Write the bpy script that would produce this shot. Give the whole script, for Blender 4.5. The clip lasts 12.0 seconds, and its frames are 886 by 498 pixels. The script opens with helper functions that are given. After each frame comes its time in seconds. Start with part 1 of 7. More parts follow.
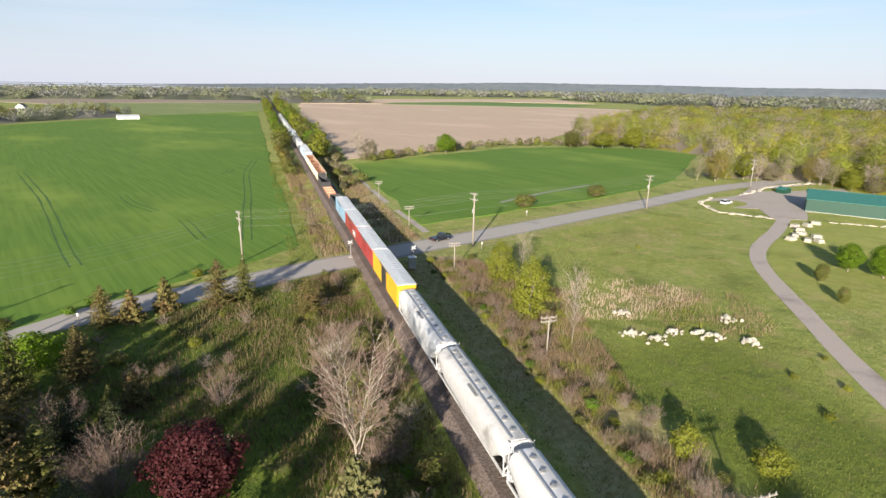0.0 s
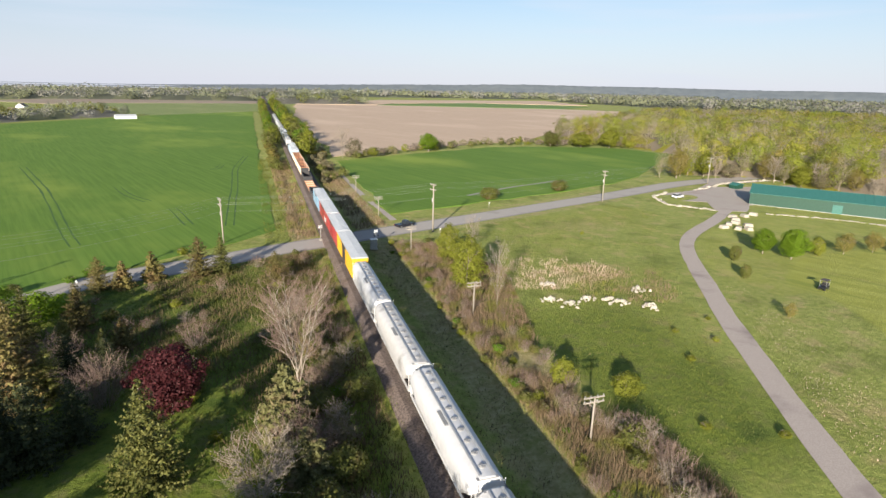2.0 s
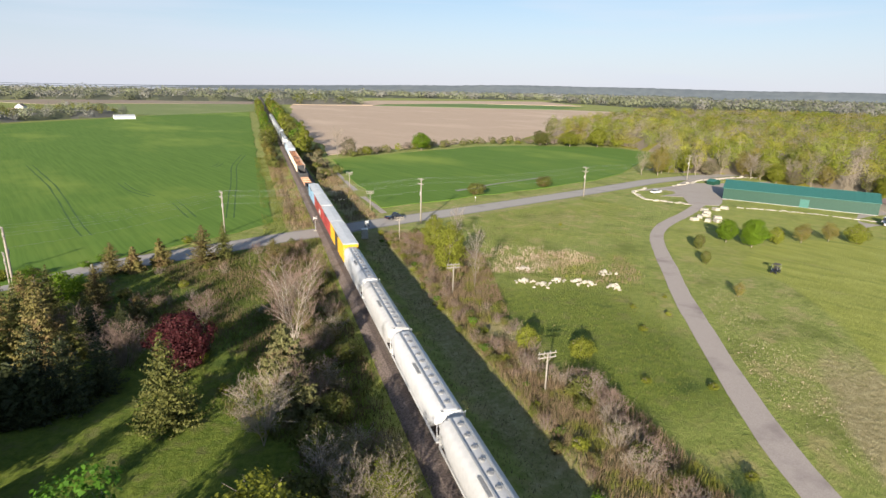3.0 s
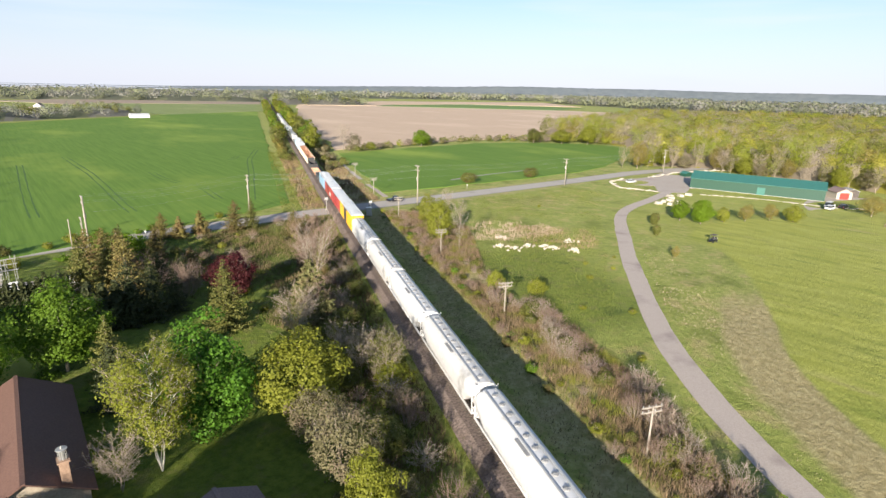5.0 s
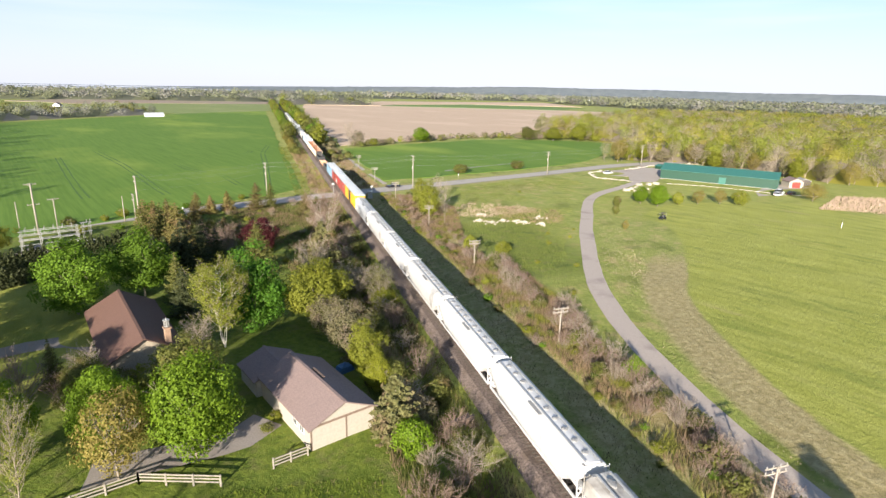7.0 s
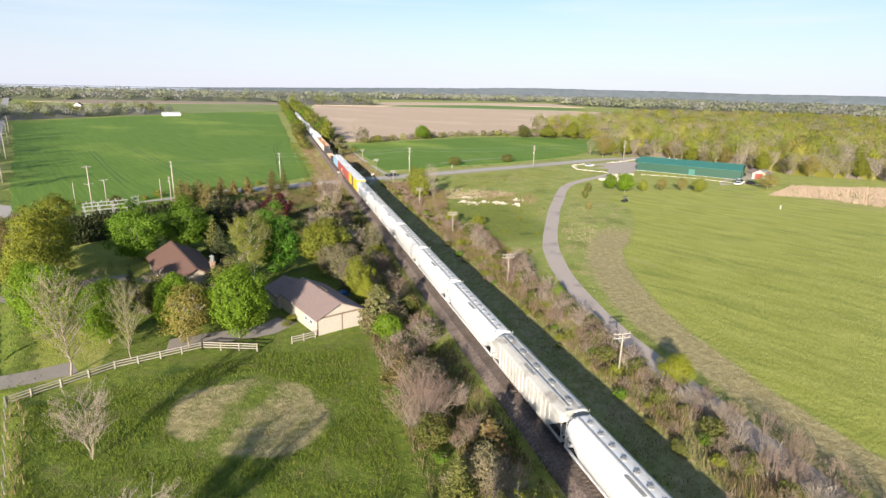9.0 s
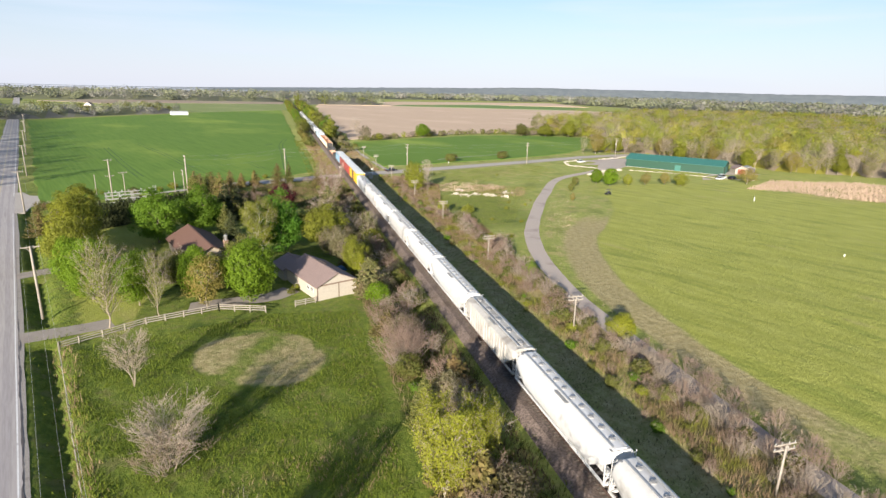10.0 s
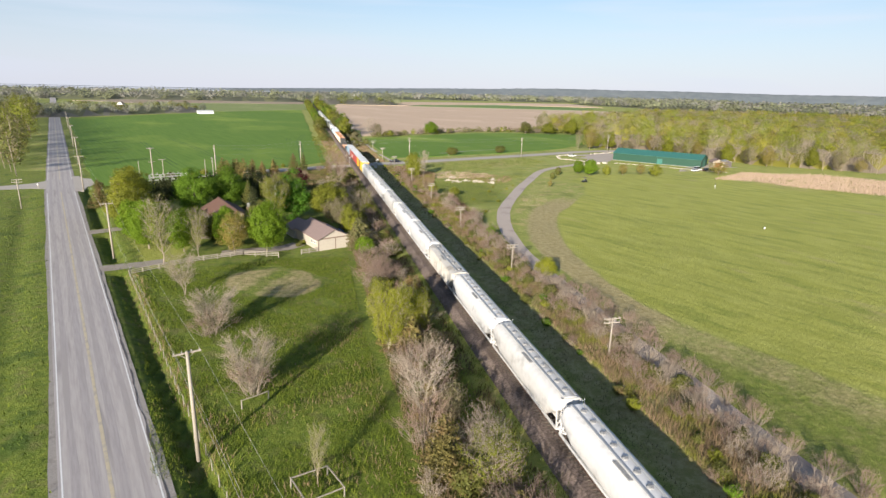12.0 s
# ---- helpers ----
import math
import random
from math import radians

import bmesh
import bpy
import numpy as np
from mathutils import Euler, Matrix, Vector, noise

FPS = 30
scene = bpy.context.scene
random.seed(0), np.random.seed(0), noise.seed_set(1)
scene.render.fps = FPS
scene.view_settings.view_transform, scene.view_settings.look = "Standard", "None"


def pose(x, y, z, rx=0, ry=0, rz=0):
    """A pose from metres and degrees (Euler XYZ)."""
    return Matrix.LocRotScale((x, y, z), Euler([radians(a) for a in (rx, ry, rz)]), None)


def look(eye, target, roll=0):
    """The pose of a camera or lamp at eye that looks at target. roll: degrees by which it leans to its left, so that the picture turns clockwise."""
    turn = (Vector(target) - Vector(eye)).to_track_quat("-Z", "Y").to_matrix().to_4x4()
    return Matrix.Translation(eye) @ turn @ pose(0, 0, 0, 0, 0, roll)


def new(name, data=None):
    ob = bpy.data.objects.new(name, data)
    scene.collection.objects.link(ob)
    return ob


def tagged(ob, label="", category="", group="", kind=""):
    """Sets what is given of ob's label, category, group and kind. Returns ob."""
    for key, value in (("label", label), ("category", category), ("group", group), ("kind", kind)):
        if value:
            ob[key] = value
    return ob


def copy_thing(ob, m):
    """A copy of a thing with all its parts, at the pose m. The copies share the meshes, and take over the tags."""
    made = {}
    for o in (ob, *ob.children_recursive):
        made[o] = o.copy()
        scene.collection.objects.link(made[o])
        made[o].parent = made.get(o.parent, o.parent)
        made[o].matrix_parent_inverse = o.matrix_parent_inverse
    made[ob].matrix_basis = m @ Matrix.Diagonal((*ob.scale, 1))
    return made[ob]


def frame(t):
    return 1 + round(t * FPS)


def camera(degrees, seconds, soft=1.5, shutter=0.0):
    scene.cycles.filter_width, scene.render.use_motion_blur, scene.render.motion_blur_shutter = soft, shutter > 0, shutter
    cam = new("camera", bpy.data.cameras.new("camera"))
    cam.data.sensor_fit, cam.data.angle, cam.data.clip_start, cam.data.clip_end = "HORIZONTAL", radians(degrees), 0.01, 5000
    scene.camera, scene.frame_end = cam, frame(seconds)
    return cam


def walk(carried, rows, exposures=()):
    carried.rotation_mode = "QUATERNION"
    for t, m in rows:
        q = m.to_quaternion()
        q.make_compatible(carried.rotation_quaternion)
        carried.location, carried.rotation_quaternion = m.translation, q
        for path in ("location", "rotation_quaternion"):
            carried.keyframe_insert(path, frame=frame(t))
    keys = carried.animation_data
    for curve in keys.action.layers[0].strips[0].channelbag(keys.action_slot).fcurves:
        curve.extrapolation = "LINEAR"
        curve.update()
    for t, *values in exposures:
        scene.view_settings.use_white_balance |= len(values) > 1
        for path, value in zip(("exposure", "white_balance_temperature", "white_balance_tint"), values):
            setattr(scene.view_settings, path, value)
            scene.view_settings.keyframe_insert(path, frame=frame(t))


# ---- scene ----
cam = camera(77.0, 12.0, 1.5)
PATH = [
    (0, (-0.486, -2.323, 35.058), (5.494, 15.907, 29.398), 1.2),
    (0.5, (0.618, -5.89, 35.093), (6.458, 12.39, 29.443), 1.2),
    (1, (1.788, -9.809, 35.164), (7.548, 8.491, 29.514), 1.2),
    (1.5, (2.905, -14.22, 35.251), (8.625, 4.09, 29.611), 1.2),
    (2, (3.601, -18.995, 35.34), (9.631, -0.775, 29.73), 1.4),
    (2.5, (3.594, -23.942, 35.429), (9.724, -5.752, 29.819), 1.4),
    (3, (3.011, -29.248, 35.473), (9.151, -11.048, 29.883), 1.4),
    (5, (-1.646, -52.657, 34.987), (4.394, -34.417, 29.437), 1.5),
    (5.5, (-2.645, -58.88, 34.973), (3.355, -40.63, 29.423), 1.5),
    (6, (-3.612, -65.268, 34.996), (2.368, -47.008, 29.446), 1.5),
    (6.5, (-4.425, -71.797, 35.005), (1.485, -53.507, 29.465), 1.5),
    (7, (-5.241, -78.303, 35.013), (0.639, -60.013, 29.473), 1.5),
    (9, (-7.158, -104.616, 34.592), (-1.548, -86.226, 29.082), 1.5),
    (9.5, (-7.396, -111.319, 34.591), (-1.836, -92.909, 29.081), 1.5),
    (10, (-7.443, -118.129, 34.569), (-1.983, -99.699, 29.049), 1.5),
    (10.5, (-7.271, -125.031, 34.503), (-1.921, -106.571, 28.983), 1.5),
    (11, (-6.826, -132.104, 34.41), (-1.636, -113.604, 28.87), 1.5),
    (11.5, (-6.227, -139.517, 34.311), (-1.167, -120.977, 28.771), 1.5),
    (12, (-5.521, -147.17, 34.238), (-0.711, -128.56, 28.728), 1.5),]
EXPOSURE = 1.12
walk(cam, [(t, look(eye, target, roll)) for t, eye, target, roll in PATH],
     [(t, EXPOSURE + e) for t, e in ((0, -0.08), (1.5, -0.12), (3, -0.14), (5, 0.1), (6.5, 0.2), (7.2, 0.2), (8.8, 0.1), (10, 0.04), (12, -0.1))])

# ---------------------------------------------------------------- light
SUN_EL, SUN_AZ = radians(15.7), radians(212.5)          # azimuth clockwise from +y
world = bpy.data.worlds.new("sky")
scene.world = world
world.use_nodes = True
wn, wl = world.node_tree.nodes, world.node_tree.links
wn.clear()
sky = wn.new("ShaderNodeTexSky")
sky.sky_type = "NISHITA"
sky.sun_disc = False
sky.sun_elevation, sky.sun_rotation = SUN_EL, SUN_AZ
sky.air_density, sky.dust_density, sky.ozone_density = 1.0, 0.1, 3.0
bg = wn.new("ShaderNodeBackground")
bg.inputs[1].default_value = 0.066
wo = wn.new("ShaderNodeOutputWorld")
haze = wn.new("ShaderNodeMix")
haze.data_type = "RGBA"
up = wn.new("ShaderNodeSeparateXYZ")
wl.new(wn.new("ShaderNodeTexCoord").outputs["Generated"], up.inputs[0])
low = wn.new("ShaderNodeMapRange")                        # haze lies low over the plain
low.interpolation_type = "SMOOTHSTEP"
low.inputs[1].default_value, low.inputs[2].default_value, low.inputs[3].default_value, low.inputs[4].default_value = -0.02, 0.24, 0.85, 0.04
wl.new(up.outputs[2], low.inputs[0])
wl.new(low.outputs[0], haze.inputs[0])
flat = wn.new("ShaderNodeMapping")
flat.inputs["Scale"].default_value = (1.2, 2.0, 16.0)
streak = wn.new("ShaderNodeTexNoise")
streak.inputs["Scale"].default_value, streak.inputs["Detail"].default_value = 1.6, 5
wl.new(wn["Texture Coordinate"].outputs["Generated"], flat.inputs[0])
wl.new(flat.outputs[0], streak.inputs["Vector"])
veil = wn.new("ShaderNodeMapRange")                       # faint streaks of high cloud
veil.inputs[1].default_value, veil.inputs[2].default_value, veil.inputs[3].default_value, veil.inputs[4].default_value = 0.5, 0.78, 0.0, 0.5
wl.new(streak.outputs[0], veil.inputs[0])
cloud = wn.new("ShaderNodeMix")
cloud.data_type = "RGBA"
cloud.inputs[7].default_value = (6.6, 7.0, 7.6, 1)
wl.new(veil.outputs[0], cloud.inputs[0])
wl.new(sky.outputs[0], cloud.inputs[6])
haze.inputs[7].default_value = (5.3, 5.65, 6.9, 1)        # pale lavender horizon haze
wl.new(cloud.outputs[2], haze.inputs[6])
wl.new(haze.outputs[2], bg.inputs[0])
wl.new(bg.outputs[0], wo.inputs[0])
sun = new("sun", bpy.data.lights.new("sun", "SUN"))
sun.data.energy, sun.data.angle, sun.data.color = 5.0, radians(0.6), (1.0, 0.9, 0.76)
sun_from = Vector((math.sin(SUN_AZ) * math.cos(SUN_EL), math.cos(SUN_AZ) * math.cos(SUN_EL), math.sin(SUN_EL)))
sun.matrix_world = look(sun_from * 300, (0, 0, 0))

# ---------------------------------------------------------------- materials
rng = np.random.default_rng(7)


def nodes_of(name):
    m = bpy.data.materials.new(name)
    m.use_nodes = True
    return m, m.node_tree.nodes, m.node_tree.links, m.node_tree.nodes["Principled BSDF"]


def mixer(n, l, fac, a, b):
    """Colour mix; each of fac, a, b is a socket or a value."""
    x = n.new("ShaderNodeMix")
    x.data_type = "RGBA"
    for i, v in ((0, fac), (6, a), (7, b)):
        if isinstance(v, bpy.types.NodeSocket):
            l.new(v, x.inputs[i])
        elif i == 0:
            x.inputs[0].default_value = v
        else:
            x.inputs[i].default_value = (*v, 1)
    return x.outputs[2]


def noisy(n, l, scale, detail=4, stretch=None, rough=0.6, source=None):
    """Noise in metres of the world (or of the object); stretch scales the axes."""
    t = n.new("ShaderNodeTexNoise")
    t.inputs["Scale"].default_value = scale
    t.inputs["Detail"].default_value = detail
    t.inputs["Roughness"].default_value = rough
    if source is None:
        source = n.new("ShaderNodeNewGeometry").outputs["Position"]
    if stretch:
        mp = n.new("ShaderNodeMapping")
        mp.inputs["Rotation"].default_value = (0, 0, stretch[2])
        mp.vector_type = "TEXTURE"
        mp.inputs["Scale"].default_value = (1 / stretch[0], 1 / stretch[1], 1)
        l.new(source, mp.inputs[0])
        source = mp.outputs[0]
    l.new(source, t.inputs["Vector"])
    return t.outputs[0]


def ramp(n, l, fac, lo, hi):
    r = n.new("ShaderNodeMapRange")
    r.inputs[1].default_value, r.inputs[2].default_value = lo, hi
    r.interpolation_type = "SMOOTHSTEP"
    l.new(fac, r.inputs[0])
    return r.outputs[0]


def bumped(n, l, bsdf, height, strength=0.4, dist=0.05):
    b = n.new("ShaderNodeBump")
    b.inputs["Strength"].default_value, b.inputs["Distance"].default_value = strength, dist
    l.new(height, b.inputs["Height"])
    l.new(b.outputs[0], bsdf.inputs["Normal"])


def surface(name, a, b, fine=6.0, coarse=0.4, rough=0.8, metal=0.0, bump=0.2, dirt=None, dirt_amount=0.5, stretch=None, rand=0.0):
    """A worn surface: two tones in fine grain, a third in coarse stains."""
    m, n, l, p = nodes_of(name)
    src = n.new("ShaderNodeTexCoord").outputs["Object"]
    f = noisy(n, l, fine, 5, stretch, 0.65, src)
    c = mixer(n, l, ramp(n, l, f, 0.3, 0.7), a, b)
    if dirt:
        d = noisy(n, l, coarse, 4, stretch, 0.6, src)
        c = mixer(n, l, ramp(n, l, d, 0.75 - 0.45 * dirt_amount, 0.95 - 0.3 * dirt_amount), c, dirt)
    if rand:
        hs = n.new("ShaderNodeHueSaturation")
        mr = n.new("ShaderNodeMapRange")
        mr.inputs[3].default_value, mr.inputs[4].default_value = 1 - rand, 1 + rand
        l.new(n.new("ShaderNodeObjectInfo").outputs["Random"], mr.inputs[0])
        l.new(mr.outputs[0], hs.inputs["Value"])
        l.new(c, hs.inputs["Color"])
        c = hs.outputs[0]
    l.new(c, p.inputs["Base Color"])
    p.inputs["Roughness"].default_value, p.inputs["Metallic"].default_value = rough, metal
    if bump:
        bumped(n, l, p, f, bump, 0.03)
    return m


def leaf(name, dark, light, other=None, other_share=0.15, through_light=0.35):
    """Leaves or needles: each card its own tone, each plant a little different, light shining through."""
    m, n, l, p = nodes_of(name)
    isl = n.new("ShaderNodeNewGeometry").outputs["Random Per Island"]
    c = mixer(n, l, isl, dark, light)
    if other:
        big = noisy(n, l, 0.45, 2)
        c = mixer(n, l, ramp(n, l, big, 0.72 - other_share, 0.8 - 0.5 * other_share), c, other)
    hs = n.new("ShaderNodeHueSaturation")
    mr = n.new("ShaderNodeMapRange")
    mr.inputs[3].default_value, mr.inputs[4].default_value = 0.82, 1.18
    l.new(n.new("ShaderNodeObjectInfo").outputs["Random"], mr.inputs[0])
    tone = n.new("ShaderNodeAttribute")                   # each tree of a wood has its own tone
    tone.attribute_name = "tone"
    both = n.new("ShaderNodeMath")
    l.new(mr.outputs[0], both.inputs[0])
    l.new(tone.outputs["Fac"], both.inputs[1])
    l.new(both.outputs[0], hs.inputs["Value"])
    l.new(c, hs.inputs["Color"])
    l.new(hs.outputs[0], p.inputs["Base Color"])
    p.inputs["Roughness"].default_value = 0.65
    p.inputs["Specular IOR Level"].default_value = 0.25
    tr = n.new("ShaderNodeBsdfTranslucent")
    l.new(hs.outputs[0], tr.inputs[0])
    mx = n.new("ShaderNodeMixShader")
    mx.inputs[0].default_value = through_light
    l.new(p.outputs[0], mx.inputs[1])
    l.new(tr.outputs[0], mx.inputs[2])
    l.new(mx.outputs[0], n["Material Output"].inputs[0])
    return m


LEAF = {
    "maple": leaf("maple_leaf", (0.078, 0.145, 0.01), (0.142, 0.24, 0.02)),
    "bright": leaf("bright_leaf", (0.118, 0.20, 0.01), (0.20, 0.305, 0.02)),
    "dark": leaf("dark_leaf", (0.05, 0.125, 0.01), (0.10, 0.215, 0.02)),
    "yellow": leaf("yellow_green_leaf", (0.16, 0.18, 0.018), (0.255, 0.265, 0.035)),
    "wood_gold": leaf("sunlit_wood_leaf", (0.34, 0.32, 0.05), (0.44, 0.41, 0.09), None, 0, 0.5),
    "wood_lime": leaf("lime_wood_leaf", (0.25, 0.29, 0.05), (0.34, 0.37, 0.08), None, 0, 0.5),
    "wood_bare": leaf("bare_wood_twig", (0.34, 0.28, 0.21), (0.44, 0.37, 0.28), None, 0, 0.5),
    "olive": leaf("olive_leaf", (0.10, 0.115, 0.025), (0.175, 0.18, 0.042), (0.17, 0.125, 0.055), 0.2),
    "birch": leaf("birch_leaf", (0.175, 0.198, 0.02), (0.265, 0.288, 0.036)),
    "grey": leaf("grey_bud", (0.15, 0.14, 0.07), (0.235, 0.21, 0.11), (0.20, 0.155, 0.105), 0.25),
    "red": leaf("red_leaf", (0.06, 0.014, 0.016), (0.13, 0.03, 0.034)),
    "spruce": leaf("spruce_needle", (0.075, 0.088, 0.02), (0.17, 0.165, 0.042), None, 0, 0.12),
    "brownspruce": leaf("brown_spruce_needle", (0.095, 0.085, 0.024), (0.19, 0.16, 0.05), (0.17, 0.115, 0.05), 0.25, 0.12),
    "cedar": leaf("cedar_needle", (0.032, 0.042, 0.016), (0.07, 0.08, 0.028), None, 0, 0.1),
    "pine": leaf("pine_needle", (0.10, 0.105, 0.035), (0.185, 0.175, 0.07), (0.19, 0.14, 0.08), 0.25, 0.15),
    "gold": leaf("golden_green_leaf", (0.20, 0.218, 0.018), (0.315, 0.325, 0.036)),
    "orange": leaf("orange_bud", (0.21, 0.17, 0.04), (0.30, 0.25, 0.07)),
    "twiggy": leaf("bare_twig_haze", (0.17, 0.14, 0.105), (0.27, 0.225, 0.17)),
    # paled and greyed: distance haze is mixed into these three leaf colours
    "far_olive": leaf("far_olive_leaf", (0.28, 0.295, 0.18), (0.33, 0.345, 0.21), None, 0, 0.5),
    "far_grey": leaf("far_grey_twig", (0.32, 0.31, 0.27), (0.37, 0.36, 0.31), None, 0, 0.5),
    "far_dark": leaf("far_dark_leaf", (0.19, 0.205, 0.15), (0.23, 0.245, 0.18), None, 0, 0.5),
}
BARK = surface("bark", (0.20, 0.16, 0.12), (0.34, 0.29, 0.23), 9, 0.8, 0.9, bump=0.5, stretch=(1, 1, 0))
WHITE_BARK = surface("birch_bark", (0.58, 0.54, 0.46), (0.74, 0.70, 0.62), 5, 0.8, 0.8, bump=0.2, dirt=(0.2, 0.17, 0.14), dirt_amount=0.3)
PALE_BARK = surface("pale_bark", (0.32, 0.275, 0.215), (0.46, 0.405, 0.33), 5, 0.8, 0.85, bump=0.3, dirt=(0.22, 0.18, 0.13), dirt_amount=0.4)
TWIG = surface("twig_bark", (0.26, 0.21, 0.16), (0.41, 0.34, 0.27), 3, 0.5, 0.9, bump=0)
RED_TWIG = surface("reddish_twig_bark", (0.19, 0.13, 0.098), (0.32, 0.23, 0.18), 3, 0.5, 0.9, bump=0)
DARK_TWIG = surface("dark_twig_bark", (0.13, 0.10, 0.08), (0.2, 0.16, 0.12), 3, 0.5, 0.9, bump=0)

ROAD_WEAR = surface("wheel_worn_asphalt", (0.30, 0.275, 0.278), (0.37, 0.342, 0.342), 5, 0.4, 0.9, bump=0.1, dirt=(0.32, 0.295, 0.288), dirt_amount=0.6, stretch=(1.0, 0.06, 0.36))
ROAD_TURN = 0.36                                         # heading of the main road
MAIN_ASPHALT = surface("streaked_asphalt", (0.35, 0.32, 0.315), (0.43, 0.40, 0.39), 5, 0.9, 0.9, bump=0.15, dirt=(0.245, 0.225, 0.225), dirt_amount=0.55, stretch=(1.0, 0.05, ROAD_TURN))
ASPHALT = surface("old_asphalt", (0.37, 0.335, 0.30), (0.44, 0.40, 0.36), 14, 0.15, 0.9, bump=0.25, dirt=(0.29, 0.26, 0.24), dirt_amount=0.5)
SHOULDER = surface("gravel_shoulder", (0.22, 0.20, 0.19), (0.36, 0.33, 0.30), 9, 0.5, 0.95, bump=0.5, dirt=(0.15, 0.13, 0.12))
DRIVE = surface("worn_drive_asphalt", (0.38, 0.32, 0.28), (0.48, 0.41, 0.36), 7, 0.16, 0.95, bump=0.3, dirt=(0.27, 0.22, 0.20), dirt_amount=0.55)
OLD_DRIVE = surface("old_drive_asphalt", (0.26, 0.225, 0.20), (0.34, 0.30, 0.27), 7, 0.2, 0.95, bump=0.3, dirt=(0.20, 0.165, 0.15), dirt_amount=0.5)
GRAVEL = surface("pale_gravel", (0.36, 0.31, 0.265), (0.47, 0.41, 0.36), 6, 0.12, 0.95, bump=0.4, dirt=(0.36, 0.28, 0.25), dirt_amount=0.6)
WHITE_LINE = surface("white_road_paint", (0.62, 0.62, 0.62), (0.75, 0.75, 0.75), 5, 1.2, 0.7, bump=0, dirt=(0.4, 0.39, 0.4), dirt_amount=0.45)
YELLOW_LINE = surface("faded_yellow_paint", (0.46, 0.40, 0.28), (0.52, 0.455, 0.33), 5, 0.9, 0.7, bump=0, dirt=(0.33, 0.3, 0.28), dirt_amount=0.7)
CRACK = surface("tar_crack", (0.07, 0.06, 0.065), (0.11, 0.1, 0.1), 5, 1, 0.8, bump=0)
BALLAST = surface("ballast", (0.08, 0.06, 0.05), (0.24, 0.185, 0.16), 4, 0.35, 0.95, bump=1.0, dirt=(0.11, 0.078, 0.055), dirt_amount=0.6)
STEEL = surface("rail_steel", (0.16, 0.10, 0.08), (0.26, 0.19, 0.16), 4, 1, 0.5, metal=0.6, bump=0.1)
SLEEPER = surface("sleeper_wood", (0.10, 0.08, 0.07), (0.2, 0.17, 0.14), 5, 1, 0.9, bump=0.3, rand=0.2)
POLE = surface("weathered_pole_wood", (0.27, 0.235, 0.195), (0.40, 0.355, 0.30), 6, 1, 0.9, bump=0.3, dirt=(0.25, 0.2, 0.16), dirt_amount=0.35)
WIRE = surface("wire", (0.30, 0.30, 0.30), (0.42, 0.42, 0.42), 2, 1, 0.5, metal=0.3, bump=0)
INSUL = surface("insulator", (0.28, 0.27, 0.25), (0.40, 0.39, 0.37), 3, 1, 0.3, bump=0)
GALV = surface("galvanised_steel", (0.36, 0.355, 0.34), (0.48, 0.475, 0.45), 3, 0.6, 0.5, metal=0.4, bump=0)
FENCE = surface("old_fence_wood", (0.21, 0.185, 0.15), (0.36, 0.325, 0.27), 7, 1, 0.85, bump=0.2)
STONE = surface("pale_limestone", (0.36, 0.32, 0.26), (0.55, 0.50, 0.42), 4, 0.8, 0.9, bump=0.4, rand=0.12)
DARK = surface("dark_rubber", (0.02, 0.02, 0.02), (0.04, 0.04, 0.04), 5, 1, 0.7, bump=0.1)
UNDER = surface("grimy_steel", (0.06, 0.05, 0.045), (0.12, 0.10, 0.09), 5, 1, 0.7, bump=0.2)

# ground: green turf, dry tan grass, lush grass, mown turf by plan
GROUND, n, l, p = nodes_of("meadow_ground")
att = n.new("ShaderNodeAttribute")
att.attribute_name = "cover"
sep = n.new("ShaderNodeSeparateColor")
l.new(att.outputs["Color"], sep.inputs[0])
g_mid = noisy(n, l, 0.22, 4)
tuft = noisy(n, l, 0.9, 6, None, 0.75)


def broken(mask, amount):
    """A mask whose edge is broken up by the grass's own noise."""
    a = n.new("ShaderNodeMath")
    a.operation = "MULTIPLY_ADD"
    l.new(g_mid, a.inputs[0])
    a.inputs[1].default_value = amount
    l.new(mask, a.inputs[2])
    b = n.new("ShaderNodeMath")
    b.operation = "MULTIPLY_ADD"
    l.new(tuft, b.inputs[0])
    b.inputs[1].default_value = amount
    l.new(a.outputs[0], b.inputs[2])
    return ramp(n, l, b.outputs[0], 0.25 + amount, 0.75 + amount)


c = mixer(n, l, ramp(n, l, tuft, 0.35, 0.65), (0.195, 0.235, 0.048), (0.30, 0.322, 0.082))
c = mixer(n, l, ramp(n, l, g_mid, 0.5, 0.68), c, (0.36, 0.31, 0.12))
c = mixer(n, l, ramp(n, l, noisy(n, l, 0.085, 5, None, 0.7), 0.5, 0.66), c, (0.155, 0.185, 0.035))
lush = mixer(n, l, ramp(n, l, tuft, 0.35, 0.65), (0.085, 0.128, 0.014), (0.168, 0.208, 0.03))
lush = mixer(n, l, ramp(n, l, noisy(n, l, 0.35, 5, None, 0.7), 0.50, 0.66), lush, (0.148, 0.155, 0.045))
lush = mixer(n, l, ramp(n, l, noisy(n, l, 0.16, 4, None, 0.6), 0.55, 0.7), lush, (0.055, 0.095, 0.012))
c = mixer(n, l, broken(sep.outputs[1], 0.35), c, lush)
mown = mixer(n, l, ramp(n, l, noisy(n, l, 0.10, 4, (1, 3.5, -1.15)), 0.35, 0.7), (0.275, 0.295, 0.054), (0.35, 0.355, 0.083))
mown = mixer(n, l, ramp(n, l, noisy(n, l, 0.06, 5, (1, 4.5, -1.15), 0.65), 0.5, 0.66), mown, (0.215, 0.25, 0.045))
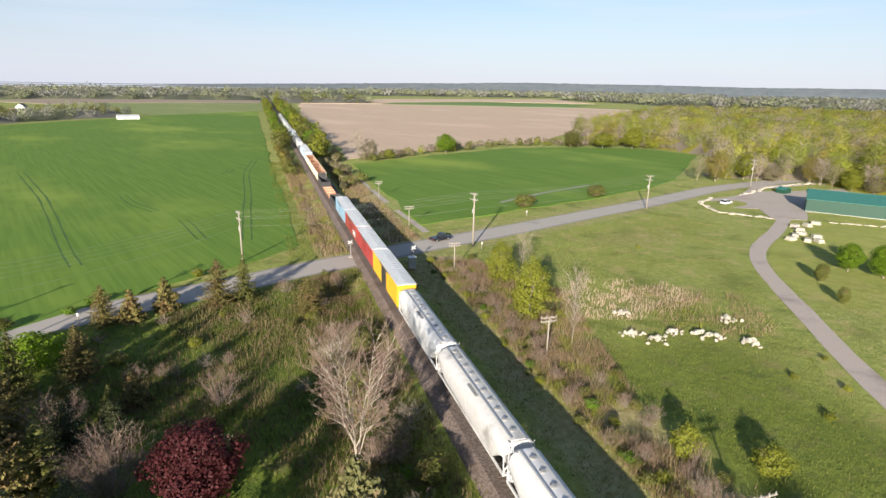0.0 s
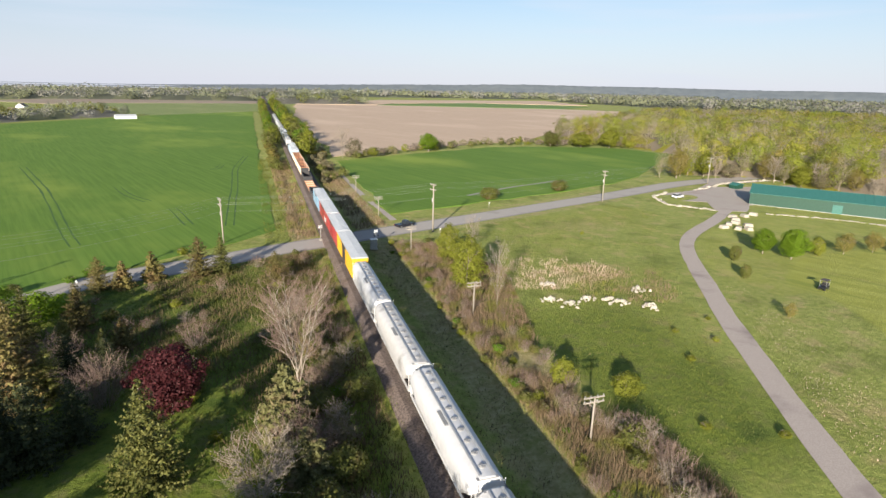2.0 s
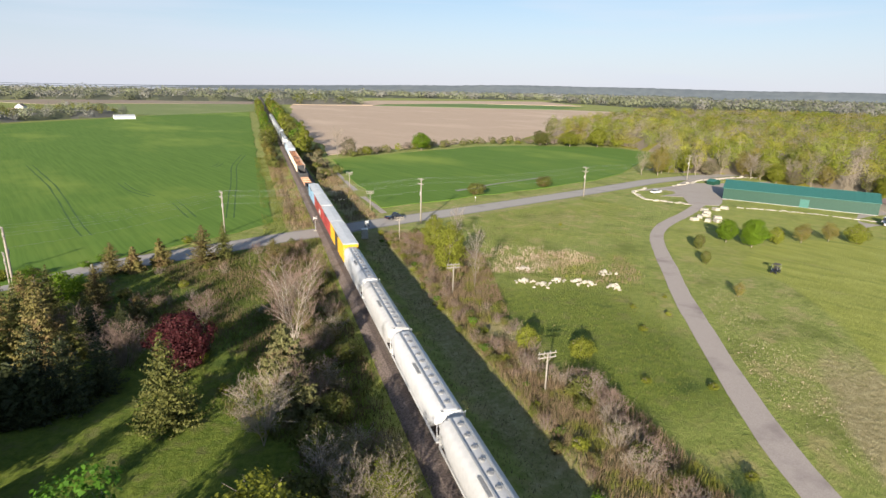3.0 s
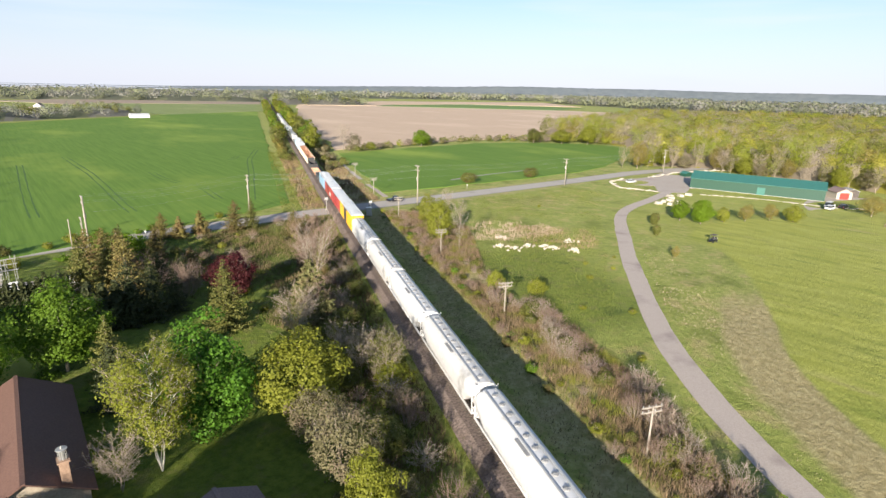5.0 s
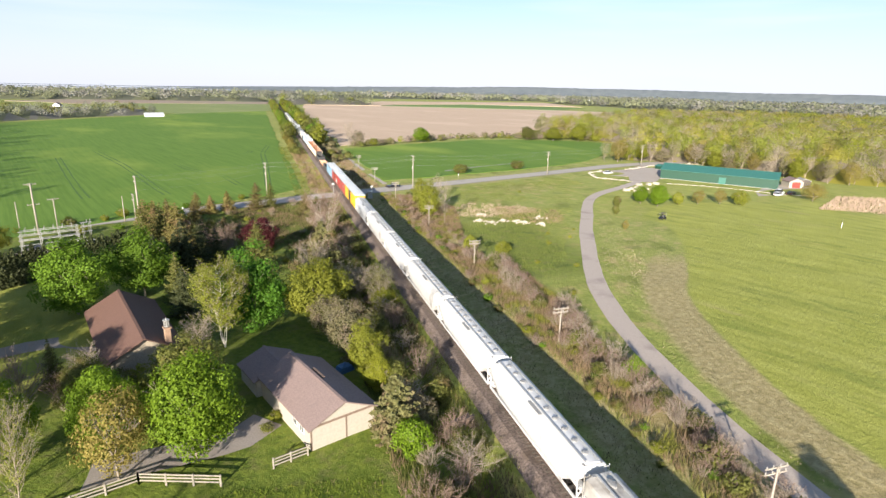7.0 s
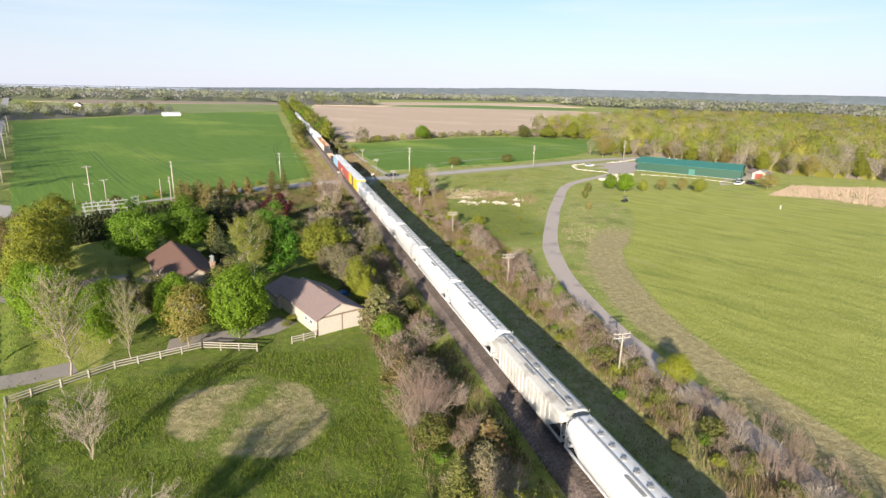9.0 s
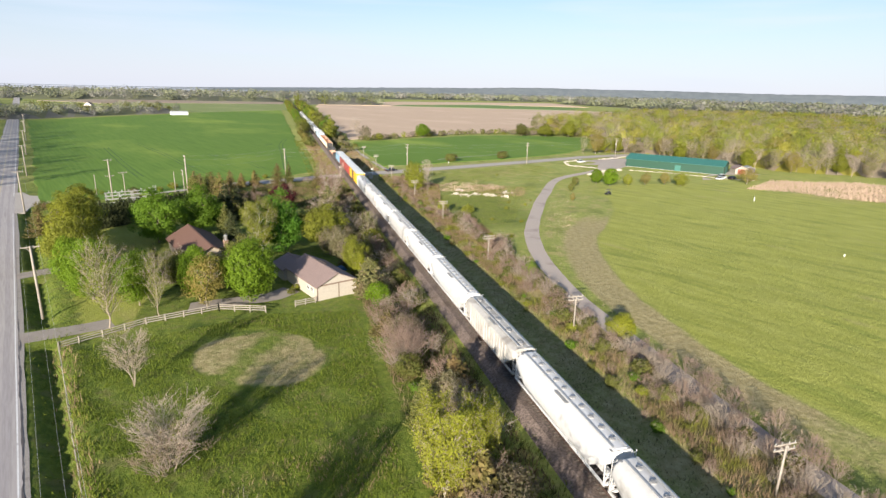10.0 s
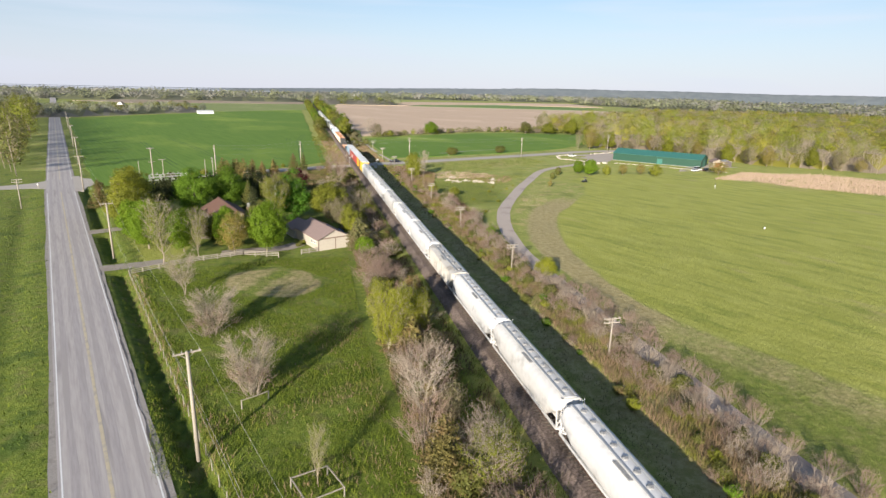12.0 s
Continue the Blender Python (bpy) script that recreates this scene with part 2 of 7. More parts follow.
mown = mixer(n, l, ramp(n, l, noisy(n, l, 0.03, 5, (1, 3.2, -1.15), 0.7), 0.56, 0.72), mown, (0.33, 0.30, 0.11))
c = mixer(n, l, broken(sep.outputs[2], 0.12), c, mown)
dry = mixer(n, l, ramp(n, l, tuft, 0.38, 0.66), (0.275, 0.225, 0.105), (0.43, 0.36, 0.19))
c = mixer(n, l, broken(sep.outputs[0], 0.4), c, dry)
l.new(c, p.inputs["Base Color"])
p.inputs["Roughness"].default_value = 0.95
p.inputs["Specular IOR Level"].default_value = 0.15
p.inputs["Sheen Weight"].default_value, p.inputs["Sheen Roughness"].default_value = 0.035, 0.6
p.inputs["Sheen Tint"].default_value = (0.95, 1.0, 0.6, 1)
bumped(n, l, p, tuft, 0.9, 0.35)


def crop(name, a, b, light, angle, dry_patch=None):
    m, n, l, p = nodes_of(name)
    row = noisy(n, l, 0.5, 4, (1.8, 0.06, angle), 0.65)
    big = noisy(n, l, 0.014, 5, (1, 0.5, angle), 0.62)
    mid = noisy(n, l, 0.12, 4)
    c = mixer(n, l, ramp(n, l, row, 0.3, 0.7), a, b)
    c = mixer(n, l, ramp(n, l, big, 0.48, 0.70), c, light)
    if dry_patch:
        c = mixer(n, l, ramp(n, l, mid, 0.55, 0.8), c, dry_patch)
    l.new(c, p.inputs["Base Color"])
    p.inputs["Roughness"].default_value = 0.9
    p.inputs["Specular IOR Level"].default_value = 0.2
    bumped(n, l, p, mid, 0.4, 0.2)
    return m


WHEAT = crop("young_wheat", (0.098, 0.182, 0.024), (0.138, 0.234, 0.036), (0.235, 0.315, 0.052), 0.38)
STUBBLE = crop("tilled_soil", (0.50, 0.37, 0.265), (0.58, 0.44, 0.325), (0.63, 0.485, 0.36), 0.38, (0.46, 0.335, 0.24))
FAR_GREEN = crop("far_crop", (0.13, 0.21, 0.06), (0.16, 0.24, 0.075), (0.18, 0.26, 0.09), 0.38)
PASTURE = crop("pale_pasture", (0.19, 0.235, 0.085), (0.235, 0.28, 0.10), (0.29, 0.31, 0.13), 0.3, (0.30, 0.27, 0.14))
BROWN_FIELD = crop("brown_field", (0.30, 0.235, 0.18), (0.36, 0.285, 0.22), (0.33, 0.30, 0.19), 0.3)
RUT = surface("wheel_rut", (0.03, 0.09, 0.012), (0.06, 0.13, 0.02), 2, 0.5, 0.95, bump=0)


def brush_stems(name, a, b, green, share, scale=0.25):
    """Standing dead stems, with green ones in patches."""
    m, n, l, p = nodes_of(name)
    isl = n.new("ShaderNodeNewGeometry").outputs["Random Per Island"]
    c = mixer(n, l, isl, a, b)
    patch = ramp(n, l, noisy(n, l, scale, 3), 0.68 - share, 0.78 - share)
    c = mixer(n, l, patch, c, green)
    l.new(c, p.inputs["Base Color"])
    p.inputs["Roughness"].default_value = 0.9
    p.inputs["Specular IOR Level"].default_value = 0.1
    return m


TAN_STEM = brush_stems("dry_stems", (0.14, 0.098, 0.06), (0.29, 0.21, 0.13), (0.16, 0.165, 0.03), 0.17)
# brown weeds; west of the track the dark tone also stands for shade
DARK_STEM = brush_stems("brown_weed_stems", (0.10, 0.075, 0.042), (0.21, 0.155, 0.09), (0.085, 0.095, 0.022), 0.18)
GREEN_STEM = brush_stems("green_stems", (0.075, 0.095, 0.018), (0.155, 0.165, 0.036), (0.22, 0.18, 0.085), 0.06)
LUSH_BLADE = brush_stems("grass_blades", (0.072, 0.108, 0.012), (0.135, 0.166, 0.02), (0.11, 0.13, 0.03), 0.04, 0.12)
REED = brush_stems("pale_reeds", (0.35, 0.255, 0.19), (0.47, 0.36, 0.275), (0.3, 0.26, 0.15), 0.0)

# ---------------------------------------------------------------- mesh helpers
K = 1.12                                                 # plan units to metres


def at(*xy):
    return [(K * x, K * y) for x, y in xy]


def data_mesh(name, v, f, mats, slot=None, smooth=False):
    """A mesh from arrays: v (n, 3), f (m, 3 or 4)."""
    me = bpy.data.meshes.new(name)
    v, f = np.asarray(v, np.float32), np.asarray(f, np.int32)
    m, k = f.shape
    me.vertices.add(len(v))
    me.vertices.foreach_set("co", v.ravel())
    me.loops.add(m * k)
    me.loops.foreach_set("vertex_index", f.ravel())
    me.polygons.add(m)
    me.polygons.foreach_set("loop_start", np.arange(0, m * k, k, dtype=np.int32))
    for x in mats if isinstance(mats, (list, tuple)) else [mats]:
        me.materials.append(x)
    if slot is not None:
        me.polygons.foreach_set("material_index", np.asarray(slot, np.int32))
    if smooth:
        me.polygons.foreach_set("use_smooth", np.ones(m, bool))
    me.update(calc_edges=True)
    return me


class Shape:
    """Collects boxes, tubes and sheets into one mesh."""

    def __init__(self):
        self.v, self.f = [], []

    def add(self, v, f):
        o = len(self.v)
        self.v += [tuple(p) for p in v]
        self.f += [tuple(i + o for i in q) for q in f]
        return self

    def box(self, x0, x1, y0, y1, z0, z1, bevel=0.0):
        if not bevel:
            v = [(x, y, z) for z in (z0, z1) for x, y in ((x0, y0), (x1, y0), (x1, y1), (x0, y1))]
            f = [(3, 2, 1, 0), (4, 5, 6, 7)] + [(i, (i + 1) % 4, 4 + (i + 1) % 4, 4 + i) for i in range(4)]
            return self.add(v, f)
        b = bevel
        rings = []
        for z, e in ((z0, b), (z0 + b, 0), (z1 - b, 0), (z1, b)):
            c = b if e == 0 else b * 1.6
            rings.append([(x0 + e, y0 + c, z), (x0 + c, y0 + e, z), (x1 - c, y0 + e, z), (x1 - e, y0 + c, z),
                          (x1 - e, y1 - c, z), (x1 - c, y1 - e, z), (x0 + c, y1 - e, z), (x0 + e, y1 - c, z)])
        return self.loft(rings)

    def loft(self, rings, caps=True):
        n = len(rings[0])
        v = [q for r in rings for q in r]
        f = [(a * n + i, a * n + (i + 1) % n, (a + 1) * n + (i + 1) % n, (a + 1) * n + i) for a in range(len(rings) - 1) for i in range(n)]
        if caps:
            f += [tuple(range(n))[::-1], tuple(range((len(rings) - 1) * n, len(rings) * n))]
        return self.add(v, f)

    def tube(self, a, b, r0, r1=None, n=6):
        a, b = Vector(a), Vector(b)
        r1 = r0 if r1 is None else r1
        d = (b - a).normalized()
        s = d.orthogonal().normalized()
        t = d.cross(s)
        ring = lambda c, r: [c + r * (math.cos(2 * math.pi * i / n) * s + math.sin(2 * math.pi * i / n) * t) for i in range(n)]
        return self.loft([ring(a, r0), ring(b, r1)])

    def beam(self, a, b, w, h):
        """A square bar from a to b, w wide and h high."""
        a, b = Vector(a), Vector(b)
        d = (b - a).normalized()
        s = d.cross(Vector((0, 0, 1))) if abs(d.z) < 0.95 else d.cross(Vector((0, 1, 0)))
        s = s.normalized()
        u = s.cross(d)
        ring = lambda c: [c + s * i * w / 2 + u * j * h / 2 for i, j in ((-1, -1), (1, -1), (1, 1), (-1, 1))]
        return self.loft([ring(a), ring(b)])

    def mesh(self, name, material, smooth=False):
        me = bpy.data.meshes.new(name)
        me.from_pydata(self.v, [], self.f)
        me.materials.append(material)
        bm = bmesh.new()
        bm.from_mesh(me)
        bmesh.ops.recalc_face_normals(bm, faces=bm.faces)
        bm.to_mesh(me)
        bm.free()
        if smooth:
            me.shade_smooth()
        return me


def part(name, shape, material, parent, label="", smooth=False):
    ob = new(name, shape.mesh(name, material, smooth) if isinstance(shape, Shape) else shape)
    ob.parent = parent
    if label:
        ob["label"] = label
    return ob


def empty(name, m, label, category, group=""):
    ob = new(name)
    ob.matrix_world = m
    return tagged(ob, label, category, group)


def yaw_at(xy, degrees=0.0, z=0.0):
    return pose(xy[0], xy[1], z, 0, 0, degrees)


def smooth_line(points, step=3.0):
    """A polyline through the points, rounded by Catmull-Rom, at even steps."""
    p = [Vector(q).to_3d() for q in points]
    p = [2 * p[0] - p[1]] + p + [2 * p[-1] - p[-2]]
    out = []
    for i in range(1, len(p) - 2):
        k = max(1, int((p[i + 1] - p[i]).length / step))
        for j in range(k):
            t = j / k
            out.append(0.5 * (2 * p[i] + (p[i + 1] - p[i - 1]) * t + (2 * p[i - 1] - 5 * p[i] + 4 * p[i + 1] - p[i + 2]) * t * t
                              + (3 * p[i] - p[i - 1] - 3 * p[i + 1] + p[i + 2]) * t ** 3))
    out.append(p[-2])
    return [(q.x, q.y) for q in out]


def ribbon(name, line, a, b, z, material, wobble=0.0, seed=1, thick=0.0):
    """A strip along a line from offset a to b (to the right of its run), with an uneven edge."""
    q = np.array(line)
    d = np.gradient(q, axis=0)
    d /= np.linalg.norm(d, axis=1)[:, None]
    right = np.stack([d[:, 1], -d[:, 0]], 1)
    r = np.random.default_rng(seed)
    wa, wb = (np.convolve(r.normal(0, 1, len(q) + 4), np.ones(5) / 5, "valid") * wobble * 2 for _ in "ab")
    zz = np.full(len(q), z)
    left_edge, right_edge = q + right * (a + wa)[:, None], q + right * (b + wb)[:, None]
    v = np.concatenate([np.c_[left_edge, zz], np.c_[right_edge, zz]])
    m = len(q)
    i = np.arange(m - 1)
    f = np.c_[i, i + m, i + m + 1, i + 1]
    return data_mesh(name, v, f, material)


def structure(name, me, label, category):
    return tagged(new(name, me), label, category, kind="structure")


def inside(x, y, poly):
    """Which of the points lie in the polygon."""
    poly = np.asarray(poly)
    res = np.zeros(np.shape(x), bool)
    for (x0, y0), (x1, y1) in zip(poly, np.roll(poly, -1, 0)):
        cond = (y0 > y) != (y1 > y)
        res ^= cond & (x < (x1 - x0) * (y - y0) / (y1 - y0 + 1e-12) + x0)
    return res


def away(x, y, line):
    """Distance to a polyline, and on which side of it (positive: to the right of its run)."""
    best, side = np.full(np.shape(x), 1e9), np.zeros(np.shape(x))
    for (x0, y0), (x1, y1) in zip(line[:-1], line[1:]):
        dx, dy = x1 - x0, y1 - y0
        t = np.clip(((x - x0) * dx + (y - y0) * dy) / (dx * dx + dy * dy), 0, 1)
        ex, ey = x - x0 - t * dx, y - y0 - t * dy
        dist = np.hypot(ex, ey)
        near = dist < best
        best = np.where(near, dist, best)
        side = np.where(near, np.sign(ex * dy - ey * dx), side)
    return best, side


def soft_step(v, a, b):
    t = np.clip((v - a) / (b - a), 0, 1)
    return t * t * (3 - 2 * t)


# ---------------------------------------------------------------- plan
RAIL_X = 19.35                                            # the track's centre line, along y
MAIN_ROAD = at((9, -168), (-20.8, -88.6), (-40.1, -37), (-70.8, 45), (-372, 878), (-420, 1010))
CROSS_ROAD = smooth_line(at((-300, -36), (-90, 53.5), (-72, 59.5), (-47.5, 69.5), (-25.4, 79.8), (-10.5, 85.8), (6.7, 93.2), (15.1, 96), (23.7, 99.8),
                            (43, 106.4), (66.7, 115.2), (106.5, 130), (140, 143.4), (161, 148.6), (182, 152), (240, 158)), 4)
CLUB_DRIVE = smooth_line([(39.7, -140), (39.7, -100), (39.8, -75), (40.1, -58), (40.4, -48), (40.8, -42), (41.6, -34), (43.4, -24), (45.4, -15), (48.3, -5), (53.2, 7.5), (59.3, 19.4),
                          (67.2, 33.6), (75.2, 47.6), (82.4, 59), (90.4, 72), (98, 83), (109, 94), (126, 105), (147, 120)], 3)
HOUSE_DRIVE = smooth_line(at((-41, -31.5), (-34, -29.6), (-28, -27.6), (-21, -24.6), (-14, -23.4), (-8.5, -22.5), (-6, -20)), 2)
UPPER_DRIVE = smooth_line(at((-50, -5.5), (-42.5, -1.5), (-33.6, 3.2), (-28.6, 3.6), (-25, 1)), 2)
FAIRWAY = smooth_line([(74, -140), (61, -104), (57.4, -92), (53.6, -84.5), (50.8, -76), (49.8, -66), (50.0, -59), (50.8, -50), (52.3, -39), (54, -32), (57.3, -22.3), (62, -10.5), (67.6, 0), (73, 6), (78.8, 13.4),
                       (84.4, 20.5), (91, 29), (96.6, 39.5), (100.5, 48.5), (100, 57), (108, 64), (125, 73), (146, 69.5), (170, 59.4), (193, 28), (213, -22), (224, -146)], 4)

# ---------------------------------------------------------------- ground
def ground_z(x, y):
    """The lie of the land: ditches by the road and the railway, slight swells."""
    x, y = np.asarray(x, float), np.asarray(y, float)
    d, s = away(x, y, MAIN_ROAD)
    d = d * s
    cross = away(x, y, CROSS_ROAD)[0]
    near = np.minimum(np.minimum(away(x, y, HOUSE_DRIVE)[0], away(x, y, UPPER_DRIVE)[0]), cross - 2)
    z = -1.3 * np.exp(-((d - 7.0) / 1.15) ** 2) * soft_step(near, 2.5, 4.5) * soft_step(-y, -60, -50)
    z -= 0.35 * np.exp(-((d + 9.0) / 1.6) ** 2)
    z -= 0.6 * np.exp(-((x - 27.0) / 2.6) ** 2) * soft_step(cross, 7, 14) * (y < 300)
    z -= 0.5 * np.exp(-((x - 12.4) / 1.6) ** 2) * soft_step(cross, 7, 14) * (y < 300)
    z += 0.12 * np.sin(x * 0.21 + 1.3) * np.sin(y * 0.17) * soft_step(np.abs(x - RAIL_X), 12, 18) * soft_step(np.abs(d), 12, 18) * (np.hypot(x, y) < 400) \
        * soft_step(cross, 6, 12) * soft_step(away(x, y, CLUB_DRIVE)[0], 5, 9)
    z -= 0.0085 * np.maximum(0, np.hypot(x, y) - 1000) * (1 - soft_step(np.arctan2(x, y), -0.30, 0.35))
    return z


axis = lambda lo, hi, step, far, grow: np.r_[[-p for p in np.geomspace(-lo + step, far, grow)[::-1]], np.arange(lo, hi, step), np.geomspace(hi, far, grow)]
gx, gy = axis(-85, 118, 1.1, 4700, 26), axis(-150, 165, 1.1, 4700, 26)
X, Y = np.meshgrid(gx, gy, indexing="ij")
d_main, s_main = away(X, Y, MAIN_ROAD)
d_main *= s_main
d_cross, _ = away(X, Y, CROSS_ROAD)
Z = ground_z(X, Y)
far_from_middle = np.hypot(X, Y)
d_drive, s_drive = away(X, Y, CLUB_DRIVE)
in_fair = inside(X, Y, FAIRWAY)
d_fair = away(X, Y, FAIRWAY)[0] * np.where(in_fair, 1, -1)
dryness = np.zeros_like(X)
north = soft_step(Y, 108, 116)
strip = soft_step(X, 29, 31.5) * (1 - soft_step(X, 38, 41)) * (Y < 106)
dryness = np.maximum(dryness, 0.62 * strip)
dryness = np.maximum(dryness, 0.56 * soft_step(X, 22, 24) * (X < 31) * (Y < 106))
dryness = np.maximum(dryness, 0.75 * soft_step(X, 8.5, 10.5) * (1 - soft_step(X, 15, 17)) * (Y > 106))
dryness = np.maximum(dryness, 0.7 * soft_step(X, 24, 26) * (1 - soft_step(X, 33, 36)) * north)
dryness = np.maximum(dryness, 0.3 * soft_step(X, 2, 4) * (1 - soft_step(X, 14, 17)) * (Y < 106))
beside = (s_drive > 0) * (X > 40) * (X < 110) * soft_step(-d_fair, -0.8, 0.6) * soft_step(d_drive, 2.4, 4.6)
dryness = np.maximum(dryness, 0.74 * beside * (1 - soft_step(-d_fair, 6.5, 11.0)) * (1 - soft_step(Y, 12, 34)) * (1 - 0.35 * soft_step(-Y, 72, 84)))
dryness = np.maximum(dryness, 0.34 * beside * (Y < 74))
dryness = np.maximum(dryness, 0.55 * np.exp(-(((X - 62) / 17) ** 2 + ((Y - 72) / 8) ** 2)))
dryness = np.maximum(dryness, 0.5 * np.exp(-(((X - 85) / 26) ** 2 + ((Y - 108) / 12) ** 2)))
turn_a = np.arctan2(Y + 47.6, X + 11.2)
spot_r = np.hypot((X + 11.2) / 8.9, (Y + 47.6 + 0.2 * (X + 11.2)) / 8.3) * (1 + 0.05 * np.sin(3 * turn_a + 2) + 0.04 * np.sin(7 * turn_a))
bare_spot = 1 - soft_step(spot_r, 0.86, 1.08)
bare_spot *= 0.86 + 0.14 * np.sin(spot_r * 17 + 0.8 * np.sin(2 * turn_a))
bare_spot *= 1 - 0.5 * np.exp(-((X + 12.2 - 0.5 * (Y + 47)) / 1.5) ** 2) - 0.22 * np.exp(-(((X + 10) / 4) ** 2 + ((Y + 44) / 3.4) ** 2))
dryness = np.maximum(dryness, 0.74 * bare_spot)
dryness = np.maximum(dryness, 0.62 * np.exp(-(((X - 195) / 24) ** 2 + ((Y - 38) / 24) ** 2)))
dryness = np.maximum(dryness, 0.5 * np.exp(-((d_cross - 6) / 3) ** 2) * (X > 20))
dryness *= 0.5 + 0.5 * soft_step(np.abs(X - RAIL_X), 5, 8)
# reaches the track: dark vegetation there, and its tone also stands for tree shade
lushness = 0.85 * (1 - soft_step(X, 12, 15.5)) * (Y < 100)
lushness = np.maximum(lushness, 0.62 * soft_step(X, 36, 42) * (1 - soft_step(X, 56, 76)) * soft_step(Y, 0, 20) * (1 - soft_step(Y, 52, 72)) * (s_drive < 0))
lushness = np.maximum(lushness, 0.62 * soft_step(X, 42, 46) * (1 - soft_step(Y, -95, -65)) * (1 - soft_step(d_fair, -6, 1)))
lushness = np.maximum(lushness, 0.85 * (d_main > 3.5) * (d_main < 12) + 0.85 * (d_main < -3.5) * (d_main > -30))
lushness = np.maximum(lushness, 0.85 * inside(X, Y, at((-31, -36), (-9, -29), (3, -30), (2, -60), (3, -100), (-16, -100))) * (dryness < 0.3))
lushness = np.maximum(lushness, 0.45 * (far_from_middle > 330))
mow = soft_step(d_fair, -2.5, 2.5)
mow = np.maximum(mow, 0.62 * (d_main > 11) * (Y > -36) * (X < -30) * (Y < 42))
mow = np.maximum(mow, 0.5 * (s_drive > 0) * (d_drive > 2) * (X > 92) * (Y > 52) * (Y < 112))
dryness = np.where(far_from_middle > 420, 0.32, dryness)
nx, ny = len(gx), len(gy)
idx = np.arange(nx * ny).reshape(nx, ny)
quads = np.stack([idx[:-1, :-1], idx[1:, :-1], idx[1:, 1:], idx[:-1, 1:]], -1).reshape(-1, 4)
me = data_mesh("ground", np.stack([X, Y, Z], -1).reshape(-1, 3), quads, GROUND, smooth=True)
cover = me.attributes.new("cover", "FLOAT_COLOR", "POINT")
cover.data.foreach_set("color", np.stack([dryness, lushness, mow, np.ones_like(X)], -1).astype(np.float32).ravel())
structure("ground", me, "open spring meadow of green and dry tan grass", "ground")


def sheet(name, corners, z, material, label, step=12.0, wobble=1.2, seed=3):
    """A field: a low slab with a slightly uneven edge."""
    r = np.random.default_rng(seed)
    edge = []
    for (x0, y0), (x1, y1) in zip(corners, corners[1:] + corners[:1]):
        k = max(1, int(math.hypot(x1 - x0, y1 - y0) / step))
        edge += [(x0 + (x1 - x0) * i / k + r.normal(0, wobble) * (i > 0), y0 + (y1 - y0) * i / k + r.normal(0, wobble) * (i > 0)) for i in range(k)]
    s = Shape()
    s.add([(x, y, z) for x, y in edge] + [(x, y, -0.3) for x, y in edge],
          [tuple(range(len(edge)))] + [(i, (i + 1) % len(edge), len(edge) + (i + 1) % len(edge), len(edge) + i) for i in range(len(edge))])
    return structure(name, s.mesh(name, material), label, "field")


sheet("field_west", at((-64, 50), (-58, 57), (-36, 74), (-16, 90), (-2, 100), (5.5, 108), (5, 150), (3, 228), (1, 420), (-2, 640), (-60, 650), (-98, 530), (-140, 470), (-188, 395), (-150, 290)),
      0.13, WHEAT, "broad field of young green wheat with wheel tracks", 10, 0.6, 4)
sheet("field_east", at((33.5, 118), (80, 134), (120, 149), (141, 162), (170, 190), (206, 224), (200, 246), (187, 259), (150, 268), (122, 268), (78, 245), (34, 222)),
      0.2, WHEAT, "young green wheat field beside the railway", 8, 0.7, 5)
sheet("field_tilled", at((34, 236), (76, 262), (120, 284), (160, 300), (208, 352), (300, 440), (420, 560), (540, 745), (470, 800), (188, 880), (60, 880), (40, 600)),
      0.3, STUBBLE, "bare tan tilled field", 25, 1.5, 6)
sheet("field_far_green", at((188, 884), (470, 805), (600, 920), (560, 985), (416, 1060), (230, 960)), 0.5, FAR_GREEN, "far strip of green crop", 40, 2, 7)
sheet("field_far_tilled", at((60, 885), (186, 890), (230, 966), (416, 1066), (640, 1000), (720, 1330), (250, 1180)), 0.6, STUBBLE, "far bare tan field", 40, 2, 8)

sheet("field_far_pasture", [(-96, 622), (-60, 664), (0, 722), (9, 740), (9, 985), (-120, 960), (-215, 925), (-235, 860), (-150, 690)], 0.25, PASTURE, "pale green pasture beyond the wheat", 40, 2, 9)
sheet("field_far_brown", [(-240, 868), (-219, 932), (-120, 966), (5, 990), (5, 1120), (-330, 1090), (-380, 960)], 0.35, BROWN_FIELD, "brown rough field before the far woods", 40, 3, 10)

# wheel ruts in the wheat
ruts = [[(-36, 116), (-43.6, 136), (-62, 186), (-87, 245)], [(-58, 113), (-72.5, 152), (-96, 219)], [(-4.8, 128), (-5.4, 157), (-5.3, 180), (-6.4, 232), (-3, 272)],
        [(-14.5, 131), (-20.9, 152)], [(-29, 164), (-36.7, 176), (-43, 192)], [(-15.4, 228), (-13.5, 233), (-12.5, 245)]]
for k, r_line in enumerate(ruts):
    dense = smooth_line(r_line, 2.5)
    for off in (-1.0, 1.0):
        structure("wheel_track", ribbon("wheel_track", dense, off - 0.2, off + 0.2, 0.14, RUT, 0.08, 20 + k), "dark wheel track pressed into the wheat", "track")
structure("field_path", ribbon("field_path", smooth_line(at((62, 138), (80, 148), (103, 158)), 3), -0.7, 0.7, 0.21, SHOULDER, 0.15, 9), "pale worn path in the wheat", "path")
structure("field_path", ribbon("field_path", smooth_line(at((33.2, 112), (32.4, 122), (31.4, 150), (31, 185)), 3), -0.8, 0.8, 0.03, GRAVEL, 0.25, 10), "pale path between wheat and railway", "path")

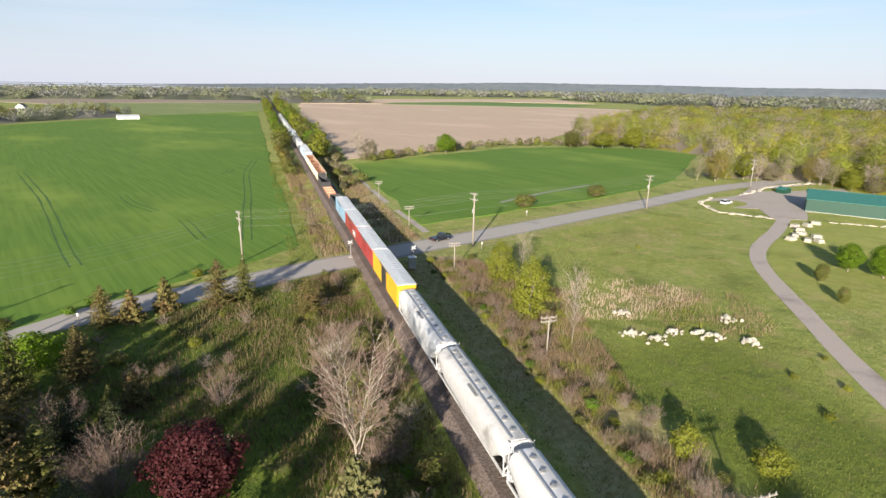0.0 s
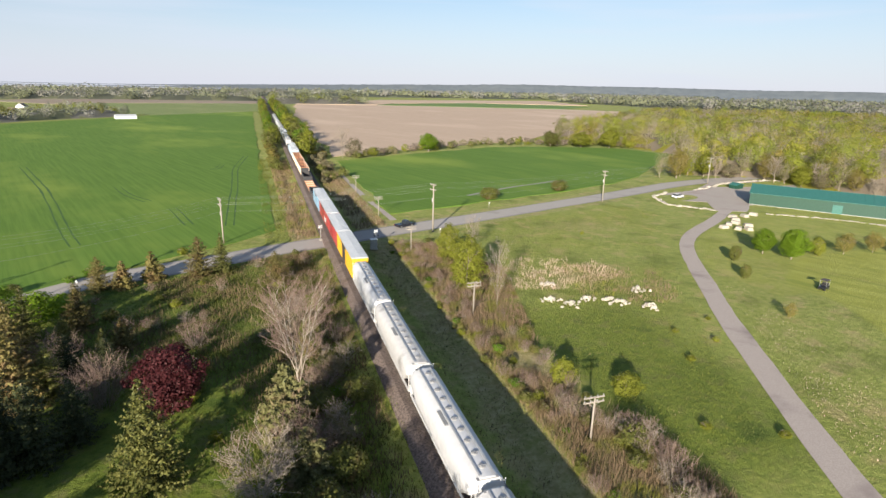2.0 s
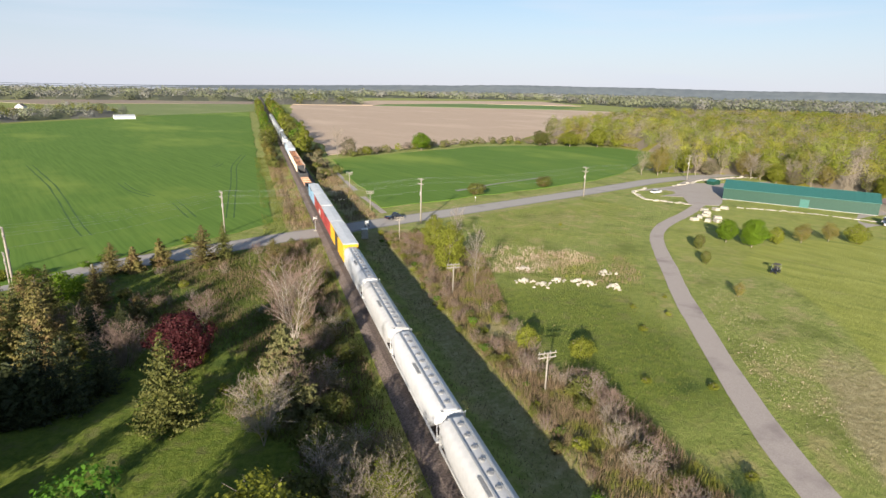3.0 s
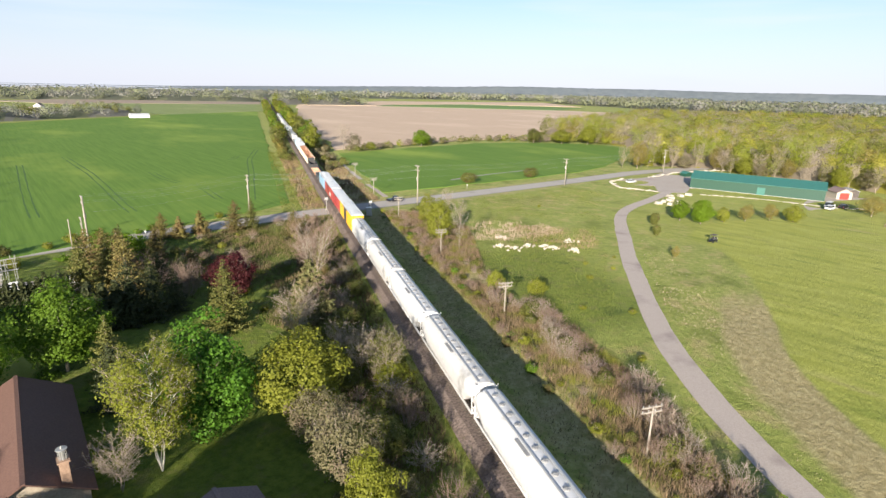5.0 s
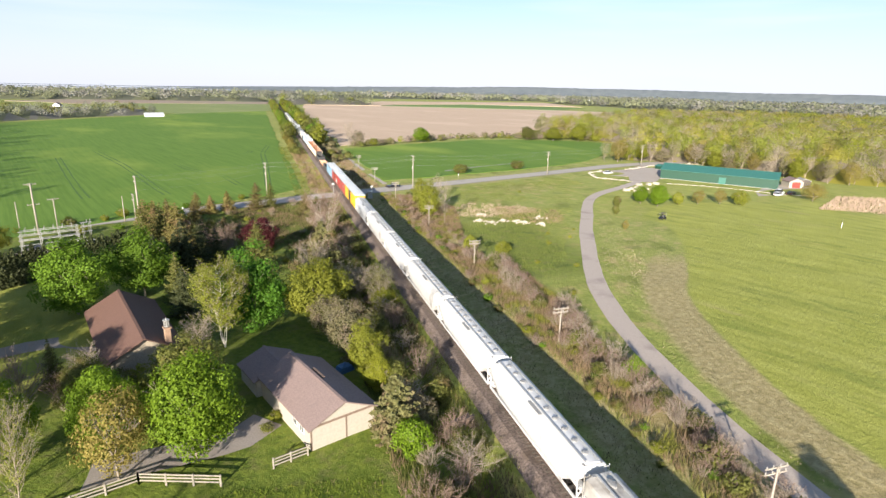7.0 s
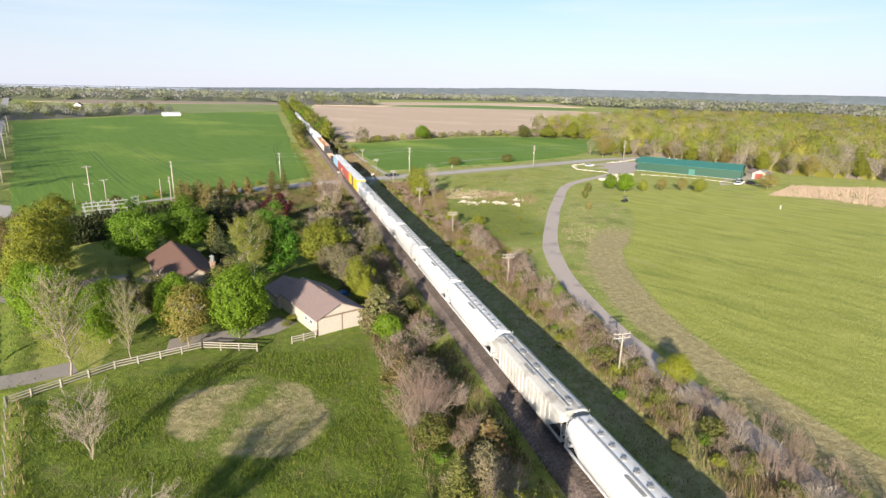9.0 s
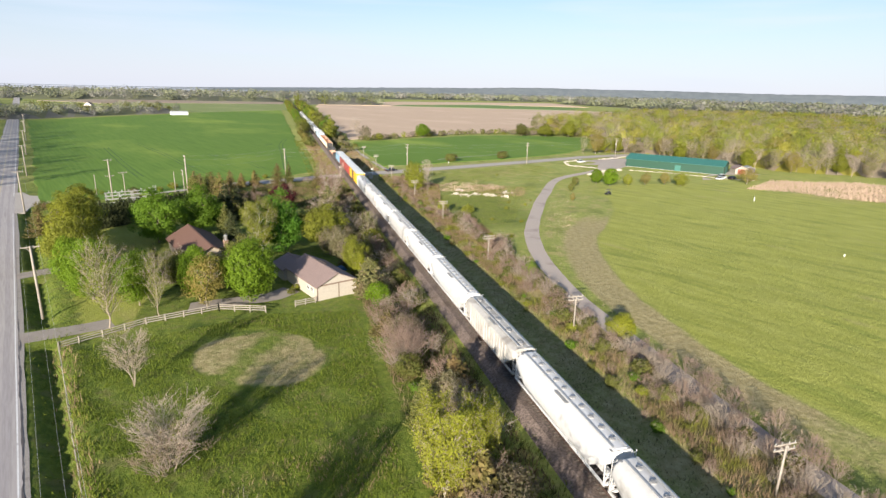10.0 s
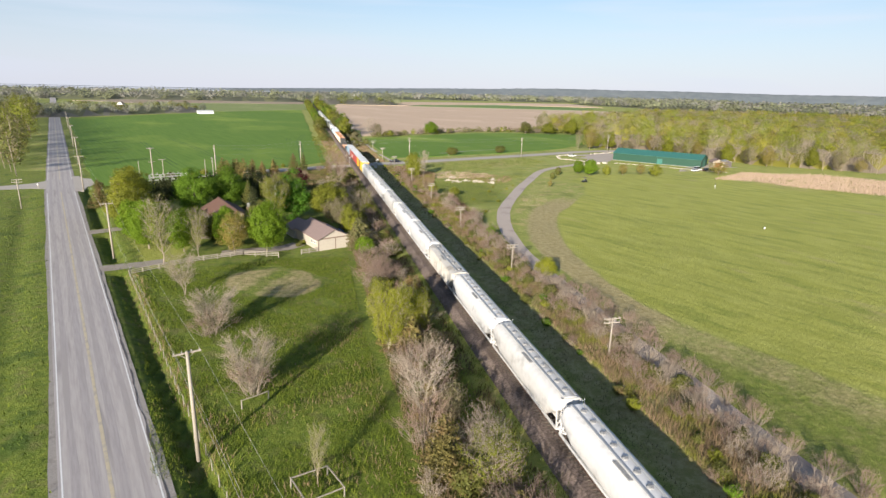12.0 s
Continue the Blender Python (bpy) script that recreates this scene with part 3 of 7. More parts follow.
# ---------------------------------------------------------------- roads


def straight_line(points, step):
    """A polyline at even steps, with no rounding."""
    out = []
    for (x0, y0), (x1, y1) in zip(points[:-1], points[1:]):
        k = max(1, int(math.hypot(x1 - x0, y1 - y0) / step))
        out += [(x0 + (x1 - x0) * i / k, y0 + (y1 - y0) * i / k) for i in range(k)]
    return out + [points[-1]]


main = straight_line(MAIN_ROAD, 4)
structure("road_main_shoulder", ribbon("road_main_shoulder", main, -4.3, 4.45, 0.03, SHOULDER, 0.12, 11), "narrow grey gravel road shoulder", "road")
structure("road_cross_shoulder", ribbon("road_cross_shoulder", CROSS_ROAD, -4.2, 4.2, 0.026, SHOULDER, 0.15, 12), "gravel edge of a country road", "road")
structure("road_cross", ribbon("road_cross", CROSS_ROAD, -3.5, 3.5, 0.044, ASPHALT, 0.05, 13), "worn grey asphalt country road", "road")
structure("road_main", ribbon("road_main", main, -3.85, 3.85, 0.052, MAIN_ASPHALT, 0.03, 14), "straight grey asphalt road with painted lines", "road")
for name, off, half, mt, lab in (("edge_line", -3.55, 0.065, WHITE_LINE, "worn white edge line"), ("edge_line", 3.55, 0.065, WHITE_LINE, "worn white edge line"),
                                 ("centre_line", 0.0, 0.16, YELLOW_LINE, "faded yellow centre line")):
    lo = [q for q in main if q[1] < 54]
    hi = [q for q in main if q[1] > 76]
    for seg in (lo, hi):
        structure(name, ribbon(name, seg, off - half, off + half, 0.058, mt, 0.012, 15), lab, "road marking")
for k, off in enumerate((-2.65, -1.0, 0.95, 2.6)):
    structure("road_wear", ribbon("road_wear", main, off - 0.34, off + 0.34, 0.055, ROAD_WEAR, 0.10, 60 + k), "darker wheel path worn into the asphalt", "road wear")
structure("road_crack", ribbon("road_crack", [q for q in straight_line(MAIN_ROAD, 0.8) if q[1] < -28], 3.86, 3.96, 0.06, CRACK, 0.09, 16), "dark crack along the asphalt edge", "crack")
# flared corners where the two roads meet
meet = min(CROSS_ROAD, key=lambda q: float(away(q[0], q[1], MAIN_ROAD)[0]))
along, over = Vector((-0.349, 0.937)), Vector((0.925, 0.380))
corner = lambda a, b: tuple(Vector(meet) + along * a + over * b)
sheet("road_junction", [corner(17, -3.8), corner(17, 3.8), corner(10, 5.4), corner(5.6, 10), corner(3.4, 19), corner(-3.6, 19), corner(-5.2, 10), corner(-9, 5.4), corner(-17, 3.8),
                        corner(-17, -3.8), corner(-9, -5.4), corner(-5.4, -10), corner(-3.4, -19), corner(3.6, -19), corner(5.4, -10), corner(10, -5.4)], 0.048, ASPHALT, "worn asphalt flare of the road junction", 6, 0.1, 23)
structure("club_drive", ribbon("club_drive", CLUB_DRIVE, -1.75, 1.75, 0.04, DRIVE, 0.12, 17), "winding worn asphalt drive", "drive")
structure("house_drive", ribbon("house_drive", HOUSE_DRIVE, -2.0, 2.0, 0.035, OLD_DRIVE, 0.15, 18), "curved asphalt house drive", "drive")
structure("upper_drive", ribbon("upper_drive", UPPER_DRIVE, -1.9, 1.9, 0.035, OLD_DRIVE, 0.12, 19), "asphalt drive to the house", "drive")
sheet("gravel_lot", at((119, 125), (128, 130), (141, 133), (160, 146), (186, 146), (190, 138), (176, 122), (160, 112), (139, 108), (131, 101), (123, 104), (130, 115), (121, 119)), 0.05, GRAVEL, "pale gravel yard before the long barn", 5, 0.4, 21)
structure("far_lane", ribbon("far_lane", smooth_line([(262, 150), (285, 142), (303, 132), (330, 108)], 4), -3, 3, 0.05, GRAVEL, 0.3, 24), "pale gravel lane before the wood", "lane")
sheet("gravel_yard", at((148, 70), (170, 74), (186, 80), (178, 92), (166, 86), (152, 75)), 0.05, GRAVEL, "pale gravel parking by the barn end", 5, 0.4, 22)

# ---------------------------------------------------------------- plants
def cards(c, nrm, size, r, aspect=0.7, loose=0.55):
    """Diamond leaves at the centres c, facing about nrm."""
    k = len(c)
    nrm = nrm + r.normal(0, loose, (k, 3))
    nrm /= np.linalg.norm(nrm, axis=1)[:, None] + 1e-9
    t = np.cross(nrm, r.normal(0, 1, (k, 3)))
    t /= np.linalg.norm(t, axis=1)[:, None] + 1e-9
    b = np.cross(nrm, t)
    s = (size * r.uniform(0.65, 1.35, k))[:, None]
    v = np.stack([c - t * s, c - b * s * aspect, c + t * s, c + b * s * aspect], 1).reshape(-1, 3)
    return v, np.arange(4 * k).reshape(k, 4)


def clump_points(h, w, low, count, r, shape="round", lobes=14):
    """Leaf places and outward directions on a crown of many small leafy sprays between low*h and h, uneven and with gaps."""
    lobes = 3 * lobes
    k = np.arange(lobes) + 0.5
    up = 1 - 2 * k / lobes
    turn = 2.4 * k + r.uniform(0, 6.28)
    flat = np.sqrt(1 - up * up)
    c = np.stack([flat * np.cos(turn), flat * np.sin(turn), up], 1) + r.normal(0, 0.10, (lobes, 3))
    taper = 1.0 - (0.36 if shape == "egg" else 0.14) * np.clip(c[:, 2], 0, 1) - 0.1 * np.clip(-c[:, 2], 0, 1)
    a, zc, rz = w / 2, h * (1 + low) / 2, h * (1 - low) / 2
    size = a * r.uniform(0.20, 0.36, lobes) * (45 / lobes) ** 0.33
    deep = np.where(r.random(lobes) < 0.8, r.uniform(0.82, 1.16, lobes), r.uniform(0.5, 0.8, lobes))
    centre = np.stack([c[:, 0] * (a - size) * taper * deep, c[:, 1] * (a - size) * taper * deep, zc + c[:, 2] * (rz - 0.7 * size) * np.minimum(deep, 1.0)], 1)
    bumps = [(q / np.linalg.norm(q), r.uniform(0, 6.28)) for q in r.normal(0, 1, (3, 3))]
    uneven = lambda v: 1 + 0.13 * np.sin(2.4 * v @ bumps[0][0] + bumps[0][1]) + 0.09 * np.sin(4.1 * v @ bumps[1][0] + bumps[1][1]) + 0.05 * np.sin(6.3 * v @ bumps[2][0] + bumps[2][1])
    centre[:, :2] *= uneven(c)[:, None]
    which = r.choice(lobes, count, p=size ** 2 / (size ** 2).sum())
    d = r.normal(0, 1, (count, 3))
    d /= np.linalg.norm(d, axis=1)[:, None]
    inward = (d * c[which]).sum(1) < -0.2
    d[inward] *= -1
    ragged = 1 + 0.16 * np.sin(7 * d[:, 0] + which) * np.sin(6 * d[:, 1] + 2 * which) + 0.1 * np.sin(13 * d[:, 2] + 3 * which)
    rad = size[which] * ragged * np.where(r.random(count) < 0.7, r.uniform(0.8, 1.12, count), r.uniform(0.3, 0.9, count))
    pos = centre[which] + d * rad[:, None] * [1, 1, 0.8]
    fill = r.random(count) < 0.24                         # leaves between the sprays
    e = r.normal(0, 1, (count, 3))
    e /= np.linalg.norm(e, axis=1)[:, None]
    slim = 1.0 - (0.36 if shape == "egg" else 0.14) * np.clip(e[:, 2:], 0, 1)
    e = np.where(fill[:, None], e, d)
    pos = np.where(fill[:, None], np.c_[e[:, :2] * a * slim * uneven(e)[:, None], e[:, 2:] * rz] * r.uniform(0.45, 0.82, (count, 1)) + [0, 0, zc], pos)
    d = e
    pos[:, 2] = np.maximum(pos[:, 2], low * h * 0.6 + 0.12)
    return pos, d + 0.5 * c[which] + [0, 0, 0.3]


def limb_mesh(name, branches, material, sides=5):
    """Tapered tubes: branches is a list of (a, b, ra, rb)."""
    a = np.array([q[0] for q in branches], float)
    b = np.array([q[1] for q in branches], float)
    ra, rb = np.array([q[2] for q in branches]), np.array([q[3] for q in branches])
    d = b - a
    d /= np.linalg.norm(d, axis=1)[:, None] + 1e-9
    ref = np.where(np.abs(d[:, 2:3]) > 0.9, [[1.0, 0, 0]], [[0, 0, 1.0]])
    s = np.cross(d, ref)
    s /= np.linalg.norm(s, axis=1)[:, None] + 1e-9
    t = np.cross(d, s)
    ang = 2 * np.pi * np.arange(sides) / sides
    ring = np.cos(ang)[None, :, None] * s[:, None] + np.sin(ang)[None, :, None] * t[:, None]
    v = np.concatenate([a[:, None] + ring * ra[:, None, None], b[:, None] + ring * rb[:, None, None]], 1).reshape(-1, 3)
    i = np.arange(sides)
    q = np.stack([i, (i + 1) % sides, sides + (i + 1) % sides, sides + i], 1)
    f = (np.arange(len(a)) * 2 * sides)[:, None, None] + q
    return data_mesh(name, v, f.reshape(-1, 4), material, smooth=True)


def grow(h, w, r, forks=3, depth=5, low=0.25, lean=0.35, stems=1, start_r=None, droop=0.0, trunk=1.0, spread=0.28):
    """A branching skeleton: (trunk segments, finer segments)."""
    thick, fine = [], []
    start_r = start_r or 0.022 * h

    def go(p, d, length, rad, level):
        steps = 2 if level < 3 else 1
        regain = 1 / trunk if level == 0 else 1.0
        for _ in range(steps):
            q = p + d * length / steps
            (thick if level < 3 else fine).append((tuple(p), tuple(q), rad, rad * 0.8))
            p, rad = q, rad * 0.8
            d = (d + Vector(r.normal(0, 0.10, 3))).normalized()
        if level >= depth:
            return
        kids = forks + (1 if r.random() < 0.4 else 0)
        turn = r.uniform(0, 6.28)
        for k in range(kids):
            a = turn + 6.28 * k / kids + r.normal(0, 0.3)
            side = Vector((math.cos(a), math.sin(a), 0))
            spread = lean * (0.5 if k == 0 else 1.15) * r.uniform(0.75, 1.25)
            nd = (d + side * spread + Vector((0, 0, 0.12 - droop * level))).normalized()
            go(p, nd, length * regain * r.uniform(0.62, 0.85), max(rad * (0.82 if k == 0 else 0.62), 0.016), level + 1)

    for s in range(stems):
        a = r.uniform(0, 6.28)
        tilt = 0.05 if stems == 1 else spread * r.uniform(0.3, 1.2)
        go(Vector((0.12 * math.cos(a), 0.12 * math.sin(a), 0)) * (stems > 1), Vector((tilt * math.cos(a), tilt * math.sin(a), 1)).normalized(),
           h * trunk * low, start_r / math.sqrt(stems), 0)
    pts = np.array([b[1] for b in thick + fine])
    sx = w / 2 / np.percentile(np.hypot(pts[:, 0], pts[:, 1]), 97)
    sz = h / pts[:, 2].max()
    fit_to = lambda q: (q[0] * sx, q[1] * sx, q[2] * sz)
    scaled = lambda bs: [(fit_to(a), fit_to(b), ra, rb) for a, b, ra, rb in bs]
    return scaled(thick), scaled(fine)


def leafy_tree(kind, h, w, seed, low=0.18, count=8000, size=0.15, shape="round", bark=None, lumps=7.0, depth=3):
    r = np.random.default_rng(seed)
    thick, fine = grow(h * 0.86, w * 0.8, r, 3, depth, 0.22, 0.5)
    pos, out = clump_points(h, w, low, count, r, shape, 9 if h < 5 else 16)
    v, f = cards(pos, out, size, r)
    return limb_mesh("trunk", thick + fine, bark or BARK), data_mesh("crown", v, f, LEAF[kind])


def ramify(h, w, r, leaders=1, spread=0.0, start=0.2, boughs=20, rise=0.9, radius=None):
    """A bare crown: leaders that fan out, boughs all along them, twigs on the boughs."""
    thick, fine = [], []
    radius = radius or 0.0088 * h
    for q in range(leaders):
        a0 = 6.28 * q / leaders + r.uniform(0, 0.8)
        tilt = spread * r.uniform(0.45, 1.0) if leaders > 1 else 0.03
        top = np.array([math.cos(a0) * tilt * w, math.sin(a0) * tilt * w, h * r.uniform(0.88, 1.0) * (1 - 0.25 * tilt)])
        steps, pts = 7, []
        for i in range(steps + 1):
            t = i / steps
            pts.append(top * [t ** 1.25, t ** 1.25, t] + (r.normal(0, 0.012 * h, 3) * [1, 1, 0.3] if 0 < i else 0))
        rr = radius / math.sqrt(leaders) * 1.25
        for i in range(steps):
            thick.append((pts[i], pts[i + 1], rr * (1 - 0.9 * i / steps), rr * (1 - 0.9 * (i + 1) / steps) + 0.008))
        n_b = max(5, int(boughs / math.sqrt(leaders)))
        for k in range(n_b):
            t = start + (0.97 - start) * (k + r.uniform(0, 0.8)) / n_b
            i = min(int(t * steps), steps - 1)
            p = pts[i] + (pts[i + 1] - pts[i]) * (t * steps - i)
            a = 2.4 * k + r.normal(0, 0.3) if leaders == 1 else a0 + r.uniform(-1.9, 1.9)
            ln = w / 2 * (0.35 + 0.75 * math.sin(math.pi * min(1, 0.12 + 0.8 * t))) * r.uniform(0.7, 1.05) * (1 if leaders == 1 else 0.62)
            d = np.array([math.cos(a), math.sin(a), rise * r.uniform(0.7, 1.3)])
            d /= np.linalg.norm(d)
            m = p + d * ln * 0.5
            e = m + (d + [0, 0, 0.25] + r.normal(0, 0.12, 3)) * ln * 0.5
            br = max(0.02, rr * 0.42 * (1 - 0.6 * t))
            thick.append((p, m, br, br * 0.75))
            fine.append((m, e, br * 0.75, 0.012))
            for s in range(7):
                u = r.uniform(0.15, 1.0)
                b = p + (m - p) * u * 2 if u < 0.5 else m + (e - m) * (u * 2 - 1)
                f = b + (d * 0.6 + r.normal(0, 0.55, 3) + [0, 0, 0.45]) * ln * r.uniform(0.22, 0.42)
                fine.append((b, f, 0.013, 0.007))
                for _ in range(3):
                    g = b + (f - b) * r.uniform(0.3, 1.0)
                    fine.append((g, g + (d * 0.4 + r.normal(0, 0.6, 3) + [0, 0, 0.4]) * ln * r.uniform(0.10, 0.2), 0.008, 0.005))
    return thick, fine


def open_tree(h, w, seed, material, twig, leaders=1, spread=0.0, start=0.2, boughs=20, rise=0.9, buds=None, bud_count=2000, bud=0.07):
    r = np.random.default_rng(seed)
    thick, fine = ramify(h, w, r, leaders, spread, start, boughs, rise)
    extra = None
    if buds:
        tips = np.array([b[1] for b in fine])
        pick = r.integers(0, len(tips), bud_count)
        at_tip = tips[pick] + r.normal(0, 0.15, (bud_count, 3))
        outward = (at_tip - [0, 0, 0.5 * h]) / (0.5 * w)
        v, f = cards(at_tip, outward + [0, 0, 0.3], bud, r)
        extra = data_mesh("foliage", v, f, LEAF[buds])
    return limb_mesh("trunk", thick, material), limb_mesh("crown", fine, twig, 3), extra


def conifer(kind, h, w, seed, levels=None, whorl=9, droop=0.22, needle=0.125, bulge=0.0):
    """Tiers of drooping boughs, each a spray of needle cards."""
    r = np.random.default_rng(seed)
    levels = levels or int(h * 2.6)
    pos, along, sz = [], [], []
    for i in range(levels):
        t = (i + r.uniform(0, 0.6)) / levels
        z = h * (0.06 + 0.94 * t)
        reach = w / 2 * ((1 - t) ** (0.85 - 0.4 * bulge)) * r.uniform(0.85, 1.12) + 0.08
        n_b = max(4, int(whorl * (0.5 + 0.6 * (1 - t))))
        for k in range(n_b):
            a = 6.28 * k / n_b + r.uniform(0, 1)
            dirv = np.array([math.cos(a), math.sin(a), 0])
            side = np.array([-dirv[1], dirv[0], 0])
            ln = reach * r.uniform(0.75, 1.1)
            m = max(3, int(ln / 0.10))
            for j in range(m):
                s = (j + 0.5) / m
                base = dirv * ln * s + [0, 0, z - droop * ln * math.sin(2.6 * s) + 0.06 * ln * s]
                for q in (-1, 1) if j < m - 1 else (0,):
                    off = side * q * 0.30 * (1 - s * 0.6) * min(1.0, ln) * r.uniform(0.4, 1.0)
                    pos.append(base + off + r.normal(0, 0.05, 3))
                    along.append(dirv * 0.5 + side * q * 0.5 + np.array([0, 0, 0.9]))
    pos, along = np.array(pos), np.array(along)
    v, f = cards(pos, along, needle, r, 0.5)
    trunk = Shape().tube((0, 0, -0.1), (0, 0, h * 0.95), 0.018 * h + 0.04, 0.02, 7).mesh("trunk", BARK, True)
    return trunk, data_mesh("crown", v, f, LEAF[kind])


def thicket(h, w, seed, material, count=80):
    """A shrub of many upright stems with side twigs that fill a rough dome."""
    r = np.random.default_rng(seed)
    segs, tips = [], []
    for _ in range(count):
        a, q = r.uniform(0, 6.28), r.uniform(0, 1) ** 0.6
        p = np.array([0.16 * w * q * math.cos(a), 0.16 * w * q * math.sin(a), -0.05])
        hh = h * r.uniform(0.45, 1.08) * (1 - 0.3 * q * q)
        end = np.array([0.5 * w * q * math.cos(a + r.normal(0, 0.3)), 0.5 * w * q * math.sin(a + r.normal(0, 0.3)), hh])
        mid = p + (end - p) * 0.55 + np.array([0, 0, 0.12 * h * q]) + r.normal(0, 0.06 * h, 3)
        segs += [(p, mid, 0.022, 0.017), (mid, end, 0.017, 0.009)]
        for _ in range(5):
            t = r.uniform(0.1, 0.9)
            b = mid + (end - mid) * t
            e = b + (np.array([math.cos(a), math.sin(a), 0]) * 0.4 + r.normal(0, 0.5, 3) + [0, 0, 0.75]) * 0.17 * h
            segs.append((b, e, 0.013, 0.007))
            segs.append(((b + e) / 2, (b + e) / 2 + (r.normal(0, 0.6, 3) + [0, 0, 0.6]) * 0.1 * h, 0.01, 0.006))
    thick = [s for i, s in enumerate(segs) if s[2] > 0.02]
    thin = [s for s in segs if s[2] <= 0.02]
    return limb_mesh("trunk", thick, BARK, 4), limb_mesh("crown", thin, material, 3), None


def plant(name, xy, parts, label, category, group="", turn=0.0, scale=(1, 1, 1)):
    top = empty(name, pose(xy[0], xy[1], float(ground_z(xy[0], xy[1])) - 0.06, 0, 0, turn) @ Matrix.Diagonal((*scale, 1)), label, category, group)
    for nm, me in zip(("trunk", "crown"), parts[:2]):
        part(me.name.split(".")[0], me, None, top)
    if len(parts) > 2 and parts[2]:
        tagged(part("foliage", parts[2], None, top), kind="stuff")
    return top


def stems(name, places, height, width, material, r, lean=0.25, label="", category="brush"):
    """Standing thin stems or blades, three corners each, at the given places; one mesh of stuff."""
    k = len(places)
    a = r.uniform(0, 6.28, k)
    hgt = height * r.uniform(0.5, 1.25, k)
    wd = width * r.uniform(0.6, 1.4, k)
    base = np.c_[places, ground_z(places[:, 0], places[:, 1]) - 0.02]
    tip = base + np.c_[r.normal(0, lean, k) * hgt, r.normal(0, lean, k) * hgt, hgt]
    s = np.c_[np.cos(a) * wd, np.sin(a) * wd, np.zeros(k)]
    v = np.stack([base - s, base + s, tip], 1).reshape(-1, 3)
    return tagged(new(name, data_mesh(name, v, np.arange(3 * k).reshape(k, 3), material)), label, category, kind="stuff")


def scatter(poly, per_m2, r, patch=0.0, scale=0.12, clear=None):
    """Random places in a polygon; patch thins them in patches."""
    poly = np.asarray(poly)
    (x0, y0), (x1, y1) = poly.min(0), poly.max(0)
    k = int((x1 - x0) * (y1 - y0) * per_m2)
    q = np.c_[r.uniform(x0, x1, k), r.uniform(y0, y1, k)]
    q = q[inside(q[:, 0], q[:, 1], poly)]
    if patch:
        wave = np.zeros(len(q))                           # a patchy field without a visible period
        for k in range(9):
            a, f = r.uniform(0, 6.28), scale * 2.2 * 1.42 ** (k % 5)
            wave += np.sin((q[:, 0] * math.cos(a) + q[:, 1] * math.sin(a)) * f * r.uniform(0.8, 1.25) + r.uniform(0, 6.28)) * 0.45
        q = q[wave + r.normal(0, 0.5, len(q)) > patch * 2 - 2 + 0.6]
    if clear is not None:
        q = q[~clear(q[:, 0], q[:, 1])]
    return q


def understory(poly, h, step, r):
    """The dense twigs under the crowns: a rough sheet below the tree tops that falls to the ground at its rim."""
    poly = np.asarray(poly)
    (x0, y0), (x1, y1) = poly.min(0) - step, poly.max(0) + step
    a, b = np.meshgrid(np.arange(x0, x1, step), np.arange(y0, y1, step), indexing="ij")
    n_i, n_j = a.shape
    a, b = a + r.uniform(-0.4, 0.4, a.shape) * step, b + r.uniform(-0.4, 0.4, a.shape) * step
    ins = inside(a, b, poly)
    rim = away(a, b, [*map(tuple, poly), tuple(poly[0])])[0]
    z = np.where(ins, h * (0.30 + 0.32 * r.random(a.shape)) * soft_step(rim, 0.1 * step, 1.1 * step), -0.5)
    idx = np.arange(n_i * n_j).reshape(n_i, n_j)
    f = np.stack([idx[:-1, :-1], idx[1:, :-1], idx[1:, 1:], idx[:-1, 1:]], -1).reshape(-1, 4)
    f = f[ins.ravel()[f].any(1)]
    used = np.unique(f)
    back = np.zeros(a.size, int)
    back[used] = np.arange(len(used))
    return np.stack([a, b, z], -1).reshape(-1, 3)[used], back[f]


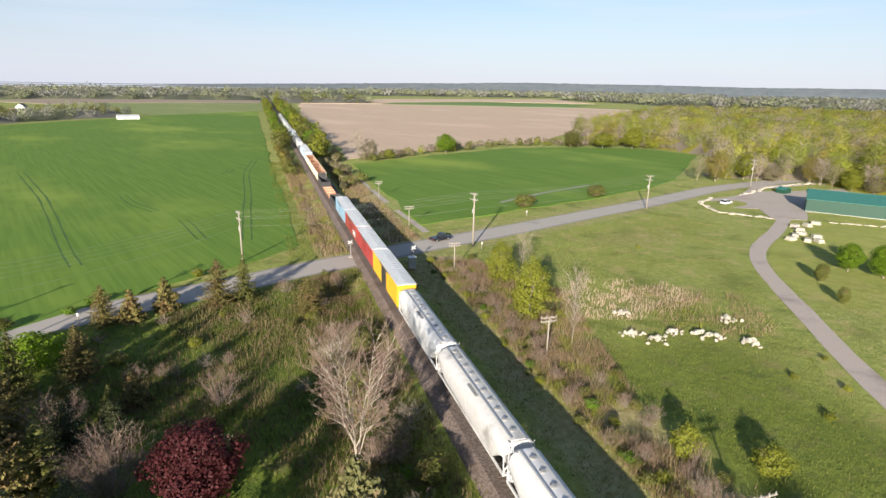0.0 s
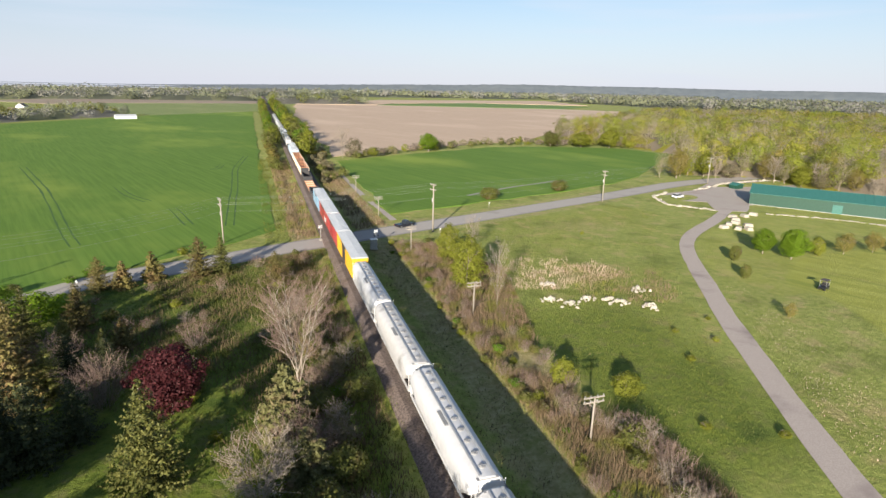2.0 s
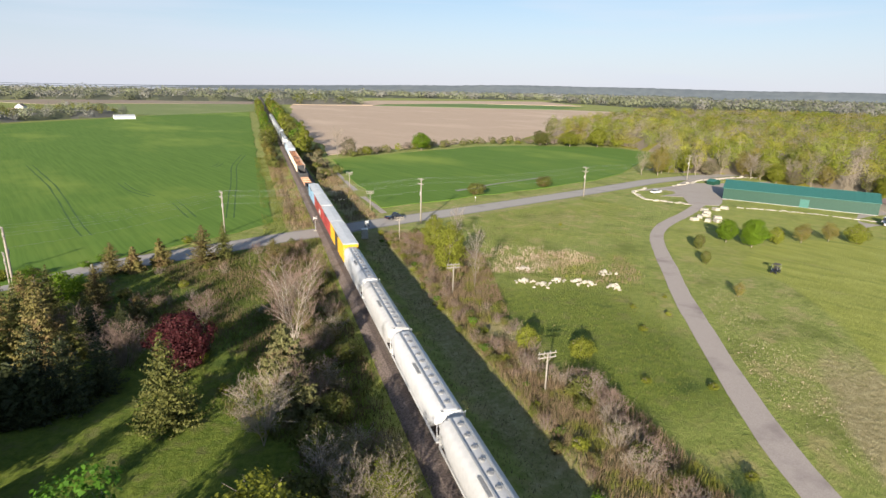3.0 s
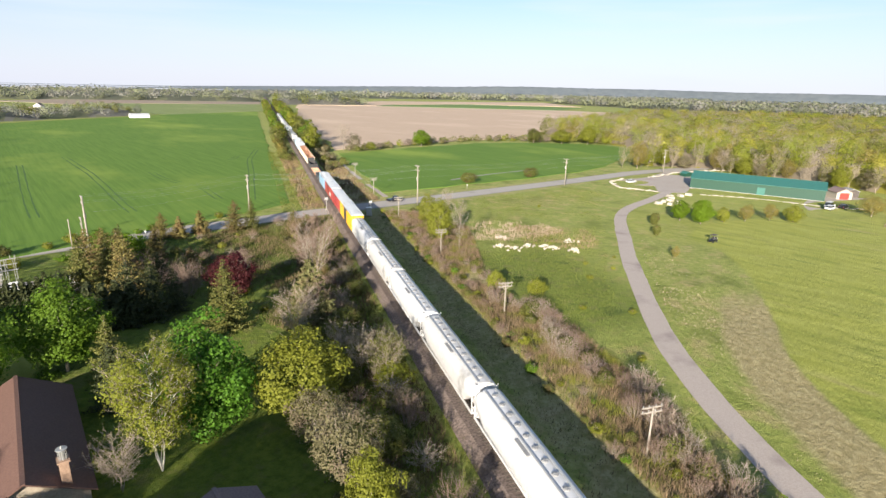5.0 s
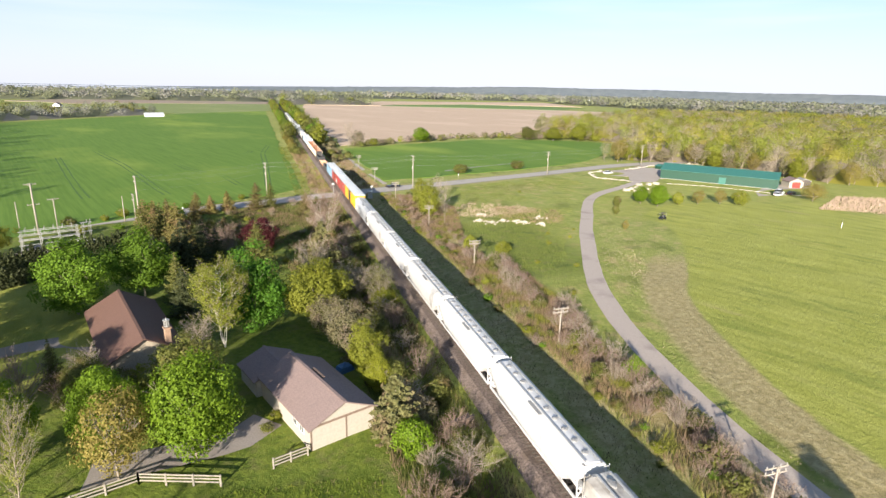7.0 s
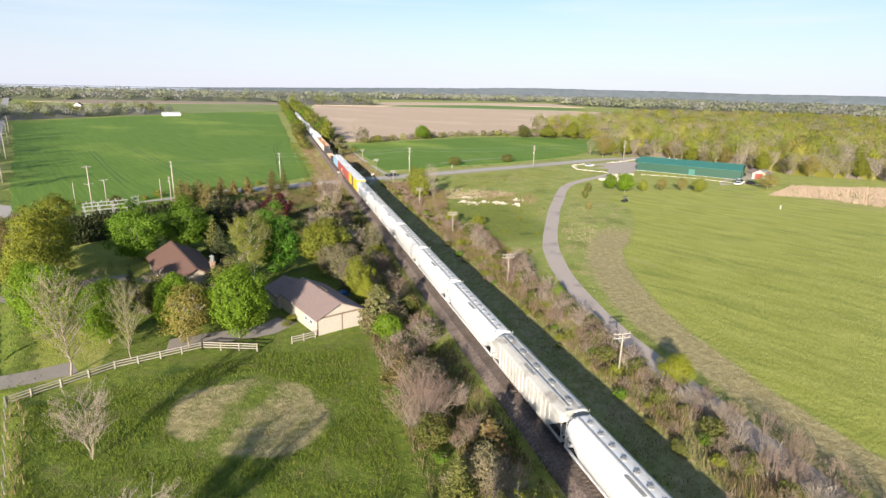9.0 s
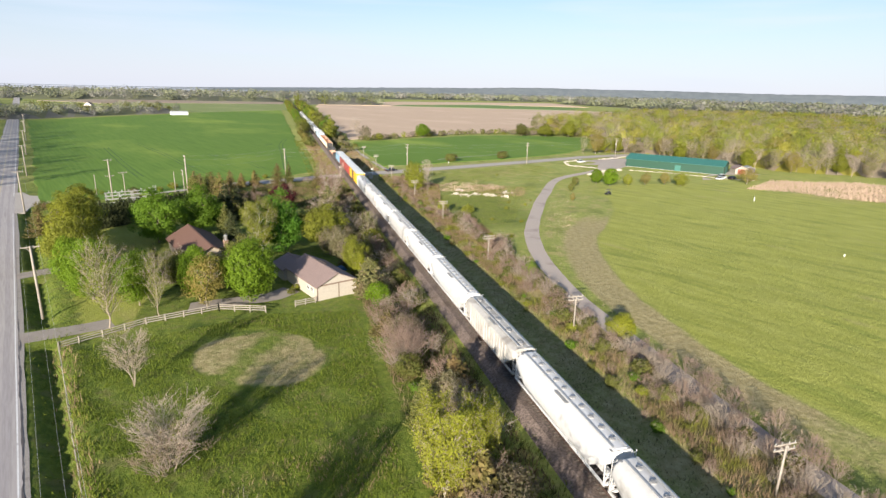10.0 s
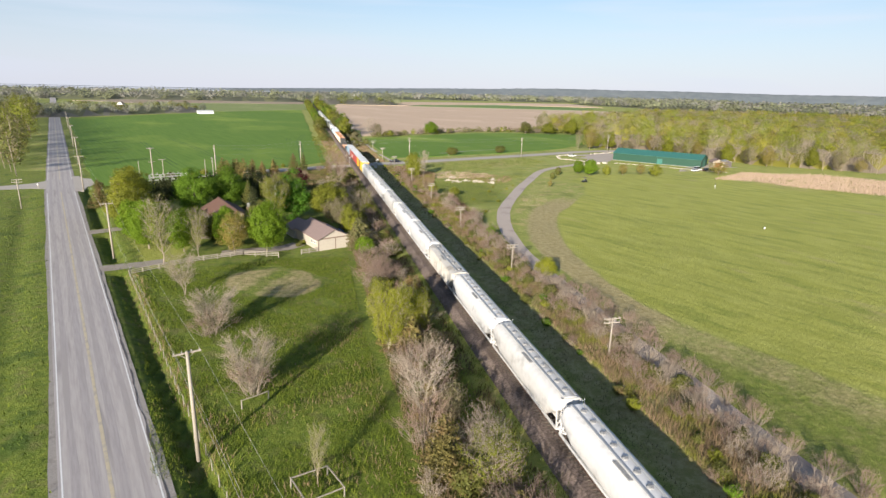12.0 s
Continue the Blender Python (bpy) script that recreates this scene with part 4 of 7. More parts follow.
def woods(name, spots, hgt, wid, mats, share, count, size, r, label, trunk_mat=None, low=0.2, bare=(), floor=None, floor_step=7.0):
    """A wood: many crowns of leafy sprays with trunks over a twiggy understory, in one mesh of stuff."""
    vs, fs, ms, tones, o = [], [], [], [], 0
    slots = list(mats) + ([trunk_mat] if trunk_mat else [])
    spots = np.asarray(spots)
    for (x, y), z in zip(spots, ground_z(spots[:, 0], spots[:, 1])):
        h, w = hgt * r.uniform(0.72, 1.2), wid * r.uniform(0.7, 1.25)
        kind = r.choice(len(mats), p=share)
        thin = kind in bare
        pos, out = clump_points(h, w, low, int(count * (0.7 if thin else 1)), r, "egg" if r.random() < 0.4 else "round", 5)
        v, f = cards(pos + [x, y, z], out, size * (0.75 if thin else 1), r, 0.7, 0.3)
        vs.append(v), fs.append(f + o), ms.append(np.full(len(f), kind)), tones.append(np.full(len(v), r.normal(0, 0.12)))
        o += len(v)
        if trunk_mat:
            tw = 0.008 * h
            for a in (0, 1.57):
                dx, dy = math.cos(a) * tw, math.sin(a) * tw
                hx, hy = r.normal(0, 0.04 * h, 2)
                vs.append(np.array([(x - dx, y - dy, -0.2), (x + dx, y + dy, -0.2), (x + hx + dx / 2, y + hy + dy / 2, h * 0.8), (x + hx - dx / 2, y + hy - dy / 2, h * 0.8)]))
                fs.append(np.array([[0, 1, 2, 3]]) + o), ms.append(np.array([len(mats)]))
                o += 4
                tones.append(np.zeros(4))
    if floor is not None:
        v, f = understory(floor, hgt, floor_step, r)
        v[:, 2] += ground_z(v[:, 0], v[:, 1])
        patch = (np.sin(v[f[:, 0], 0] * 0.11 + 2) + np.sin(v[f[:, 0], 1] * 0.093) + r.normal(0, 0.7, len(f))) > 0.2
        vs.append(v), fs.append(f + o), ms.append(np.where(patch, 0, len(mats) - 1 if not bare else bare[0])), tones.append(np.full(len(v), -0.1))
    me = data_mesh(name, np.concatenate(vs), np.concatenate(fs), slots, np.concatenate(ms))
    me.attributes.new("tone", "FLOAT", "POINT").data.foreach_set("value", np.concatenate(tones).astype(np.float32))
    return tagged(new(name, me), label, "woods", kind="stuff")


def jitter_grid(poly, gap, r):
    poly = np.asarray(poly)
    (x0, y0), (x1, y1) = poly.min(0), poly.max(0)
    a, b = np.meshgrid(np.arange(x0, x1, gap), np.arange(y0, y1, gap))
    q = np.c_[a.ravel(), b.ravel()] + r.uniform(-0.42, 0.42, (a.size, 2)) * gap
    return q[inside(q[:, 0], q[:, 1], poly)]

# ---------------------------------------------------------------- railway
RAIL_Z = 0.95
bed = Shape()
for y0, y1 in ((-230, 1500),):
    prof = [(-4.2, -0.7), (-2.95, 0.25), (-2.05, 0.72), (2.2, 0.72), (3.4, 0.25), (6.2, -1.2)]
    bed.loft([[(RAIL_X + x, y0, z) for x, z in prof], [(RAIL_X + x, y1, z) for x, z in prof]])
structure("railway_bed", bed.mesh("railway_bed", BALLAST), "single railway bed of brown stone ballast", "railway")
track = empty("railway_track", pose(RAIL_X, 0, 0), "rusty steel railway track on dark wooden sleepers", "railway track")
for sx in (-0.76, 0.76):
    rail = Shape()
    rail.box(sx - 0.035, sx + 0.035, -230, 1500, RAIL_Z - 0.05, RAIL_Z)
    rail.box(sx - 0.07, sx + 0.07, -230, 1500, RAIL_Z - 0.17, RAIL_Z - 0.14)
    rail.box(sx - 0.012, sx + 0.012, -230, 1500, RAIL_Z - 0.14, RAIL_Z - 0.05)
    part("rail", rail, STEEL, track)


def wheel(parent, x, y, z=0.46):
    s = Shape()
    ring = lambda xx, r: [(xx, y + r * math.cos(6.2832 * i / 12), z + r * math.sin(6.2832 * i / 12)) for i in range(12)]
    s.loft([ring(x - 0.07, 0.46), ring(x + 0.05, 0.45), ring(x + 0.07, 0.38)])
    return part("wheel", s, UNDER, parent)


def bogie(parent, y):
    s = Shape()
    for x in (-1.05, 1.05):
        s.loft([[(x - 0.08, y - 1.15, 0.42), (x + 0.08, y - 1.15, 0.42), (x + 0.08, y - 1.15, 0.62), (x - 0.08, y - 1.15, 0.62)],
                [(x - 0.08, y - 0.3, 0.25), (x + 0.08, y - 0.3, 0.25), (x + 0.08, y - 0.3, 0.80), (x - 0.08, y - 0.3, 0.80)],
                [(x - 0.08, y + 0.3, 0.25), (x + 0.08, y + 0.3, 0.25), (x + 0.08, y + 0.3, 0.80), (x - 0.08, y + 0.3, 0.80)],
                [(x - 0.08, y + 1.15, 0.42), (x + 0.08, y + 1.15, 0.42), (x + 0.08, y + 1.15, 0.62), (x - 0.08, y + 1.15, 0.62)]])
    s.box(-1.1, 1.1, y - 0.25, y + 0.25, 0.45, 0.75)
    s.box(-0.9, 0.9, y - 0.95, y - 0.82, 0.4, 0.52)
    s.box(-0.9, 0.9, y + 0.82, y + 0.95, 0.4, 0.52)
    b = part("bogie", s, UNDER, parent)
    for x in (-0.78, 0.78):
        for dy in (-0.9, 0.9):
            wheel(b, x, y + dy)


def running_gear(top, length):
    for y in (-length / 2 + 2.3, length / 2 - 2.3):
        bogie(top, y)
    for sy in (-1, 1):
        s = Shape().box(-0.12, 0.12, min(sy * (length / 2 - 0.6), sy * (length / 2 + 0.02)), max(sy * (length / 2 - 0.6), sy * (length / 2 + 0.02)), 0.72, 0.98)
        s.box(-0.2, 0.2, sy * (length / 2 - 0.02) - 0.14, sy * (length / 2 - 0.02) + 0.14, 0.68, 1.02, 0.04)
        part("coupler", s, UNDER, top)


def end_ladder(top, x, y, z0, z1, material, rungs=7):
    s = Shape()
    for dx in (-0.22, 0.22):
        s.beam((x + dx, y, z0), (x + dx, y, z1), 0.05, 0.05)
    for i in range(rungs):
        z = z0 + (z1 - z0) * (i + 0.5) / rungs
        s.beam((x - 0.22, y, z), (x + 0.22, y, z), 0.04, 0.04)
    part("ladder", s, material, top)


def painted(name, a, b, dirt, amount, rough=0.5, streak=True):
    return surface(name, a, b, 1.4, 0.22, rough, bump=0.05, dirt=dirt, dirt_amount=amount, stretch=(1.0, 0.5, 0) if streak else None)


def hopper_paint(name, a, b, grime_shade, amount):
    """Wagon paint with soft smudges for tree shadows and soot, runs of rust from the roof edge and road dirt; each
    wagon has its own.
    """
    m, n, l, p = nodes_of(name)
    src = n.new("ShaderNodeTexCoord").outputs["Object"]
    own = n.new("ShaderNodeVectorMath")
    own.operation = "MULTIPLY_ADD"
    own.inputs[1].default_value = (90.0, 140.0, 0.0)
    l.new(n.new("ShaderNodeObjectInfo").outputs["Random"], own.inputs[0])
    l.new(src, own.inputs[2])
    c = mixer(n, l, ramp(n, l, noisy(n, l, 1.4, 4, None, 0.6, own.outputs[0]), 0.3, 0.7), a, b)
    # broad smudges imitate tree shadows on the wagon sides, along with soot
    shade_smudge = noisy(n, l, 0.30, 4, None, 0.55, own.outputs[0])
    c = mixer(n, l, ramp(n, l, shade_smudge, 0.70 - 0.22 * amount, 0.86 - 0.18 * amount), c, grime_shade)
    run = n.new("ShaderNodeMapping")
    run.inputs["Scale"].default_value = (1.0, 2.2, 0.16)
    l.new(own.outputs[0], run.inputs[0])
    runs = noisy(n, l, 1.1, 5, None, 0.7, run.outputs[0])
    c = mixer(n, l, ramp(n, l, runs, 0.66, 0.88), c, tuple(0.75 * g for g in grime_shade))
    l.new(c, p.inputs["Base Color"])
    p.inputs["Roughness"].default_value = 0.5
    return m


HOPPER_PAINT = {
    "white": hopper_paint("white_car_paint", (0.60, 0.60, 0.605), (0.67, 0.67, 0.67), (0.38, 0.37, 0.365), 0.5),
    "pale": hopper_paint("pale_grey_car_paint", (0.54, 0.535, 0.525), (0.61, 0.60, 0.59), (0.32, 0.31, 0.295), 0.7),
    "beige": hopper_paint("beige_car_paint", (0.46, 0.44, 0.41), (0.54, 0.52, 0.485), (0.28, 0.25, 0.22), 0.85),
    "grey": hopper_paint("weathered_grey_car_paint", (0.41, 0.40, 0.39), (0.50, 0.49, 0.475), (0.27, 0.24, 0.22), 0.85),
}
HATCH = surface("hatch_grey", (0.22, 0.22, 0.22), (0.33, 0.33, 0.33), 5, 1, 0.6, bump=0)
WALKWAY = surface("walkway_grating", (0.42, 0.42, 0.42), (0.52, 0.52, 0.52), 8, 1, 0.6, metal=0.3, bump=0.3)


def hopper(paint, ribbed, length=20.4):
    """A covered hopper wagon: curved or ribbed body, sloped ends, roof hatches, walkways, bays, ladders."""
    top = empty("hopper_wagon", pose(0, 0, 0), "", "freight wagon", "covered hoppers of the train")
    top.scale = (1.03, 1, 1.06)
    m = HOPPER_PAINT[paint]
    L = length / 2 - 0.62
    if ribbed:
        prof = [(-1.5, 1.25), (-1.53, 2.0), (-1.53, 3.75), (-1.42, 3.98), (-0.85, 4.2), (0, 4.3), (0.85, 4.2), (1.42, 3.98), (1.53, 3.75), (1.53, 2.0), (1.5, 1.25)]
    else:
        prof = [(-1.40, 1.2), (-1.55, 1.8), (-1.60, 2.5), (-1.57, 3.2), (-1.40, 3.85), (-1.05, 4.16), (-0.55, 4.32), (0, 4.36), (0.55, 4.32), (1.05, 4.16), (1.40, 3.85),
                (1.57, 3.2), (1.60, 2.5), (1.55, 1.8), (1.40, 1.2)]
    sec = lambda y, zlow, sq=1.0: [(x * sq, y, max(z, zlow)) for x, z in prof]
    body = Shape().loft([sec(-L, 3.0, 0.97), sec(-L + 0.15, 2.9), sec(-L + 2.1, 1.5), sec(-L + 2.4, 1.2), sec(L - 2.4, 1.2), sec(L - 2.1, 1.5), sec(L - 0.15, 2.9), sec(L, 3.0, 0.97)])
    b = part("body", body, m, top, smooth=not ribbed)
    sill = Shape()
    for x in (-1.42, 1.42):
        sill.box(x - 0.07, x + 0.07, -L - 0.25, L + 0.25, 1.0, 1.24)
    sill.box(-0.3, 0.3, -L - 0.4, L + 0.4, 0.75, 1.15)
    for sy in (-1, 1):
        sill.box(-1.45, 1.45, sy * (L + 0.15) - 0.12, sy * (L + 0.15) + 0.12, 1.0, 1.22)
    part("underframe", sill, m, top)
    for k in range(4 if not ribbed else 3):
        n_b = 4 if not ribbed else 3
        y = (k - (n_b - 1) / 2) * (2 * L - 5.2) / n_b
        hw = (2 * L - 5.2) / n_b / 2 * 0.92
        s = Shape().loft([[(-1.3, y - hw, 1.25), (1.3, y - hw, 1.25), (1.3, y + hw, 1.25), (-1.3, y + hw, 1.25)],
                          [(-0.5, y - 0.35, 0.32), (0.5, y - 0.35, 0.32), (0.5, y + 0.35, 0.32), (-0.5, y + 0.35, 0.32)]])
        part("discharge_bay", s, m, top)
    if ribbed:
        for k in range(15):
            y = -L + 2.2 + k * (2 * L - 4.4) / 14
            for x in (-1.56, 1.56):
                part("rib", Shape().box(x - 0.05, x + 0.05, y - 0.06, y + 0.06, 1.25, 3.8), m, b)
    for sy in (-1, 1):
        s = Shape()
        for x in (-1.38, -0.45, 0.45, 1.38):
            s.beam((x, sy * (L + 0.15), 1.15), (x, sy * (L - 0.05), 3.1), 0.09, 0.09)
        s.beam((-1.38, sy * (L + 0.1), 1.7), (1.38, sy * (L + 0.1), 1.7), 0.07, 0.07)
        s.beam((-1.38, sy * (L + 0.12), 1.2), (-0.45, sy * (L + 0.02), 2.9), 0.07, 0.07)
        s.beam((1.38, sy * (L + 0.12), 1.2), (0.45, sy * (L + 0.02), 2.9), 0.07, 0.07)
        part("end_frame", s, m, top)
        end_ladder(top, -1.2 * sy, sy * (L + 0.24), 1.1, 4.2, m)
        plat = Shape().box(-0.95, 0.95, sy * (L - 0.1) - 0.18, sy * (L - 0.1) + 0.18, 4.22, 4.26)
        part("end_walkway", plat, HATCH, top)
    walk_z = 4.42
    for x in (-0.62, 0.62):
        s = Shape().box(x - 0.09, x + 0.09, -L + 0.2, L - 0.2, walk_z, walk_z + 0.04)
        for k in range(12):
            y = -L + 0.8 + k * (2 * L - 1.6) / 11
            s.box(x - 0.03, x + 0.03, y - 0.03, y + 0.03, 4.2, walk_z)
        part("roof_walkway", s, WALKWAY, top)
    part("brake_platform", Shape().box(-1.12, -0.74, -1.6, 0.9, 4.2, 4.3, 0.02), HATCH, top, "dark roof grating")
    count = 10 if not ribbed else 5
    for k in range(count):
        y = -L + 1.4 + k * (2 * L - 2.8) / (count - 1)
        s = Shape()
        ring = lambda z, r: [(0.02 + r * math.cos(6.2832 * i / 10), y + r * math.sin(6.2832 * i / 10) * (1 if not ribbed else 2.0), z) for i in range(10)]
        s.loft([ring(4.3, 0.30), ring(4.43, 0.30), ring(4.48, 0.2)])
        s.box(-0.28, 0.32, y - 0.04, y + 0.04, 4.46, 4.5)
        s.box(-0.03, 0.07, y - 0.27, y + 0.27, 4.46, 4.49)
        part("hatch", s, HATCH, top)
    running_gear(top, length)
    return top


BOX = {
    "yellow": painted("yellow_car_paint", (0.58, 0.33, 0.02), (0.66, 0.39, 0.03), (0.38, 0.22, 0.05), 0.35),
    "red": painted("red_car_paint", (0.27, 0.032, 0.035), (0.35, 0.055, 0.05), (0.20, 0.05, 0.04), 0.4),
    "rust": painted("red_brown_car_paint", (0.23, 0.038, 0.034), (0.31, 0.06, 0.045), (0.22, 0.07, 0.05), 0.45),
    "blue": painted("pale_blue_car_paint", (0.17, 0.29, 0.40), (0.24, 0.37, 0.48), (0.14, 0.22, 0.29), 0.4),
    "slate": painted("slate_blue_car_paint", (0.30, 0.38, 0.46), (0.40, 0.48, 0.56), (0.22, 0.26, 0.30), 0.4),
    "black": painted("black_car_paint", (0.03, 0.03, 0.035), (0.06, 0.06, 0.06), (0.10, 0.08, 0.07), 0.4),
}
ROOF_SHEET = painted("galvanised_car_roof", (0.48, 0.50, 0.52), (0.56, 0.58, 0.60), (0.36, 0.36, 0.36), 0.35)
BLACK_DOOR = BOX["black"]
CREAM = painted("cream_car_paint", (0.66, 0.52, 0.38), (0.76, 0.62, 0.47), (0.48, 0.36, 0.26), 0.4)
ORANGE = painted("orange_rust_paint", (0.42, 0.18, 0.09), (0.54, 0.26, 0.14), (0.30, 0.14, 0.08), 0.4)


def boxcar(paint, length, door_paint, height=4.55, panel=False):
    top = empty("box_wagon", pose(0, 0, 0), "", "freight wagon", "box wagons of the train")
    L = length / 2 - 0.5
    body = Shape().box(-1.5, 1.5, -L, L, 1.05, height - 0.15, 0.05)
    b = part("body", body, BOX[paint], top)
    for k in range(int(length / 1.1)):
        y = -L + 0.5 + k * (2 * L - 1.0) / (int(length / 1.1) - 1)
        if abs(y) < 1.7:
            continue
        for x in (-1.515, 1.515):
            part("side_post", Shape().box(x - 0.035, x + 0.035, y - 0.07, y + 0.07, 1.1, height - 0.2), BOX[paint], b)
    for sx in (-1, 1):
        s = Shape().box(sx * 1.56 - 0.05, sx * 1.56 + 0.05, -1.6, 1.6, 1.15, height - 0.3, 0.02)
        for z in (1.7, 2.4, 3.1, 3.8):
            s.box(sx * 1.62 - 0.02, sx * 1.62 + 0.02, -1.5, 1.5, z - 0.05, z + 0.05)
        part("sliding_door", s, door_paint, top)
        part("door_rail", Shape().box(sx * 1.6 - 0.04, sx * 1.6 + 0.04, -3.3, 3.3, height - 0.3, height - 0.2), UNDER, top)
    roof = Shape()
    prof = [(-1.52, height - 0.16), (-1.52, height - 0.06), (0, height + 0.08), (1.52, height - 0.06), (1.52, height - 0.16)]
    roof.loft([[(x, -L - 0.02, z) for x, z in prof], [(x, L + 0.02, z) for x, z in prof]])
    rf = part("roof", roof, ROOF_SHEET, top)
    for k in range(int(length / 1.2)):
        y = -L + 0.6 + k * (2 * L - 1.2) / (int(length / 1.2) - 1)
        s = Shape().loft([[(x * 0.99, y - 0.05, z + 0.02) for x, z in prof[1:4]] + [(0, y - 0.05, height)], [(x * 0.99, y + 0.05, z + 0.045) for x, z in prof[1:4]] + [(0, y + 0.05, height)]])
        part("roof_seam", s, ROOF_SHEET, rf)
    part("underframe", Shape().box(-0.35, 0.35, -L - 0.2, L + 0.2, 0.7, 1.05).box(-1.4, 1.4, -1.6, 1.6, 0.85, 1.05), UNDER, top)
    if panel:
        part("painted_panel", Shape().box(-1.575, -1.56, -L + 1.2, -L + 4.6, 1.7, 2.9), HOPPER_PAINT["white"], top, "pale painted panel")
    for sy in (-1, 1):
        end_ladder(top, -1.1 * sy, sy * (L + 0.06), 1.0, height - 0.6, BOX[paint])
    running_gear(top, length)
    return top


def flatcar(length):
    top = empty("flat_wagon", pose(0, 0, 0), "", "freight wagon")
    L = length / 2 - 0.4
    part("deck", Shape().box(-1.45, 1.45, -L, L, 0.95, 1.15, 0.04), ORANGE, top)
    part("underframe", Shape().box(-0.4, 0.4, -L, L, 0.62, 0.95), UNDER, top)
    for i in range(14):
        y = -L + 0.8 + i * (2 * L - 1.6) / 13
        part("deck_beam", Shape().box(-1.4, 1.4, y - 0.16, y + 0.16, 1.15, 1.32, 0.03), ORANGE if i % 3 else CREAM, top)
    running_gear(top, length)
    return top


def gondola(length, height=3.6):
    top = empty("open_wagon", pose(0, 0, 0), "", "freight wagon")
    L = length / 2 - 0.5
    side = Shape()
    for sx in (-1, 1):
        side.box(sx * 1.5 - 0.05, sx * 1.5 + 0.05, -L, L, 1.0, height)
        side.box(sx * 1.52 - 0.1, sx * 1.52 + 0.1, -L, L, height - 0.02, height + 0.12)
    part("side_wall", side, CREAM, top)
    for y in (-L, L - 0.1):
        part("end_wall", Shape().box(-1.45, 1.45, y, y + 0.1, 1.0, height), BOX["black"], top)
    part("floor_plate", Shape().box(-1.45, 1.45, -L, L, 0.9, 1.05), UNDER, top)
    for i in range(16):
        y = -L + 0.5 + i * (2 * L - 1.0) / 15
        for x in (-1.58, 1.58):
            part("side_post", Shape().box(x - 0.04, x + 0.04, y - 0.07, y + 0.07, 1.05, height), CREAM, top)
    for i in range(6):
        y = -L + 1.6 + i * (2 * L - 3.2) / 5
        part("cross_brace", Shape().box(-1.5, 1.5, y - 0.3, y + 0.3, height - 0.15, height + 0.05, 0.03), ORANGE, top)
    running_gear(top, length)
    return top


def lowcar(length):
    top = empty("low_wagon", pose(0, 0, 0), "", "freight wagon")
    L = length / 2 - 0.5
    s = Shape()
    for sx in (-1, 1):
        s.box(sx * 1.42 - 0.05, sx * 1.42 + 0.05, -L, L, 1.0, 2.5)
    s.box(-1.42, 1.42, -L, -L + 0.1, 1.0, 2.5).box(-1.42, 1.42, L - 0.1, L, 1.0, 2.5).box(-1.4, 1.4, -L, L, 0.85, 1.02)
    part("tub", s, BOX["black"], top)
    for i in range(10):
        y = -L + 0.5 + i * (2 * L - 1.0) / 9
        for x in (-1.5, 1.5):
            part("side_post", Shape().box(x - 0.04, x + 0.04, y - 0.06, y + 0.06, 1.0, 2.5), BOX["black"], top)
    running_gear(top, length)
    return top


WAGON_LABEL = {"white": "clean white covered hopper wagon on the railway", "pale": "pale grey covered hopper wagon with painted shadow smudges and soot",
               "beige": "grimy beige covered hopper wagon with vertical ribs", "grey": "weathered grey ribbed covered hopper wagon"}
first = {}


def place(key, make, y, label):
    """The first wagon of a kind is built, the others are copies."""
    m = pose(RAIL_X, y, RAIL_Z)
    if key in first:
        ob = copy_thing(first[key], m)
    else:
        ob = first[key] = make()
        ob.matrix_world = m
    tagged(ob, label)
    return ob


COUPLED = 75.0                                           # near end of the yellow wagon
y_end = COUPLED
for paint in ("white", "pale", "white", "pale", "white", "white", "beige", "white", "pale", "white", "white", "pale", "white"):
    ribbed = paint in ("beige", "grey")
    ln = 18.6 if ribbed else 20.0
    place(paint, lambda: hopper(paint, ribbed, ln), y_end - ln / 2, WAGON_LABEL[paint])
    y_end -= ln
y_end = COUPLED
for key, make, ln, label in (
        ("yellow", lambda: boxcar("yellow", 20.5, BLACK_DOOR, 4.75), 20.5, "yellow box wagon with a black sliding door"),
        ("red", lambda: boxcar("red", 17.6, BOX["red"], 4.6), 17.6, "red box wagon with a grey steel roof"),
        ("rust", lambda: boxcar("rust", 17.6, BOX["rust"], 4.6, True), 17.6, "red-brown box wagon with a pale painted panel"),
        ("blue", lambda: boxcar("blue", 17.6, BOX["blue"], 4.5), 17.6, "light blue box wagon with a grey roof"),
        ("low", lambda: lowcar(14.0), 14.0, "low black open wagon"),
        ("flat", lambda: flatcar(20.0), 20.0, "empty flat wagon with an orange-brown beamed deck"),
        ("low", None, 14.0, "low black open wagon"),
        ("gondola", lambda: gondola(26.0), 26.0, "cream open wagon braced with orange beams"),
        ("gondola", None, 26.0, "cream open wagon braced with orange beams"),
        ("slate", lambda: boxcar("slate", 17.6, BOX["slate"], 4.6), 17.6, "slate blue box wagon with a grey roof"),
        ("slate", None, 17.6, "slate blue box wagon with a grey roof"),
        ("low", None, 14.0, "low black open wagon"),
        *[("white", None, 20.0, WAGON_LABEL["white"])] * 3, ("slate", None, 17.6, "slate blue box wagon with a grey roof"),
        *[("white", None, 20.0, WAGON_LABEL["white"])] * 2, *[("pale", None, 20.0, WAGON_LABEL["pale"])] * 8):
    place(key, make, y_end + ln / 2, label)
    y_end += ln

